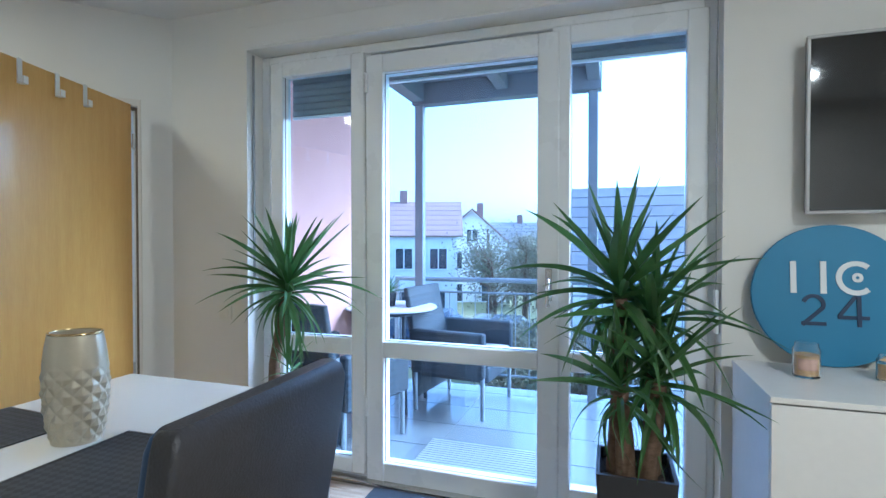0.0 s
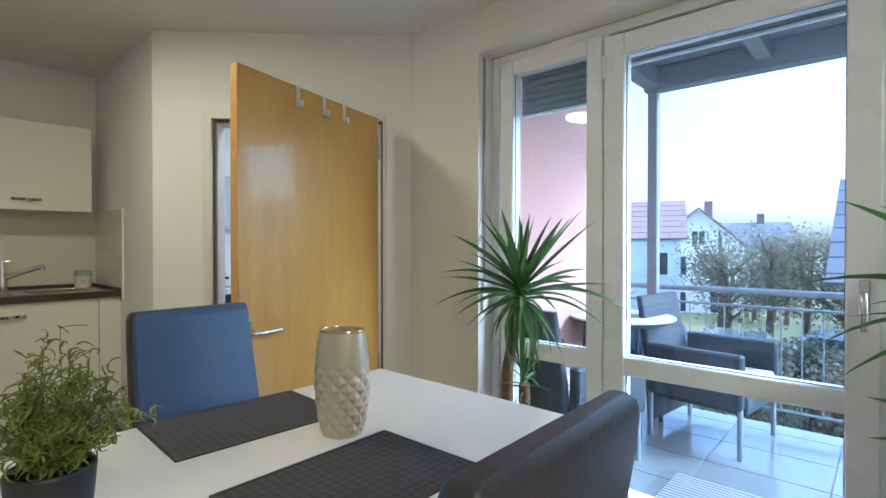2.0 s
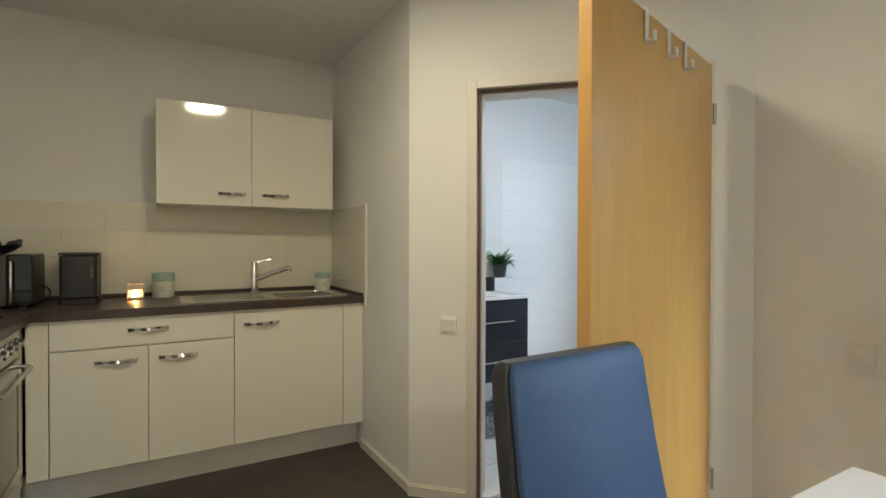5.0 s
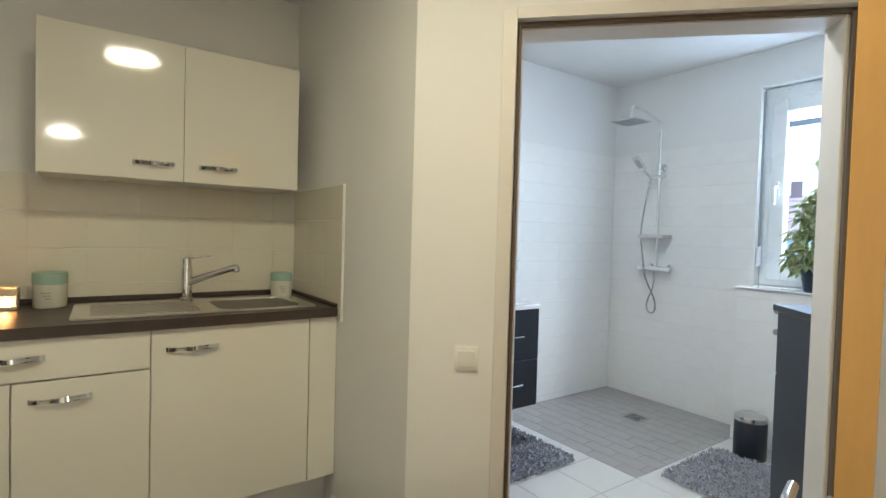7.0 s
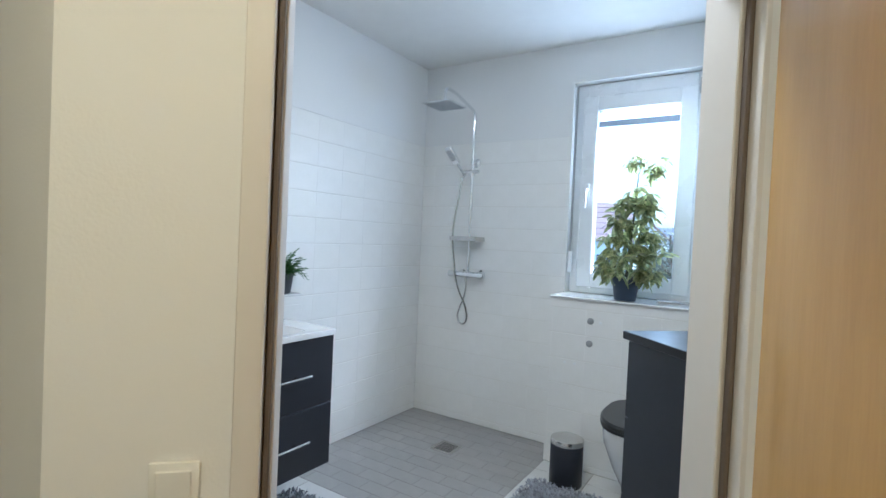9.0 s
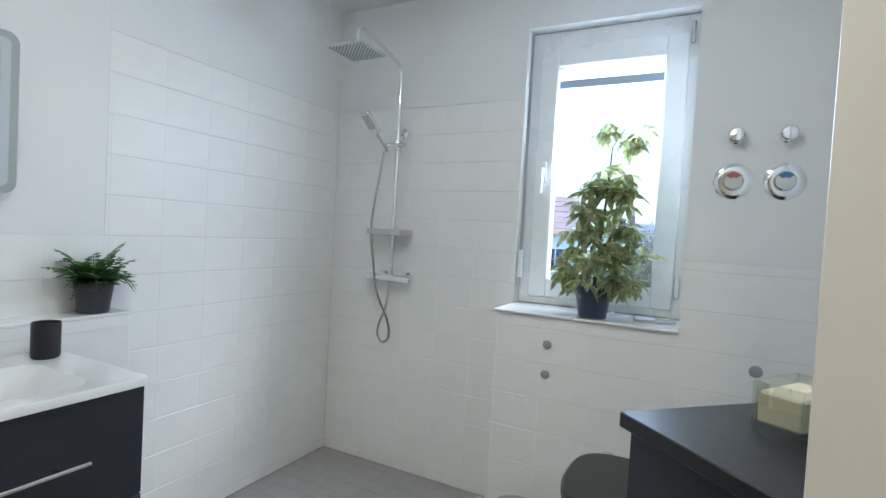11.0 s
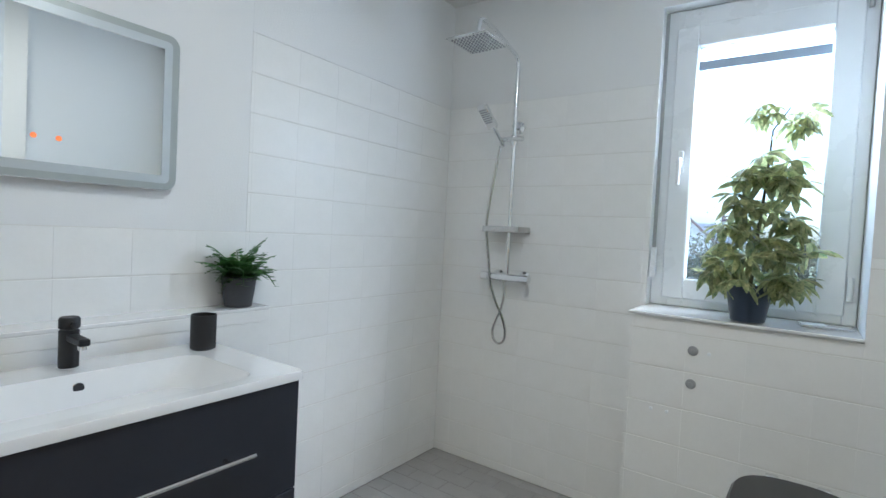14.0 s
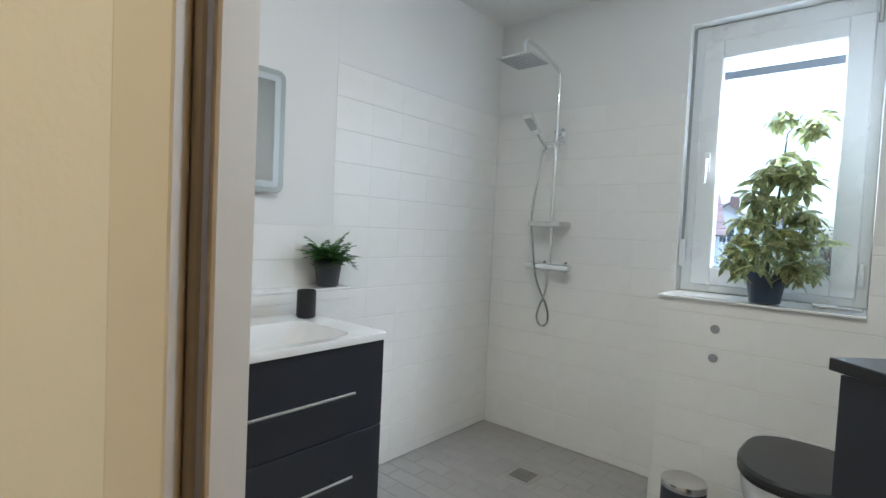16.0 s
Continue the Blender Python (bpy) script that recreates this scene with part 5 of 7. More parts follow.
box(bm, 0.0, 0.105, -0.0125, 0.0125, 0.074, 0.092, bevel=0.003)
part("spout", bm, MATT_BLACK, ft)
bm = bmesh.new()
lathe(bm, [(0.010, 0.064), (0.010, 0.074)], m=pose(0.088, 0, 0), seg=14)
part("aerator", bm, CHROME, ft, smooth=True)

cup = thing("tumbler", pose(-3.757, 2.932, 0.8855), "matt black round tumbler on the washbasin", "tumbler")
bm = bmesh.new()
lathe(bm, [(0.030, 0.0), (0.036, 0.004), (0.037, 0.012), (0.037, 0.106), (0.0365, 0.108), (0.034, 0.108), (0.0335, 0.10), (0.0335, 0.012), (0.002, 0.008)], seg=32)
part("body", bm, MATT_BLACK, cup, smooth=True)

mir = thing("bathroom_mirror", pose(-3.978, 2.52, 1.62), "frameless mirror with rounded corners and a frosted light band", "mirror")
W_, H_ = 0.405, 0.247
TOX = Matrix(((0, 0, 1, 0), (1, 0, 0, 0), (0, 1, 0, 0), (0, 0, 0, 1)))   # outline x, y to world y, z
bm = bmesh.new()
prism(bm, rounded(-W_ + 0.02, W_ - 0.02, -H_ + 0.02, H_ - 0.02, 0.03), 0.0, 0.028, m=TOX)
part("back_box", bm, STEEL, mir)


def band(o, i_, z, name, mat, parent):
    bm = bmesh.new()
    a = [bm.verts.new(TOX @ Vector((x, y, z))) for x, y in o]
    b = [bm.verts.new(TOX @ Vector((x, y, z))) for x, y in i_]
    for k in range(len(a)):
        j = (k + 1) % len(a)
        bm.faces.new((a[k], a[j], b[j], b[k]))
    return part(name, bm, mat, parent)


bm = bmesh.new()
prism(bm, rounded(-W_, W_, -H_, H_, 0.035), 0.0285, 0.0330, m=TOX)
part("glass", bm, MIRROR, mir)
EDGE_GLASS = material("satin_edge", (0.42, 0.45, 0.44), 0.3, metal=0.5, grain=0.2, scale=8)
band(rounded(-W_ + 0.001, W_ - 0.001, -H_ + 0.001, H_ - 0.001, 0.034), rounded(-W_ + 0.022, W_ - 0.022, -H_ + 0.022, H_ - 0.022, 0.016), 0.0334, "satin_edge", EDGE_GLASS, mir)
band(rounded(-W_ + 0.0222, W_ - 0.0222, -H_ + 0.0222, H_ - 0.0222, 0.016), rounded(-W_ + 0.047, W_ - 0.047, -H_ + 0.047, H_ - 0.047, 0.004), 0.0336, "frosted_band", MIRROR_FROST, mir)

SENSOR = glow("sensor_light", (0.9, 0.22, 0.06), 0.14)
for y_ in (0.030, 0.086):
    bm = bmesh.new()
    lathe(bm, [(0.0075, 0.0332), (0.007, 0.0337), (0.001, 0.0338)], m=TOX @ pose(y_, -0.132, 0), seg=16)
    part("touch_sensor", bm, SENSOR, mir, "orange glowing touch sensor")

# small fern on the ledge
FERN = material("fern_leaf", (0.055, 0.15, 0.035), 0.5, grain=0.8, scale=12, second=(0.085, 0.20, 0.05), island=0.3)
leafy(FERN, 0.3)
fern = thing("fern", pose(-3.915, 3.145, 0.9783), "small green fern in a dark grey pot on the tiled ledge", "potted plant")
round_pot(fern, 0.047, 0.061, 0.112, material("grey_pot", (0.055, 0.058, 0.066), 0.45, grain=0.5, scale=9))


def frond(length, droop, rnd):
    bm = bmesh.new()
    pts = [Vector((length * f * (1 - 0.3 * droop * f), 0, length * (0.75 * f - droop * 0.95 * f ** 2))) for f in [i / 10 for i in range(11)]]
    tube(bm, pts, [0.0014] * 10 + [0.0005], seg=4)
    for i in range(1, 11):
        ll = length * 0.32 * (1.15 - i / 10) + 0.006
        for sgn in (-1, 1):
            p = pts[i]
            d = Vector((0.45, sgn, rnd.uniform(-0.35, 0.15))).normalized()
            s = Vector((1, 0, 0)) * ll * 0.27
            mid = p + d * ll * 0.5
            v = [bm.verts.new(q) for q in (p, mid + s, p + d * ll, mid - s)]
            bm.faces.new(v)
    return bm


rnd = random.Random(21)
FRONDS = [mesh_of("frond", frond(0.15, d, rnd), FERN) for d in (0.45, 0.75, 1.0)]
for k in range(46):
    a = k * 137.5
    f = k / 46
    m = Matrix.Translation((0, 0, 0.09)) @ Matrix.Rotation(radians(a), 4, "Z") @ Matrix.Rotation(radians(-(44 - 50 * f)), 4, "Y") @ Matrix.Scale(rnd.uniform(0.75, 1.3), 4)
    if math.cos(radians(a)) > -0.35 or f < 0.25:
        placed("frond", FRONDS[k % 3], fern, m)

# ---------------------------------------------------------------- shower
sw = thing("shower_set", pose(-3.522, 4.494, 0), "chrome shower column with a square rain head and hand shower", "shower")
bm = bmesh.new()
tube(bm, [(0, -0.055, 1.07), (0, -0.055, 2.165)] + arc((0, -0.105, 2.165), 0.05, 0, 78, 6, (0, 1, 0), (0, 0, 1)) + [(0, -0.30, 2.262), (0, -0.40, 2.270)] + arc((0, -0.41, 2.235), 0.035, 80, 180, 5, (0, 1, 0), (0, 0, 1)) + [(0, -0.445, 2.175)], 0.0105, seg=14)
part("riser", bm, CHROME, sw, smooth=True)
bm = bmesh.new()
box(bm, -0.105, 0.105, -0.555, -0.345, 2.150, 2.158, bevel=0.002)
lathe(bm, [(0.024, 2.158), (0.018, 2.168), (0.013, 2.185)], m=pose(0, -0.445, 0), seg=18)
head = part("rain_head", bm, CHROME, sw, smooth=True)
bm = bmesh.new()
for i in range(10):
    for j in range(10):
        x, y = -0.086 + i * 0.0191, -0.531 + j * 0.0191
        box(bm, x - 0.0035, x + 0.0035, y - 0.0035, y + 0.0035, 2.1465, 2.1498)
part("nozzles", bm, SLAT, head)
bm = bmesh.new()
lathe(bm, [(0.033, 0.0), (0.033, 0.012), (0.015, 0.018), (0.014, 0.060)], m=pose(0.0, 0.0, 1.855, 90, 0, 0), seg=22)
part("upper_bracket", bm, CHROME, sw, smooth=True)
bm = bmesh.new()
lathe(bm, [(0.019, -0.022), (0.020, -0.018), (0.020, 0.022), (0.019, 0.026)], m=pose(0, -0.055, 1.78), seg=18)
tube(bm, [(0.055, -0.060, 1.785), (-0.055, -0.075, 1.785)], 0.013)
part("slider", bm, CHROME, sw, smooth=True)
hs = bmesh.new()
HM = Matrix.Translation((-0.062, -0.085, 1.775)) @ Matrix.Rotation(radians(46), 4, "X") @ Matrix.Rotation(radians(-8), 4, "Y")
tube(hs, [(0, 0, -0.03), (0, 0, 0.09)], [0.010, 0.0115], m=HM)
box(hs, -0.029, 0.029, -0.014, 0.012, 0.088, 0.222, bevel=0.005, m=HM)
hand_ = part("shower_handset", hs, CHROME, sw, smooth=True)
nz = bmesh.new()
for i in range(7):
    box(nz, -0.022, 0.022, -0.0155, -0.0141, 0.125 + i * 0.012, 0.131 + i * 0.012, m=HM)
part("spray_face", nz, SLAT, hand_)
bm = bmesh.new()
box(bm, -0.110, 0.100, -0.150, -0.012, 1.300, 1.330, bevel=0.004)
part("shelf", bm, STEEL, sw, "brushed steel shelf")
bm = bmesh.new()
tube(bm, [(-0.100, -0.075, 1.065), (0.095, -0.075, 1.065)], 0.0205, seg=20)
lathe(bm, [(0.0225, -0.002), (0.0225, 0.04), (0.019, 0.044)], m=pose(-0.100, -0.075, 1.065, 0, -90, 0), seg=18)
lathe(bm, [(0.0225, -0.002), (0.0225, 0.04), (0.019, 0.044)], m=pose(0.095, -0.075, 1.065, 0, 90, 0), seg=18)
part("thermostat", bm, CHROME, sw, smooth=True)
for rx_ in (-0.075, 0.075):
    bm = bmesh.new()
    lathe(bm, [(0.033, 0.0), (0.033, 0.006), (0.022, 0.016), (0.016, 0.06)], m=pose(rx_, 0, 1.065, 90, 0, 0), seg=22)
    part("rosette", bm, CHROME, sw, smooth=True)
bm = bmesh.new()
hose = [(-0.005, -0.075, 1.045), (0.0, -0.075, 0.98), (-0.015, -0.072, 0.90), (-0.045, -0.070, 0.83), (-0.062, -0.068, 0.77), (-0.050, -0.066, 0.725), (-0.020, -0.066, 0.712), (0.008, -0.066, 0.735), (0.012, -0.068, 0.79),
        (-0.010, -0.072, 0.86), (-0.045, -0.080, 0.93), (-0.075, -0.09, 1.02), (-0.090, -0.10, 1.15), (-0.105, -0.115, 1.32), (-0.098, -0.11, 1.45), (-0.080, -0.10, 1.60), (-0.064, -0.092, 1.72), (-0.062, -0.086, 1.748)]
fine_ = []
for i in range(len(hose) - 1):
    p0, p1, p2, p3 = (Vector(hose[max(i - 1, 0)]), Vector(hose[i]), Vector(hose[i + 1]), Vector(hose[min(i + 2, len(hose) - 1)]))
    for k in range(5):
        f = k / 5
        fine_.append(0.5 * ((2 * p1) + (p2 - p0) * f + (2 * p0 - 5 * p1 + 4 * p2 - p3) * f * f + (3 * p1 - p0 - 3 * p2 + p3) * f ** 3))
fine_.append(Vector(hose[-1]))
tube(bm, fine_, [0.0072 if i % 2 else 0.0064 for i in range(len(fine_))], seg=8)
part("hose", bm, STEEL, sw, "steel shower hose", smooth=True)

dr = thing("floor_drain", pose(-3.385, 4.03, 0.0005), "square steel shower drain in the grey tiles", "drain")
quick("plate", STEEL, dr, (-0.075, 0.075, -0.075, 0.075, 0.0, 0.003), bevel=0.001)
for k in range(7):
    quick("slot", BLACK, dr, (-0.055, 0.055, -0.054 + k * 0.017, -0.047 + k * 0.017, 0.0031, 0.0036))

# ---------------------------------------------------------------- wall fittings
def capped(x, z, r, label, cat, mat):
    t = thing("pipe_cover", pose(x, 4.2585, z, 90, 0, 0), label, cat, "round caps on the tiled box")
    bm = bmesh.new()
    lathe(bm, [(r, 0.0), (r, 0.003), (r * 0.8, 0.006), (r * 0.5, 0.0065)], seg=24)
    part("disc", bm, mat, t, smooth=True)
    bm = bmesh.new()
    lathe(bm, [(r * 0.42, 0.0066), (r * 0.38, 0.009), (r * 0.1, 0.0095)], seg=16)
    part("screw", bm, SLAT, t, smooth=True)


capped(-2.591, 0.872, 0.019, "small grey metal cap on the white tiles", "wall cap", SLAT)
capped(-2.592, 0.742, 0.019, "small grey metal cap on the white tiles", "wall cap", SLAT)
capped(-1.828, 0.890, 0.022, "grey metal cap on the white tiles", "wall cap", SLAT)
capped(-1.827, 0.756, 0.022, "white plastic cap on the white tiles", "wall cap", PVC)
for x_, z_ in ((-2.535, 0.868), (-2.732, 0.612), (-2.672, 0.612)):
    t = thing("wall_plug", pose(x_, 4.2588, z_, 90, 0, 0), "filled screw hole in the white tiles", "wall plug", "filled holes")
    bm = bmesh.new()
    lathe(bm, [(0.007, 0.0), (0.006, 0.0012), (0.001, 0.0014)], seg=12)
    part("filler", bm, PVC, t, smooth=True)

RED = material("red_marking", (0.42, 0.12, 0.10), 0.4)
BLUE = material("blue_marking", (0.08, 0.22, 0.42), 0.4)
for x_, mark, nm in ((-1.943, RED, "red"), (-1.785, BLUE, "blue")):
    t = thing("stop_valve", pose(x_, 4.2665, 1.655, 90, 0, 0), "chrome stop valve with a round plate marked " + nm, "valve", "chrome stop valves")
    bm = bmesh.new()
    lathe(bm, [(0.072, 0.0), (0.072, 0.002), (0.064, 0.008), (0.044, 0.011), (0.036, 0.011)], m=pose(0, -0.082, 0), seg=36)
    part("plate", bm, CHROME, t, smooth=True)
    bm = bmesh.new()
    lathe(bm, [(0.034, 0.0), (0.034, 0.026), (0.030, 0.030), (0.004, 0.030)], m=pose(0, -0.082, 0), seg=30)
    part("cap", bm, STEEL, t, smooth=True)
    bm = bmesh.new()
    for i in range(10):
        a, b = radians(40 + 10 * i), radians(50 + 10 * i)
        v = [bm.verts.new((r_ * math.cos(c), -0.082 + r_ * math.sin(c), 0.0306)) for r_, c in ((0.012, a), (0.030, a), (0.030, b), (0.012, b))]
        bm.faces.new(v)
    part("marking", bm, mark, t, nm + " marking")
    bm = bmesh.new()
    lathe(bm, [(0.034, 0.0), (0.034, 0.003), (0.020, 0.010), (0.020, 0.030), (0.027, 0.034), (0.027, 0.052), (0.022, 0.058), (0.004, 0.060)], m=pose(0, 0.080, 0), seg=26)
    part("handwheel", bm, CHROME, t, smooth=True)

# ---------------------------------------------------------------- toilet, bin, rugs, chest
wc = thing("toilet", pose(-2.235, 4.26, 0), "wall-hung white toilet with a black seat and lid", "toilet")


def oval(w, y0, y1, n=30):
    out = []
    for i in range(n):
        a = 2 * math.pi * i / n
        c, s = math.cos(a), math.sin(a)
        x = w * (abs(c) ** 0.8) * (1 if c >= 0 else -1)
        yy = s
        y = (y0 + y1) / 2 + (y1 - y0) / 2 * (yy if yy < 0 else (abs(yy) ** 0.55))
        out.append((x, y))
    return out


bm = bmesh.new()
loft(bm, [[(x, y, 0.10) for x, y in oval(0.10, -0.34, -0.005)], [(x, y, 0.22) for x, y in oval(0.14, -0.43, -0.003)], [(x, y, 0.36) for x, y in oval(0.175, -0.515, -0.002)], [(x, y, 0.445) for x, y in oval(0.182, -0.53, -0.001)]])
part("bowl", bm, CERAMIC, wc, smooth=True)
bm = bmesh.new()
loft(bm, [[(x, y, 0.4455) for x, y in oval(0.184, -0.535, -0.06)], [(x, y, 0.462) for x, y in oval(0.186, -0.537, -0.06)]])
part("seat", bm, BLACK, wc, "black seat", smooth=True)
LID = material("black_lid", (0.030, 0.031, 0.032), 0.3, grain=0.3, scale=6)
bm = bmesh.new()
loft(bm, [[(x, y, 0.4625) for x, y in oval(0.184, -0.536, -0.05)], [(x, y, 0.478) for x, y in oval(0.186, -0.538, -0.05)], [(x * 0.96, y * 0.985 - 0.003, 0.488) for x, y in oval(0.184, -0.536, -0.05)]])
part("lid", bm, LID, wc, "black closed lid", smooth=True)
for hx in (-0.075, 0.075):
    quick("hinge", CHROME, wc, (hx - 0.02, hx + 0.02, -0.05, -0.02, 0.4455, 0.485), bevel=0.004)

bn = thing("pedal_bin", pose(-2.625, 4.05, 0.0005), "anthracite pedal bin with a steel lid", "bin")
bm = bmesh.new()
lathe(bm, [(0.085, 0.0), (0.088, 0.004), (0.088, 0.222), (0.086, 0.225)], seg=36)
part("body", bm, ANTHRACITE, bn, smooth=True)
bm = bmesh.new()
lathe(bm, [(0.0895, 0.2255), (0.0895, 0.245), (0.086, 0.252), (0.06, 0.262), (0.01, 0.265)], seg=36)
part("lid", bm, STEEL, bn, "brushed steel lid", smooth=True)
bm = bmesh.new()
box(bm, -0.018, 0.018, -0.115, -0.08, 0.006, 0.014, bevel=0.003)
part("pedal", bm, STEEL, bn).matrix_basis = pose(0, 0, 0, 0, 0, -10)

RUG = material("grey_shag", (0.46, 0.48, 0.53), 0.95, grain=1.0, scale=30, second=(0.28, 0.295, 0.34), island=0.3, sheen=0.3)


def shag(name, x0, x1, y0, y1, label, seed):
    t = thing(name, pose((x0 + x1) / 2, (y0 + y1) / 2, 0.0008), label, "rug", "grey bathroom rugs")
    w, h = (x1 - x0) / 2, (y1 - y0) / 2
    bm = bmesh.new()
    prism(bm, rounded(-w + 0.02, w - 0.02, -h + 0.02, h - 0.02, 0.05), 0.0, 0.012)
    part("backing", bm, RUG, t)
    r = random.Random(seed)
    verts, faces = [], []
    count = int((x1 - x0) * (y1 - y0) * 9000)
    for k in range(count):
        x, y = r.uniform(-w, w), r.uniform(-h, h)
        if abs(x) > w - 0.05 and abs(y) > h - 0.05 and math.hypot(abs(x) - w + 0.05, abs(y) - h + 0.05) > 0.05:
            continue
        a = r.uniform(0, 6.28)
        L, ww = r.uniform(0.022, 0.042), r.uniform(0.004, 0.007)
        dx, dy = math.cos(a), math.sin(a)
        lean = r.uniform(0.2, 0.9)
        i = len(verts)
        z = 0.030 * (1 - lean * 0.5) + 0.004
        verts += [(x - dy * ww, y + dx * ww, 0.008), (x + dy * ww, y - dx * ww, 0.008), (x + dx * L * lean * 0.6 + dy * ww * 0.6, y + dy * L * lean * 0.6 - dx * ww * 0.6, z), (x + dx * L * lean, y + dy * L * lean, max(0.004, z - 0.01 * lean))]
        faces += [(i, i + 1, i + 2), (i, i + 2, i + 3)]
    me = bpy.data.meshes.new("pile")
    me.from_pydata(verts, [], faces)
    me.materials.append(RUG)
    ob = new("pile", me)
    ob.parent = t
    tagged(ob, "deep grey shag pile", kind="stuff")


shag("bath_rug", -3.72, -3.13, 2.25, 3.11, "grey shaggy bath rug before the vanity unit", 1)
shag("bath_rug", -2.78, -2.18, 3.34, 3.98, "grey shaggy bath rug before the toilet", 2)

# chest of drawers beside the door, along the slanting wall
CH = DIAG @ pose(0.640, 0.165, 0)
chest = thing("chest_of_drawers", CH, "narrow anthracite chest of drawers with a black top beside the door", "chest of drawers")
CW, CD, CZ = 0.45, 0.305, 1.045
quick("body", ANTHRACITE, chest, (0.0, CW, 0.0, CD - 0.02, 0.0, CZ - 0.026))
quick("top", BLACK, chest, (-0.012, CW + 0.012, -0.004, CD + 0.012, CZ - 0.025, CZ), bevel=0.002)
for k in range(4):
    z0 = 0.05 + k * 0.242
    d = quick("drawer_front", ANTHRACITE, chest, (0.002, CW - 0.002, CD - 0.0195, CD - 0.001, z0, z0 + 0.238), bevel=0.0015)
    bm = bmesh.new()
    tube(bm, [(0.10, CD + 0.022, z0 + 0.12), (0.35, CD + 0.022, z0 + 0.12)], 0.005, seg=8)
    for hx in (0.13, 0.32):
        tube(bm, [(hx, CD - 0.001, z0 + 0.12), (hx, CD + 0.022, z0 + 0.12)], 0.004, seg=8)
    part("handle", bm, STEEL, d, smooth=True)
PALE_WAX = material("ivory_wax", (0.84, 0.74, 0.50), 0.45, grain=0.3, scale=12)
THIN_GLASS = pane_glass("thin_glass", (0.95, 0.97, 0.96))
for node in THIN_GLASS.node_tree.nodes:
    if node.bl_idname == "ShaderNodeMixShader":
        for link in list(node.inputs[0].links):
            THIN_GLASS.node_tree.links.remove(link)
        node.inputs[0].default_value = 0.16
cj = thing("square_candle", CH @ pose(0.215, 0.185, CZ + 0.0003, 0, 0, 12), "ivory candle in a rectangular glass on the chest", "candle")
qx, q = 0.064, 0.037
for b in ((-qx, qx, -q, -q + 0.004), (-qx, qx, q - 0.004, q), (-qx, -qx + 0.004, -q + 0.0045, q - 0.0045), (qx - 0.004, qx, -q + 0.0045, q - 0.0045)):
    quick("glass_side", THIN_GLASS, cj, (*b, 0.0, 0.080))
quick("glass_base", THIN_GLASS, cj, (-qx + 0.0045, qx - 0.0045, -q + 0.0045, q - 0.0045, 0.0, 0.016))
bm = bmesh.new()
box(bm, -qx + 0.005, qx - 0.005, -q + 0.005, q - 0.005, 0.0165, 0.066, bevel=0.004)
part("wax", bm, PALE_WAX, cj)
for k, wx in enumerate((-0.03, 0.03)):
    bm = bmesh.new()
    tube(bm, [(wx, 0, 0.065), (wx + 0.002, 0.001, 0.073)], 0.001, seg=5)
    part("wick", bm, CERAMIC, cj)
for k in range(2):
    quick("label_line", WAX, cj, (-0.02 + 0.004 * k, 0.02 - 0.004 * k, -q - 0.0006, -q - 0.0001, 0.030 - 0.010 * k, 0.034 - 0.010 * k))

# plant on the window sill
SCHEFF = material("variegated_leaf", (0.065, 0.145, 0.05), 0.30, grain=1.0, scale=42, second=(0.78, 0.73, 0.38), island=0.4)
leafy(SCHEFF, 0.6)
STEM = material("green_stem", (0.10, 0.10, 0.05), 0.7, grain=0.6, scale=20)
sp = thing("window_plant", pose(-2.425, 4.33, 1.0035), "tall variegated umbrella plant in a dark blue pot on the sill", "potted plant")
round_pot(sp, 0.058, 0.078, 0.135, material("navy_pot", (0.035, 0.052, 0.085), 0.35, grain=0.4, scale=9))


def umbrella(rnd):
    """A compound leaf: seven leaflets round the tip of a stalk, hanging a little."""
    bm = bmesh.new()
    for k in range(7):
        a = 2 * math.pi * k / 7 + rnd.uniform(-0.15, 0.15)
        L, w = rnd.uniform(0.054, 0.076), rnd.uniform(0.025, 0.033)
        dx, dy = math.cos(a), math.sin(a)
        droop = rnd.uniform(0.35, 1.2)
        rows_ = []
        for f, ww in ((0.12, 0.15), (0.35, 0.75), (0.65, 1.0), (0.88, 0.7), (1.0, 0.12)):
            p = Vector((dx * L * f, dy * L * f, -droop * L * f * f))
            s = Vector((-dy, dx, 0)) * w * 0.5 * ww
            rows_.append([bm.verts.new(p - s + Vector((0, 0, 0.003 * ww))), bm.verts.new(p), bm.verts.new(p + s + Vector((0, 0, 0.003 * ww)))])
        for r0, r1 in zip(rows_, rows_[1:]):
            for j in range(2):
                bm.faces.new((r0[j], r0[j + 1], r1[j + 1], r1[j]))
    return bm


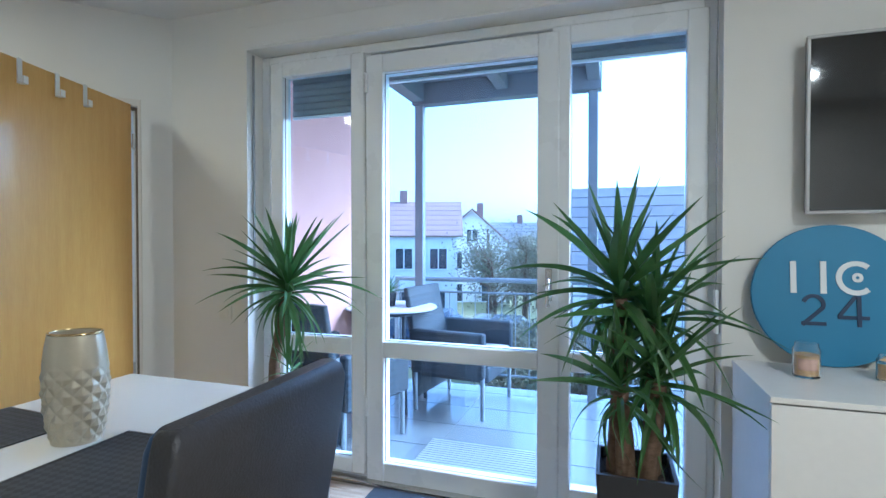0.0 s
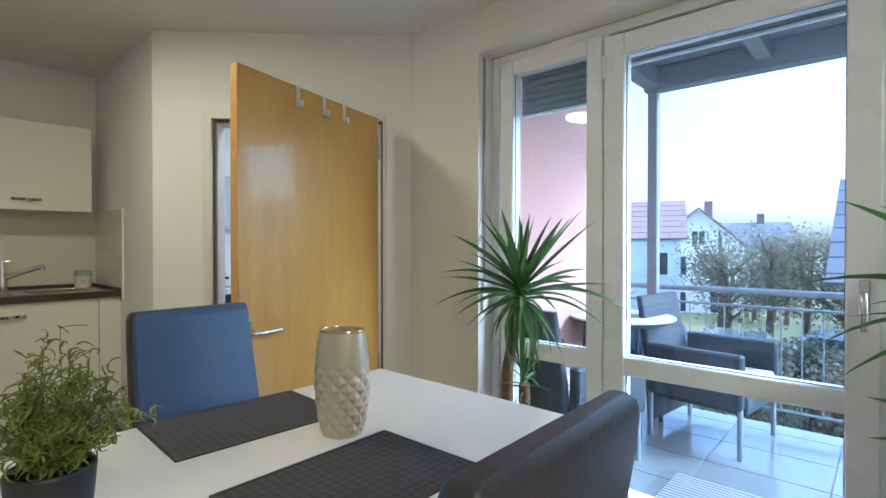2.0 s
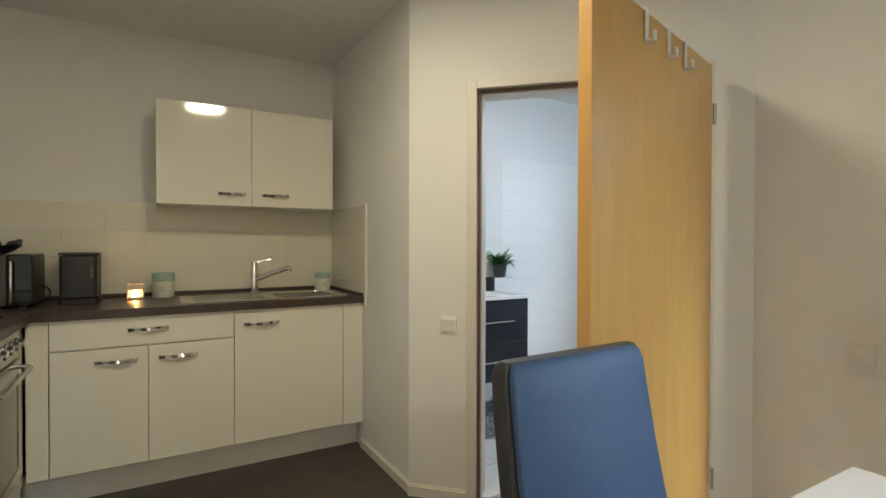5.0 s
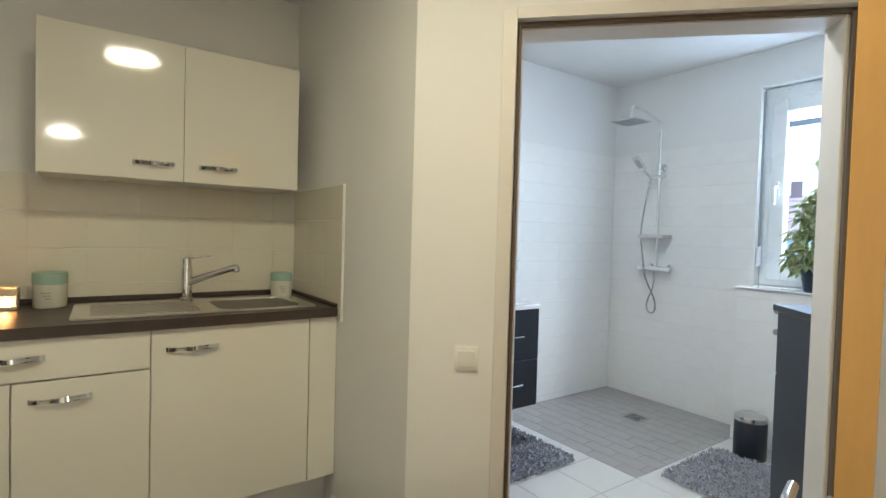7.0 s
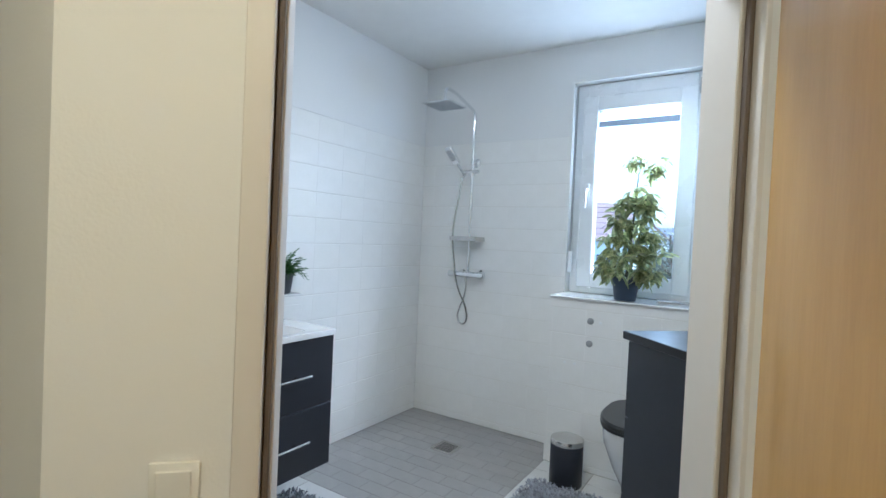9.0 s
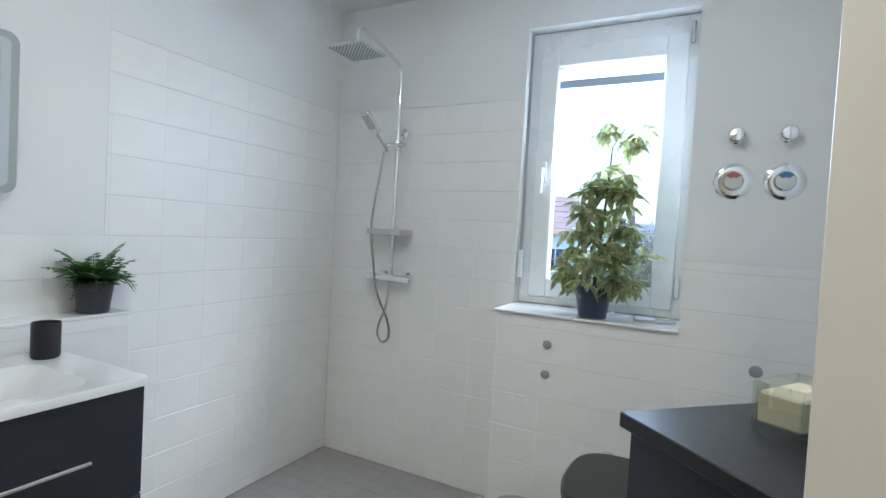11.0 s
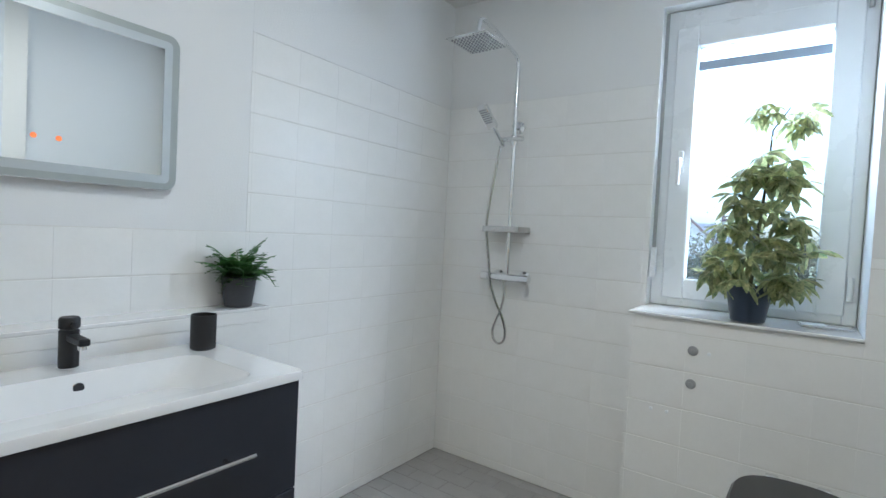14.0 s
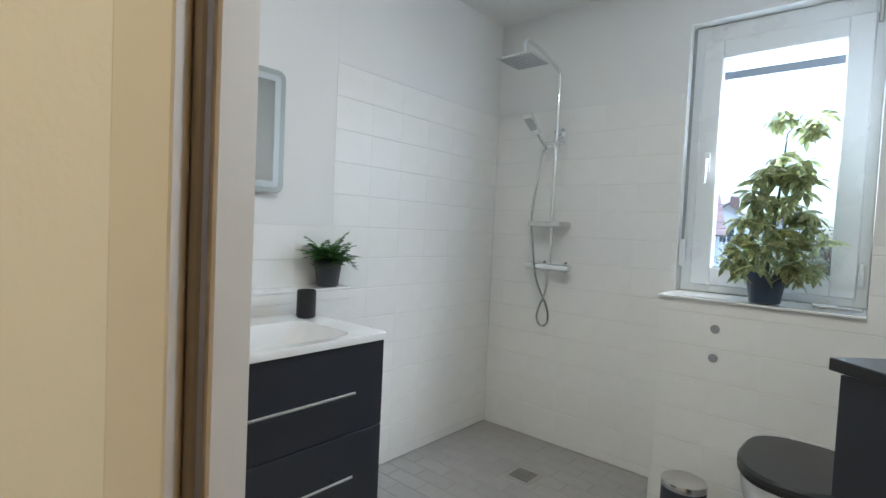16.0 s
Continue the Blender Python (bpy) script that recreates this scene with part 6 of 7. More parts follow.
rnd = random.Random(8)
UMB = [mesh_of("leaf", umbrella(rnd), SCHEFF, True) for k in range(5)]
bm = bmesh.new()
tube(bm, [(0, 0, 0.11), (0.012, 0.0, 0.30), (0.03, 0.0, 0.52), (0.04, 0.0, 0.72), (0.09, 0.0, 0.80)], [0.008, 0.007, 0.005, 0.003, 0.002], seg=7)
part("stem", bm, STEM, sp, smooth=True)
for k in range(92):
    f = rnd.random() ** 1.5
    h = 0.14 + 0.50 * f
    reach = 0.165 * (1 - f) ** 0.5 * rnd.uniform(0.3, 1.0) + 0.035
    a = rnd.uniform(0, 6.28)
    x, y = 0.03 * h / 0.6 + reach * math.cos(a), 0.62 * reach * math.sin(a)
    y = min(y, 0.165)
    m = Matrix.Translation((x, y, h + rnd.uniform(-0.02, 0.03))) @ Matrix.Rotation(rnd.uniform(0, 6.28), 4, "Z") @ Matrix.Rotation(rnd.uniform(-0.7, 0.7), 4, "X") @ Matrix.Rotation(rnd.uniform(-0.7, 0.7), 4, "Y") @ Matrix.Scale(rnd.uniform(0.75, 1.15), 4)
    placed("leaf", UMB[k % 5], sp, m)
for k in range(16):
    a = rnd.uniform(0, 6.28)
    r_ = rnd.uniform(0.0, 0.05)
    cx_ = 0.02 if k < 8 else 0.125
    m = Matrix.Translation((cx_ + r_ * math.cos(a), r_ * math.sin(a), rnd.uniform(0.76, 0.85) - (0.05 if k >= 8 else 0.0))) @ Matrix.Rotation(a, 4, "Z") @ Matrix.Rotation(rnd.uniform(-0.8, 0.8), 4, "X") @ Matrix.Scale(rnd.uniform(0.6, 0.95), 4)
    placed("leaf", UMB[k % 5], sp, m)
bxs = thing("flat_box", pose(-2.185, 4.40, 1.0035, 0, 0, 12), "flat silver box on the window sill", "box")
quick("box", STEEL, bxs, (-0.08, 0.08, -0.035, 0.035, 0.0, 0.012), bevel=0.002)
quick("cover", PVC, bxs, (-0.078, 0.0, -0.033, 0.033, 0.0122, 0.0145), bevel=0.001)

# ---------------------------------------------------------------- balcony
GRASS = material("winter_lawn", (0.12, 0.14, 0.055), 0.95, grain=1.0, scale=0.6, second=(0.19, 0.17, 0.08), bump=0.6, bump_scale=20)
ASPHALT = material("asphalt", (0.10, 0.10, 0.10), 0.9, grain=0.8, scale=2, second=(0.075, 0.075, 0.078), bump=0.3, bump_scale=80)
TIMBER = material("weathered_timber", (0.22, 0.24, 0.27), 0.7, grain=0.9, scale=5, stretch=(6, 1, 6), second=(0.16, 0.175, 0.20), bump=0.3)
RAIL = material("galvanised_rail", (0.36, 0.39, 0.42), 0.4, metal=0.7, grain=0.5, scale=12)
RATTAN = woven("dark_rattan", (0.050, 0.062, 0.080), (0.036, 0.044, 0.056), 46)
CUSHION = material("pale_cushion", (0.55, 0.56, 0.58), 0.9, grain=0.4, scale=10, bump=0.2)
HOUSE_WHITE = material("white_render", (0.80, 0.79, 0.77), 0.9, grain=0.4, scale=0.8, second=(0.75, 0.74, 0.71), bump=0.2)
ROOF_RED = material("red_roof_tiles", (0.30, 0.19, 0.165), 0.8, grain=0.9, scale=1.5, second=(0.25, 0.16, 0.145), island=0.2)
ROOF_GREY = material("grey_roof_tiles", (0.20, 0.19, 0.20), 0.7, grain=0.8, scale=1.5, second=(0.15, 0.145, 0.155), island=0.2)
WINDOW_DARK = material("dark_window", (0.05, 0.06, 0.075), 0.1, grain=0.3, scale=2)
# leaf colour paled, with the haze over the gardens mixed into it
FOLIAGE = material("hazy_foliage", (0.19, 0.19, 0.13), 0.8, grain=1.0, scale=1.2, second=(0.26, 0.235, 0.16), island=0.35)

leafy(FOLIAGE, 0.55)
gr = bmesh.new()
v = [gr.verts.new(p) for p in ((-450, -450, -3.2), (450, -450, -3.2), (450, 550, -3.2), (-450, 550, -3.2))]
gr.faces.new(v)
solid("ground", gr, GRASS, "winter lawn and gardens below the balcony", "ground", kind="structure")
rd = bmesh.new()
box(rd, -40, 30, 17.0, 23.5, -3.4, -3.19)
solid("road", rd, ASPHALT, "grey asphalt parking road", "road", kind="structure")

slab = bmesh.new()
box(slab, -1.239, 3.6, 3.125, 4.92, -0.26, -0.045)
balcony = solid("balcony_floor", slab, DARK_GROUT, "balcony floor of smooth pale pavers, wet and shining", "balcony", kind="structure")
block = bmesh.new()
box(block, -4.9, 4.2, -1.4, 3.10, -3.3, -0.121)
box(block, -4.32, -1.24, 3.10, 4.75, -3.3, -0.121)
solid("wall_lower_storey", block, PINK, "pink rendered storey below the flat", "wall", kind="structure")
roof_ = bmesh.new()
box(roof_, -4.5, 3.9, -1.0, 3.12, 2.721, 2.95)
box(roof_, -4.5, -1.2, 3.12, 4.80, 2.721, 2.95)
solid("roof_slab", roof_, HOUSE_WHITE, "concrete slab above the flat", "roof", kind="structure")

rf = thing("balcony_roof", pose(0, 0, 0), "weathered timber balcony roof on posts", "balcony roof")
for k in range(12):
    y = 3.13 + k * 0.152
    quick("board", TIMBER, rf, (-0.985, 0.64, y, y + 0.146, 2.66, 2.685))
quick("front_beam", TIMBER, rf, (-0.985, 0.64, 4.74, 4.86, 2.475, 2.659), bevel=0.004)
quick("side_beam", TIMBER, rf, (-0.985, -0.865, 3.12, 4.738, 2.50, 2.659), bevel=0.004)
for x_ in (-0.16, 0.58):
    quick("joist", TIMBER, rf, (x_ - 0.05, x_ + 0.05, 3.12, 4.738, 2.54, 2.659), bevel=0.004)
for x_ in (-0.925, 0.575):
    quick("post", TIMBER, rf, (x_ - 0.038, x_ + 0.038, 4.762, 4.838, -0.044, 2.474), bevel=0.005)

rl = thing("balcony_railing", pose(0, 0, 0), "galvanised steel balcony railing with thin bars", "railing")
bm = bmesh.new()
tube(bm, [(-1.20, 4.88, 0.912), (3.6, 4.88, 0.912)], 0.022, seg=12)
part("top_rail", bm, RAIL, rl, smooth=True)
for z in (0.80, 0.08):
    bm = bmesh.new()
    tube(bm, [(-1.20, 4.88, z), (3.6, 4.88, z)], 0.010, seg=8)
    part("rail", bm, RAIL, rl, smooth=True)
bm = bmesh.new()
tube(bm, [(0, 0, 0.08), (0, 0, 0.80)], 0.0055, seg=6)
bar = mesh_of("bar", bm, RAIL, True)
for k in range(40):
    placed("bar", bar, rl, pose(-1.15 + k * 0.12, 4.88, 0))
for x_ in (-1.19, 1.3, 2.6):
    quick("upright", RAIL, rl, (x_ - 0.02, x_ + 0.02, 4.865, 4.895, -0.10, 0.892), bevel=0.003)

bt = thing("balcony_table", pose(-0.95, 4.22, -0.040), "round balcony table with a pale glass top", "table")
bm = bmesh.new()
lathe(bm, [(0.36, 0.764), (0.365, 0.768), (0.365, 0.776), (0.36, 0.780)], seg=48)
part("tabletop", bm, CUSHION, bt, "pale round tabletop", smooth=True)
bm = bmesh.new()
lathe(bm, [(0.315, 0.735), (0.325, 0.738), (0.325, 0.763), (0.315, 0.7635)], seg=40)
part("apron", bm, RATTAN, bt, smooth=True)
for k in range(4):
    a = radians(45 + 90 * k)
    bm = bmesh.new()
    tube(bm, [(0.30 * math.cos(a), 0.30 * math.sin(a), 0.0), (0.26 * math.cos(a), 0.26 * math.sin(a), 0.736)], 0.016)
    part("leg", bm, RATTAN, bt, smooth=True)
bp_ = thing("balcony_plant", pose(-0.97, 4.22, 0.7405), "small green plant in a grey pot on the balcony table", "potted plant")
round_pot(bp_, 0.05, 0.062, 0.11)
for k in range(26):
    m = Matrix.Translation((0, 0, 0.10)) @ Matrix.Rotation(radians(k * 137.5), 4, "Z") @ Matrix.Rotation(radians(-(80 - 2.6 * k)), 4, "Y") @ Matrix.Scale(0.42, 4)
    placed("leaf", YUCCA[1 + k % 2], bp_, m)


def armchair(m, label):
    t = thing("rattan_armchair", m, label, "armchair", "rattan balcony armchairs")
    quick("seat_box", RATTAN, t, (-0.28, 0.28, -0.28, 0.28, 0.26, 0.38), bevel=0.012)
    bm = bmesh.new()
    loft(bm, [[(x, y, 0.10) for x, y in rounded(-0.29, 0.29, -0.34, -0.285, 0.02, 3)], [(x, y - 0.03, 0.55) for x, y in rounded(-0.29, 0.29, -0.34, -0.285, 0.02, 3)], [(x, y - 0.09, 0.93) for x, y in rounded(-0.28, 0.28, -0.34, -0.295, 0.02, 3)]])
    part("backrest", bm, RATTAN, t, smooth=True)
    for s in (-1, 1):
        quick("armrest", RATTAN, t, (s * 0.32 - 0.035, s * 0.32 + 0.035, -0.32, 0.27, 0.30, 0.63), bevel=0.012)
    for lx in (-0.31, 0.31):
        for ly in (-0.30, 0.25):
            bm = bmesh.new()
            tube(bm, [(lx, ly, 0.0), (lx, ly, 0.31)], 0.016)
            leg = part("leg", bm, RAIL, t, smooth=True)
    bm = bmesh.new()
    box(bm, -0.27, 0.27, -0.26, 0.27, 0.381, 0.445, bevel=0.02, seg=3)
    part("cushion", bm, CUSHION, t, "pale seat cushion", smooth=True)


armchair(pose(-0.98, 3.50, -0.040, 0, 0, -15), "dark rattan armchair with a pale cushion at the balcony table")
armchair(pose(-0.37, 4.40, -0.040, 0, 0, -97), "dark rattan armchair with a pale cushion beside the railing")
dm = thing("balcony_mat", pose(0.02, 3.42, -0.0395), "ribbed grey scraper mat outside the balcony door", "doormat")
for k in range(14):
    quick("rib", SLAT, dm, (-0.40, 0.40, -0.21 + k * 0.03, -0.19 + k * 0.03, 0.0, 0.012))

# ---------------------------------------------------------------- beyond the balcony
def house(x, y, z, w, d, eaves, ridge, rz, roof_mat, windows, label, gable=False, name="house"):
    """Local x along the front, front at y = 0 facing -y; ridge along x, or along y for a gable front."""
    t = thing(name, pose(x, y, z, 0, 0, rz), label, "house", "white houses across the gardens")
    bm = bmesh.new()
    if gable:
        prof = [(-w / 2, 0), (w / 2, 0), (w / 2, eaves), (0, ridge), (-w / 2, eaves)]
        a = [bm.verts.new((px, 0, pz)) for px, pz in prof]
        b = [bm.verts.new((px, d, pz)) for px, pz in prof]
    else:
        prof = [(0, 0), (d, 0), (d, eaves), (d / 2, ridge), (0, eaves)]
        a = [bm.verts.new((-w / 2, py, pz)) for py, pz in prof]
        b = [bm.verts.new((w / 2, py, pz)) for py, pz in prof]
    bm.faces.new(a)
    bm.faces.new(b[::-1])
    for i in range(5):
        j = (i + 1) % 5
        bm.faces.new((a[i], b[i], b[j], a[j]))
    part("wall", bm, HOUSE_WHITE, t)
    span = w if gable else d
    run = math.hypot(span / 2, ridge - eaves) + 0.45
    tilt = math.atan2(ridge - eaves, span / 2)
    length = (d if gable else w) + 0.7
    for s in (-1, 1):
        bm = bmesh.new()
        rows_ = int(run / 0.34)
        for k in range(rows_):
            box(bm, -length / 2, length / 2, k * 0.34, k * 0.34 + 0.37, 0.0 - 0.05, 0.03, m=Matrix.Translation((0, 0, 0.02 * (k % 2))))
        if gable:
            m = Matrix.Translation((0, d / 2, ridge + 0.06)) @ Matrix.Rotation(math.pi / 2 * (1 if s < 0 else -1), 4, "Z") @ Matrix.Rotation(-tilt, 4, "X")
        else:
            m = Matrix.Translation((0, d / 2, ridge + 0.06)) @ Matrix.Rotation(0 if s > 0 else math.pi, 4, "Z") @ Matrix.Rotation(-tilt, 4, "X")
        bm.transform(m)
        part("roof", bm, roof_mat, t)
    for wx, wz, ww, wh in windows:
        bm = bmesh.new()
        for f in ((wx - ww / 2, wx - ww / 2 + 0.07, wz, wz + wh), (wx + ww / 2 - 0.07, wx + ww / 2, wz, wz + wh), (wx - ww / 2, wx + ww / 2, wz, wz + 0.07), (wx - ww / 2, wx + ww / 2, wz + wh - 0.07, wz + wh), (wx - 0.03, wx + 0.03, wz, wz + wh)):
            box(bm, f[0], f[1], -0.07, -0.005, f[2], f[3])
        win = part("window", bm, PVC, t)
        quick("pane", WINDOW_DARK, win, (wx - ww / 2, wx + ww / 2, -0.03, -0.004, wz, wz + wh))
    bm = bmesh.new()
    box(bm, 0.8, 1.3, d / 2 - 0.25, d / 2 + 0.25, ridge - 0.8, ridge + 0.8)
    part("chimney", bm, ROOF_RED, t)
    return t


house(-12.0, 27.0, -4.1, 9, 8, 5.7, 7.9, 18, ROOF_RED, [(-3, 1.2, 1.1, 1.3), (-1, 1.2, 1.1, 1.3), (1.5, 1.2, 1.1, 1.3), (3.3, 1.2, 1.1, 1.3), (-3, 3.7, 1.1, 1.3), (-0.8, 3.7, 1.1, 1.3), (1.4, 3.7, 1.1, 1.3), (3.4, 3.7, 1.1, 1.3)],
      "white two-storey house with a red tiled roof")
house(-8.9, 36.0, -4.4, 5.2, 9, 5.6, 8.0, 20, ROOF_RED, [(-1.2, 1.2, 1.1, 1.4), (1.2, 1.2, 1.1, 1.4), (-1.2, 3.6, 1.1, 1.3), (1.2, 3.6, 1.1, 1.3), (0, 5.6, 0.9, 1.0)],
      "white house with a gable front and a red roof", gable=True)
house(-7.4, 44.0, -4.6, 5.6, 9, 5.4, 7.6, 15, ROOF_GREY, [(-1.5, 1.2, 1.1, 1.4), (1.2, 1.2, 1.1, 1.4), (-1.5, 3.6, 1.1, 1.3), (1.2, 3.6, 1.1, 1.3)], "white house with a grey tiled roof")
house(5.2, 15.5, -3.2, 11.0, 8, 3.7, 6.3, 0, ROOF_GREY, [(-3.5, 1.0, 1.2, 1.4), (-1.2, 1.0, 1.2, 1.4), (1.5, 1.0, 1.2, 1.4), (-3.5, 2.75, 1.1, 0.9), (1.5, 2.75, 1.1, 0.9)], "white building with a wide grey tiled roof")


def tree(x, y, h, spread, seed, label, dense=900):
    t = thing("tree", pose(x, y, -3.2), label, "tree", "garden trees")
    r = random.Random(seed)
    bm = bmesh.new()
    top = Vector((r.uniform(-0.3, 0.3), 0, h * 0.8))
    tube(bm, [(0, 0, 0), (0.05, 0, h * 0.3), tuple(top)], [h * 0.030, h * 0.022, h * 0.006], seg=7)
    tips = []
    for k in range(14):
        f = r.uniform(0.25, 0.9)
        a = r.uniform(0, 6.28)
        s = top * f
        e = s + Vector((math.cos(a), math.sin(a), r.uniform(0.4, 1.1))) * spread * r.uniform(0.5, 0.9) * (1.15 - f * 0.6)
        mid = (s + e) / 2 + Vector((0, 0, -0.1))
        tube(bm, [s, mid, e], [h * 0.012, h * 0.008, h * 0.003], seg=5)
        tips += [mid, e, (mid + e) / 2]
    part("trunk", bm, BARK, t)
    verts, faces = [], []
    for k in range(dense * 3):
        c = tips[k % len(tips)] + Vector((r.gauss(0, 1), r.gauss(0, 1), r.gauss(0, 0.8))) * spread * 0.22
        a, b = Vector((r.uniform(-1, 1), r.uniform(-1, 1), r.uniform(-1, 1))).normalized(), Vector((r.uniform(-1, 1), r.uniform(-1, 1), r.uniform(-1, 1))).normalized()
        s = r.uniform(0.03, 0.07)
        i = len(verts)
        verts += [tuple(c + a * s), tuple(c + b * s), tuple(c - a * s), tuple(c - b * s)]
        faces.append((i, i + 1, i + 2, i + 3))
    me = bpy.data.meshes.new("crown")
    me.from_pydata(verts, [], faces)
    me.materials.append(FOLIAGE)
    ob = new("crown", me)
    ob.parent = t
    tagged(ob, "thin hazy crown of small leaves", kind="stuff")


rnd = random.Random(77)
for k in range(22):
    d = rnd.uniform(24, 46)
    a = radians(rnd.uniform(-6, 13.5))
    tree(0.7 - d * math.sin(a), 0.6 + d * math.cos(a), rnd.uniform(4.6, 6.6), rnd.uniform(1.6, 2.4), k, "garden tree with a thin olive-green crown")
for k in range(12):
    a = radians(rnd.uniform(8, 60))
    d = rnd.uniform(50, 60)
    tree(-2.5 - d * math.sin(a), 4 + d * math.cos(a), rnd.uniform(5, 7), rnd.uniform(1.8, 2.6), 100 + k, "garden tree with a thin olive-green crown")
for k in range(9):
    d = rnd.uniform(11, 15)
    a = radians(rnd.uniform(-2, 12))
    tree(0.7 - d * math.sin(a), 0.6 + d * math.cos(a), rnd.uniform(1.9, 2.8), rnd.uniform(0.8, 1.2), 200 + k, "low garden shrub with yellowish leaves", 700)


def car(x, y, rz, colour, label):
    t = thing("car", pose(x, y, -3.19, 0, 0, rz), label, "car", "parked cars")
    paint = material("car_paint", colour, 0.25, grain=0.2, scale=2, coat=0.8)
    bm = bmesh.new()
    prof = [(-2.1, 0.35), (2.1, 0.35), (2.15, 0.75), (1.25, 0.92), (0.65, 1.42), (-1.05, 1.46), (-1.85, 1.0), (-2.12, 0.9)]
    loft(bm, [[(px, -0.86, pz) for px, pz in prof], [(px * 1.0, -0.80 + 0.02, pz) for px, pz in prof], [(px, 0.78, pz) for px, pz in prof], [(px, 0.86, pz) for px, pz in prof]])
    body = part("body", bm, paint, t, smooth=True)
    for s in (-1, 1):
        bm = bmesh.new()
        q = [bm.verts.new((px, s * 0.868, pz)) for px, pz in ((-1.55, 0.98), (1.05, 0.96), (0.58, 1.36), (-1.0, 1.39))]
        bm.faces.new(q)
        part("side_window", bm, WINDOW_DARK, t)
        for wx in (-1.3, 1.32):
            bm = bmesh.new()
            lathe(bm, [(0.31, -0.1), (0.32, -0.08), (0.32, 0.08), (0.31, 0.1)], m=pose(wx, s * 0.80, 0.32, 90, 0, 0), seg=20)
            part("wheel", bm, BLACK, t, smooth=True)


car(-3.2, 20.0, 8, (0.35, 0.37, 0.40), "silver-grey car parked beside the road")
car(-6.6, 21.2, 4, (0.05, 0.07, 0.12), "dark blue car parked beside the road")
car(-0.4, 21.8, -6, (0.62, 0.62, 0.62), "white car parked beside the road")

# ---------------------------------------------------------------- tiles and planks, piece by piece
_pieces = {}


def piece(name, w, h, d, material, bevel=0.0012, side=0.0):
    """Mesh data of one tile, w by h, standing d proud, shared by all of its size."""
    key = (name, round(w, 3), round(h, 3), material.name)
    if key not in _pieces:
        bm = bmesh.new()
        e = bevel
        lo = [bm.verts.new(p) for p in ((0, 0, 0), (w, 0, 0), (w, h, 0), (0, h, 0))]
        mid = [bm.verts.new(p) for p in ((0, 0, d - e), (w, 0, d - e), (w, h, d - e), (0, h, d - e))]
        f = min(e, side) if side else e
        hi = [bm.verts.new(p) for p in ((f, e, d), (w - f, e, d), (w - f, h - e, d), (f, h - e, d))]
        for a, b in ((lo, mid), (mid, hi)):
            for i in range(4):
                j = (i + 1) % 4
                bm.faces.new((a[i], a[j], b[j], b[i]))
        bm.faces.new(hi)
        _pieces[key] = mesh_of(name, bm, material)
    return _pieces[key]


def tiling(parent, m, u0, u1, v0, v1, tw, th, start_u, start_v, material, name="tile", gap=0.003, bond=0.0, d=0.008, keep=None, gap_u=None):
    """Lays tiles on the plane of m (u, v, outwards) over a rectangle; bond: shift of every other row."""
    gap_u = gap if gap_u is None else gap_u
    row = math.floor((v0 - start_v) / th)
    while start_v + row * th < v1 - 1e-6:
        a, b = max(v0, start_v + row * th), min(v1, start_v + (row + 1) * th)
        su = start_u + (bond if row % 2 else 0.0)
        col = math.floor((u0 - su) / tw)
        while su + col * tw < u1 - 1e-6:
            p, q = max(u0, su + col * tw), min(u1, su + (col + 1) * tw)
            if q - p > 0.012 and b - a > 0.012 and (keep is None or keep((p + q) / 2, (a + b) / 2)):
                me = piece(name, q - p - gap_u, b - a - gap, d, material, side=gap_u / 4 if gap_u < gap else 0.0)
                placed(name, me, parent, m @ Matrix.Translation((p + gap_u / 2, a + gap / 2, 0)))
            col += 1
        row += 1


def plane(ox, oy, oz, u, v):
    u, v = Vector(u), Vector(v)
    n = u.cross(v)
    return Matrix(((u.x, v.x, n.x, ox), (u.y, v.y, n.y, oy), (u.z, v.z, n.z, oz), (0, 0, 0, 1)))


# bathroom walls: u to the right as one looks at the wall
WEST = plane(-3.986, 0, 0, (0, 1, 0), (0, 0, 1))


def backing(name, m, u0, u1, v0, v1, d=0.0058, mat=None):
    bm = bmesh.new()
    box(bm, u0, u1, v0, v1, -0.002, d, m=m)
    return solid(name, bm, mat or GROUT, "pale grout between the wall tiles", "tiling", kind="structure")


tw_ = backing("tiling_bath_west", WEST, 3.207, 4.500, 0, 1.997)
tiling(tw_, WEST, 3.207, 4.492, 0.0, 1.997, 0.204, 0.15, 3.425, 0.047, WALL_TILE, gap=0.0036, gap_u=0.0003)
tl_ = backing("tiling_bath_low", WEST, 1.87, 3.207, 0, 1.247)
tiling(tl_, WEST, 1.87, 3.207, 0.0, 1.247, 0.204, 0.15, 3.425, 0.047, WALL_TILE, gap=0.0036, gap_u=0.0003)
# north faces look along -y, so mirror the frame: u runs towards +x, outwards is -y
NORTH_ = Matrix(((1, 0, 0, 0), (0, 0, -1, 4.502), (0, 1, 0, 0), (0, 0, 0, 1)))
BOX_ = Matrix(((1, 0, 0, 0), (0, 0, -1, 4.267), (0, 1, 0, 0), (0, 0, 0, 1)))
tn_ = backing("tiling_bath_north", NORTH_, -3.977, BX0, 0, 1.997)
tiling(tn_, NORTH_, -3.977, BX0, 0.0, 1.997, 0.204, 0.15, -3.266, 0.047, WALL_TILE, gap=0.0036, gap_u=0.0003)
tb_ = backing("tiling_bath_box", BOX_, BX0, BX1, 0, 0.990)
tiling(tb_, BOX_, BX0, BX1, 0.0, 0.989, 0.204, 0.15, -2.414, 0.035, WALL_TILE, gap=0.0036, gap_u=0.0003)
tr_ = backing("tiling_bath_valves", BOX_, BX1, -1.55, 0, 1.272)
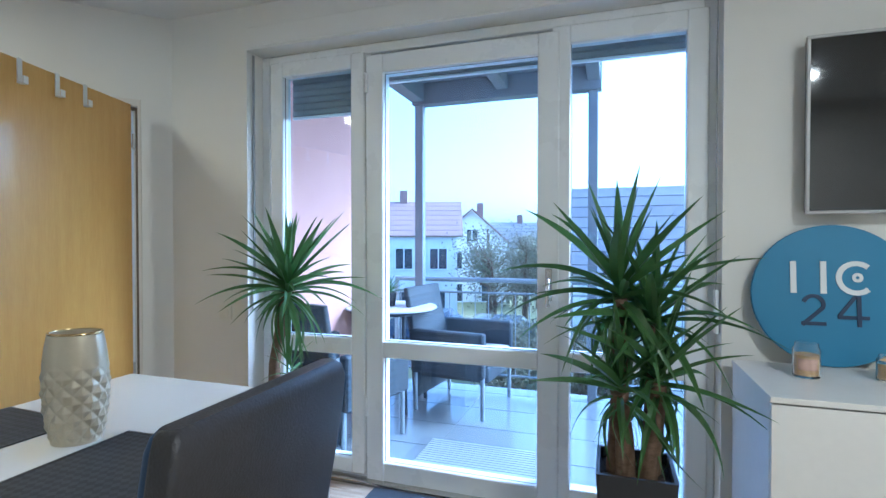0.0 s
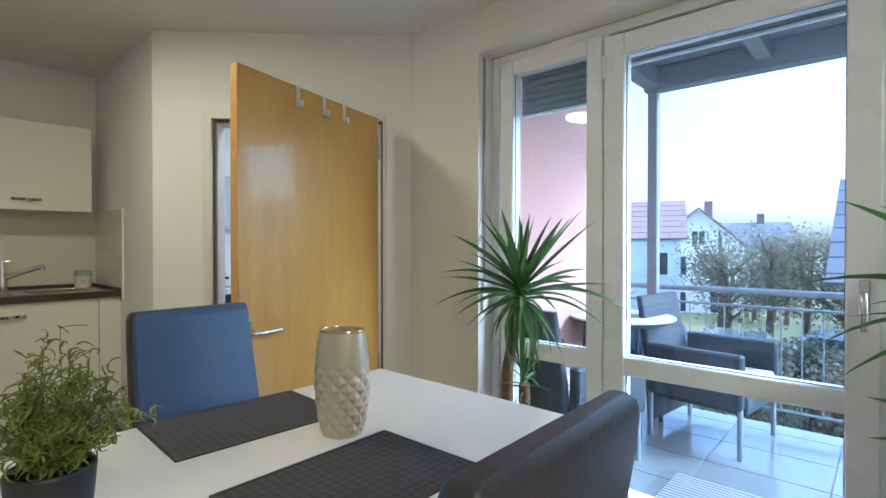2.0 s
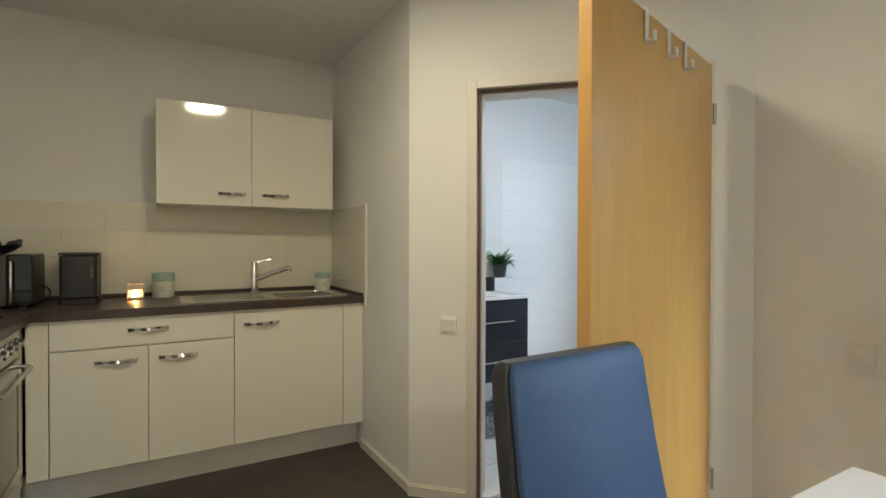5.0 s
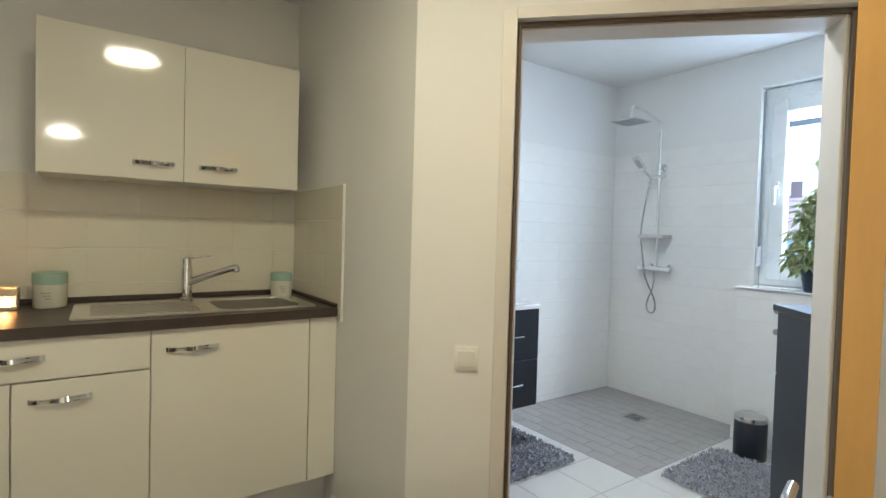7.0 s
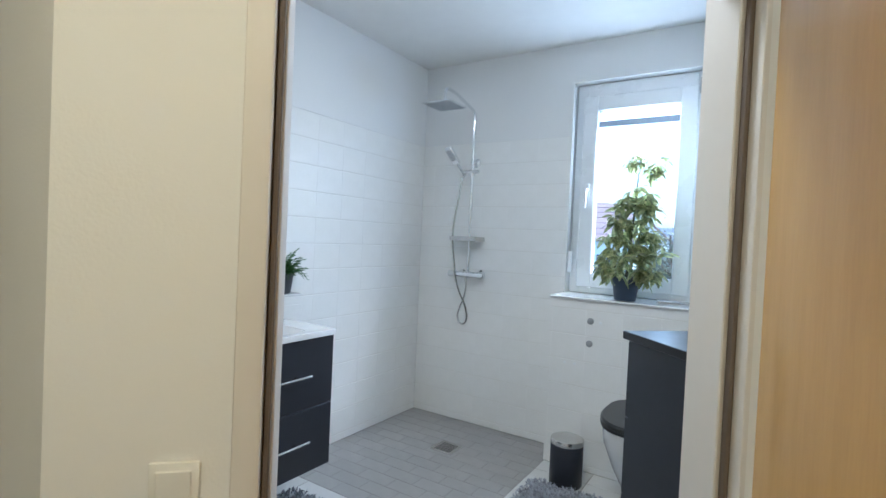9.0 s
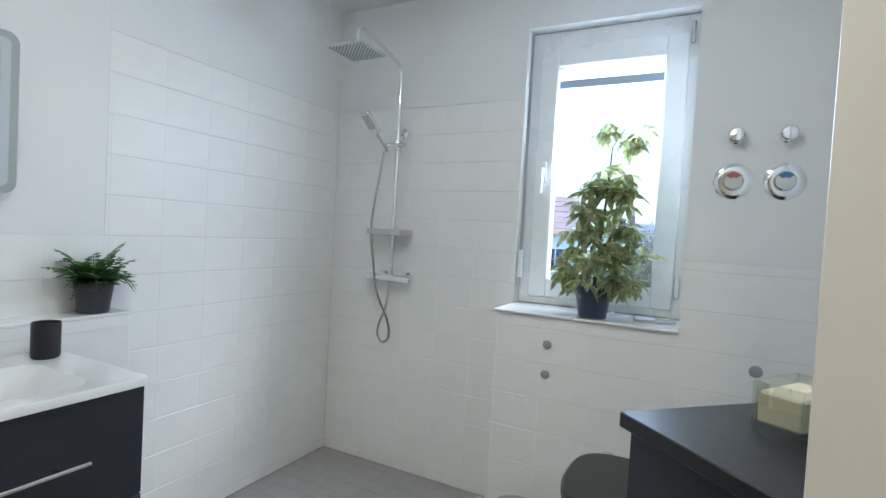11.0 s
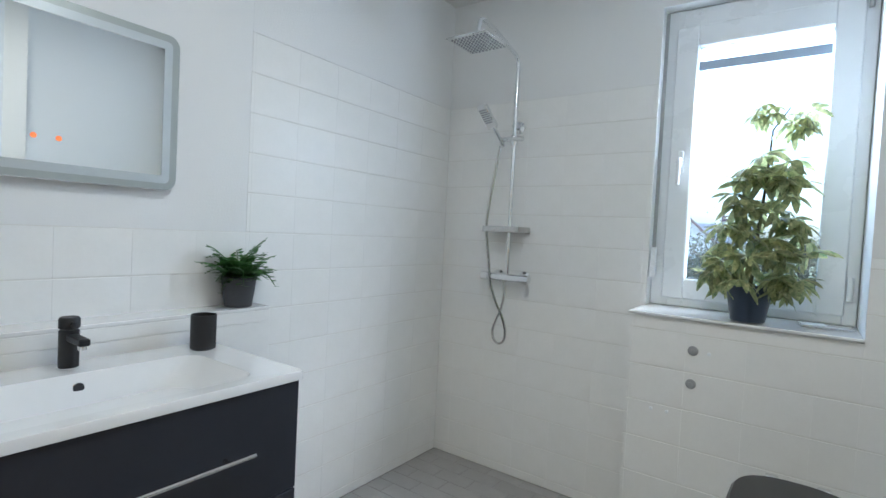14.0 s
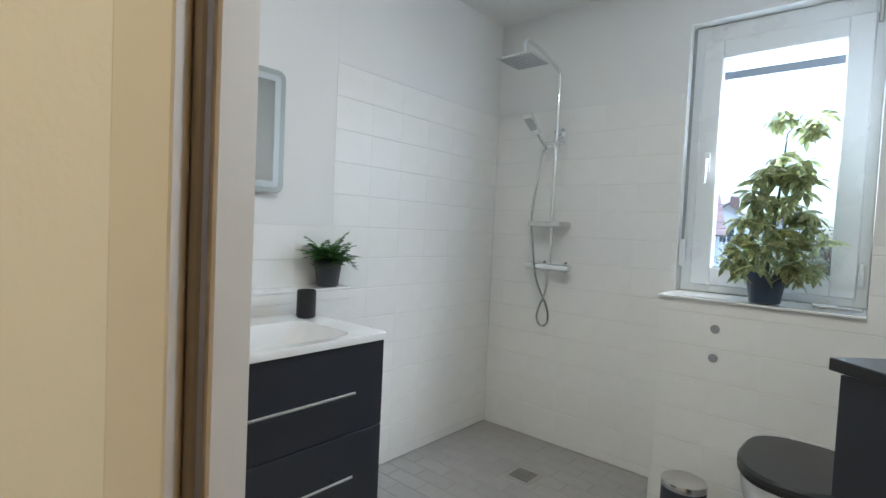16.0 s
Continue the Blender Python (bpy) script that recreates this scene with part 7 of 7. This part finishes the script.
tiling(tr_, BOX_, BX1, -1.55, 0.0, 1.272, 0.204, 0.15, -2.414, 0.035, WALL_TILE, gap=0.0036, gap_u=0.0003)

# bathroom floor
FLAT = Matrix.Translation((0, 0, -0.008))
SHX, SHY = -2.83, 3.22
tiling(floor_bath, FLAT, -3.977, SHX, SHY, 4.494, 0.20, 0.10, -3.977, SHY, MOSAIC, "shower_tile", gap=0.003, bond=0.10)


def white_floor(x, y):
    return y - x > 4.68 and not (x < SHX and y > SHY)


tiling(floor_bath, FLAT, -3.977, -1.55, 1.87, SHY, 0.30, 0.30, SHX, SHY, FLOOR_TILE, "floor_tile", gap=0.004, keep=white_floor)
tiling(floor_bath, FLAT, SHX, -1.55, SHY, 4.259, 0.30, 0.30, SHX, SHY, FLOOR_TILE, "floor_tile", gap=0.004, keep=white_floor)

# kitchen splashback
K_ = plane(-4.02, 0, 0, (0, 1, 0), (0, 0, 1))
kb_ = backing("tiling_kitchen", K_, -0.5, 1.73, 0.93, 1.495)
tiling(kb_, K_, -0.5, 1.722, 0.93, 1.495, 0.205, 0.158, 0.785, 1.021, KITCHEN_TILE, gap_u=0.0007)
KR_ = Matrix(((1, 0, 0, 0), (0, 0, -1, 1.73), (0, 1, 0, 0), (0, 0, 0, 1)))
kr_ = backing("tiling_kitchen_side", KR_, -4.012, -3.352, 0.88, 1.495)
tiling(kr_, KR_, -4.012, -3.352, 0.88, 1.495, 0.205, 0.158, -3.762, 1.021, KITCHEN_TILE, gap_u=0.0007)
bead = bmesh.new()
box(bead, -3.3535, -3.349, 1.718, 1.7295, 0.88, 1.497)
solid("trim_tile_edge", bead, PLASTIC_WHITE, "white plastic tile edging", "trim", kind="structure")

# laminate planks of the living room
tiling(floor_living, Matrix.Translation((0, 0, -0.009)), -1.90, 3.40, -0.5, 2.86, 1.28, 0.193, -1.9, -0.5, LAMINATE, "plank", gap=0.0006, bond=0.64, d=0.009,
       keep=lambda x, y: y - x < 4.5)

# balcony pavers
tiling(balcony, Matrix.Translation((0, 0, -0.048)), -1.239, 3.6, 3.13, 4.92, 0.60, 0.40, -0.92, 3.13, STONE_TILE, "paver", gap=0.006)
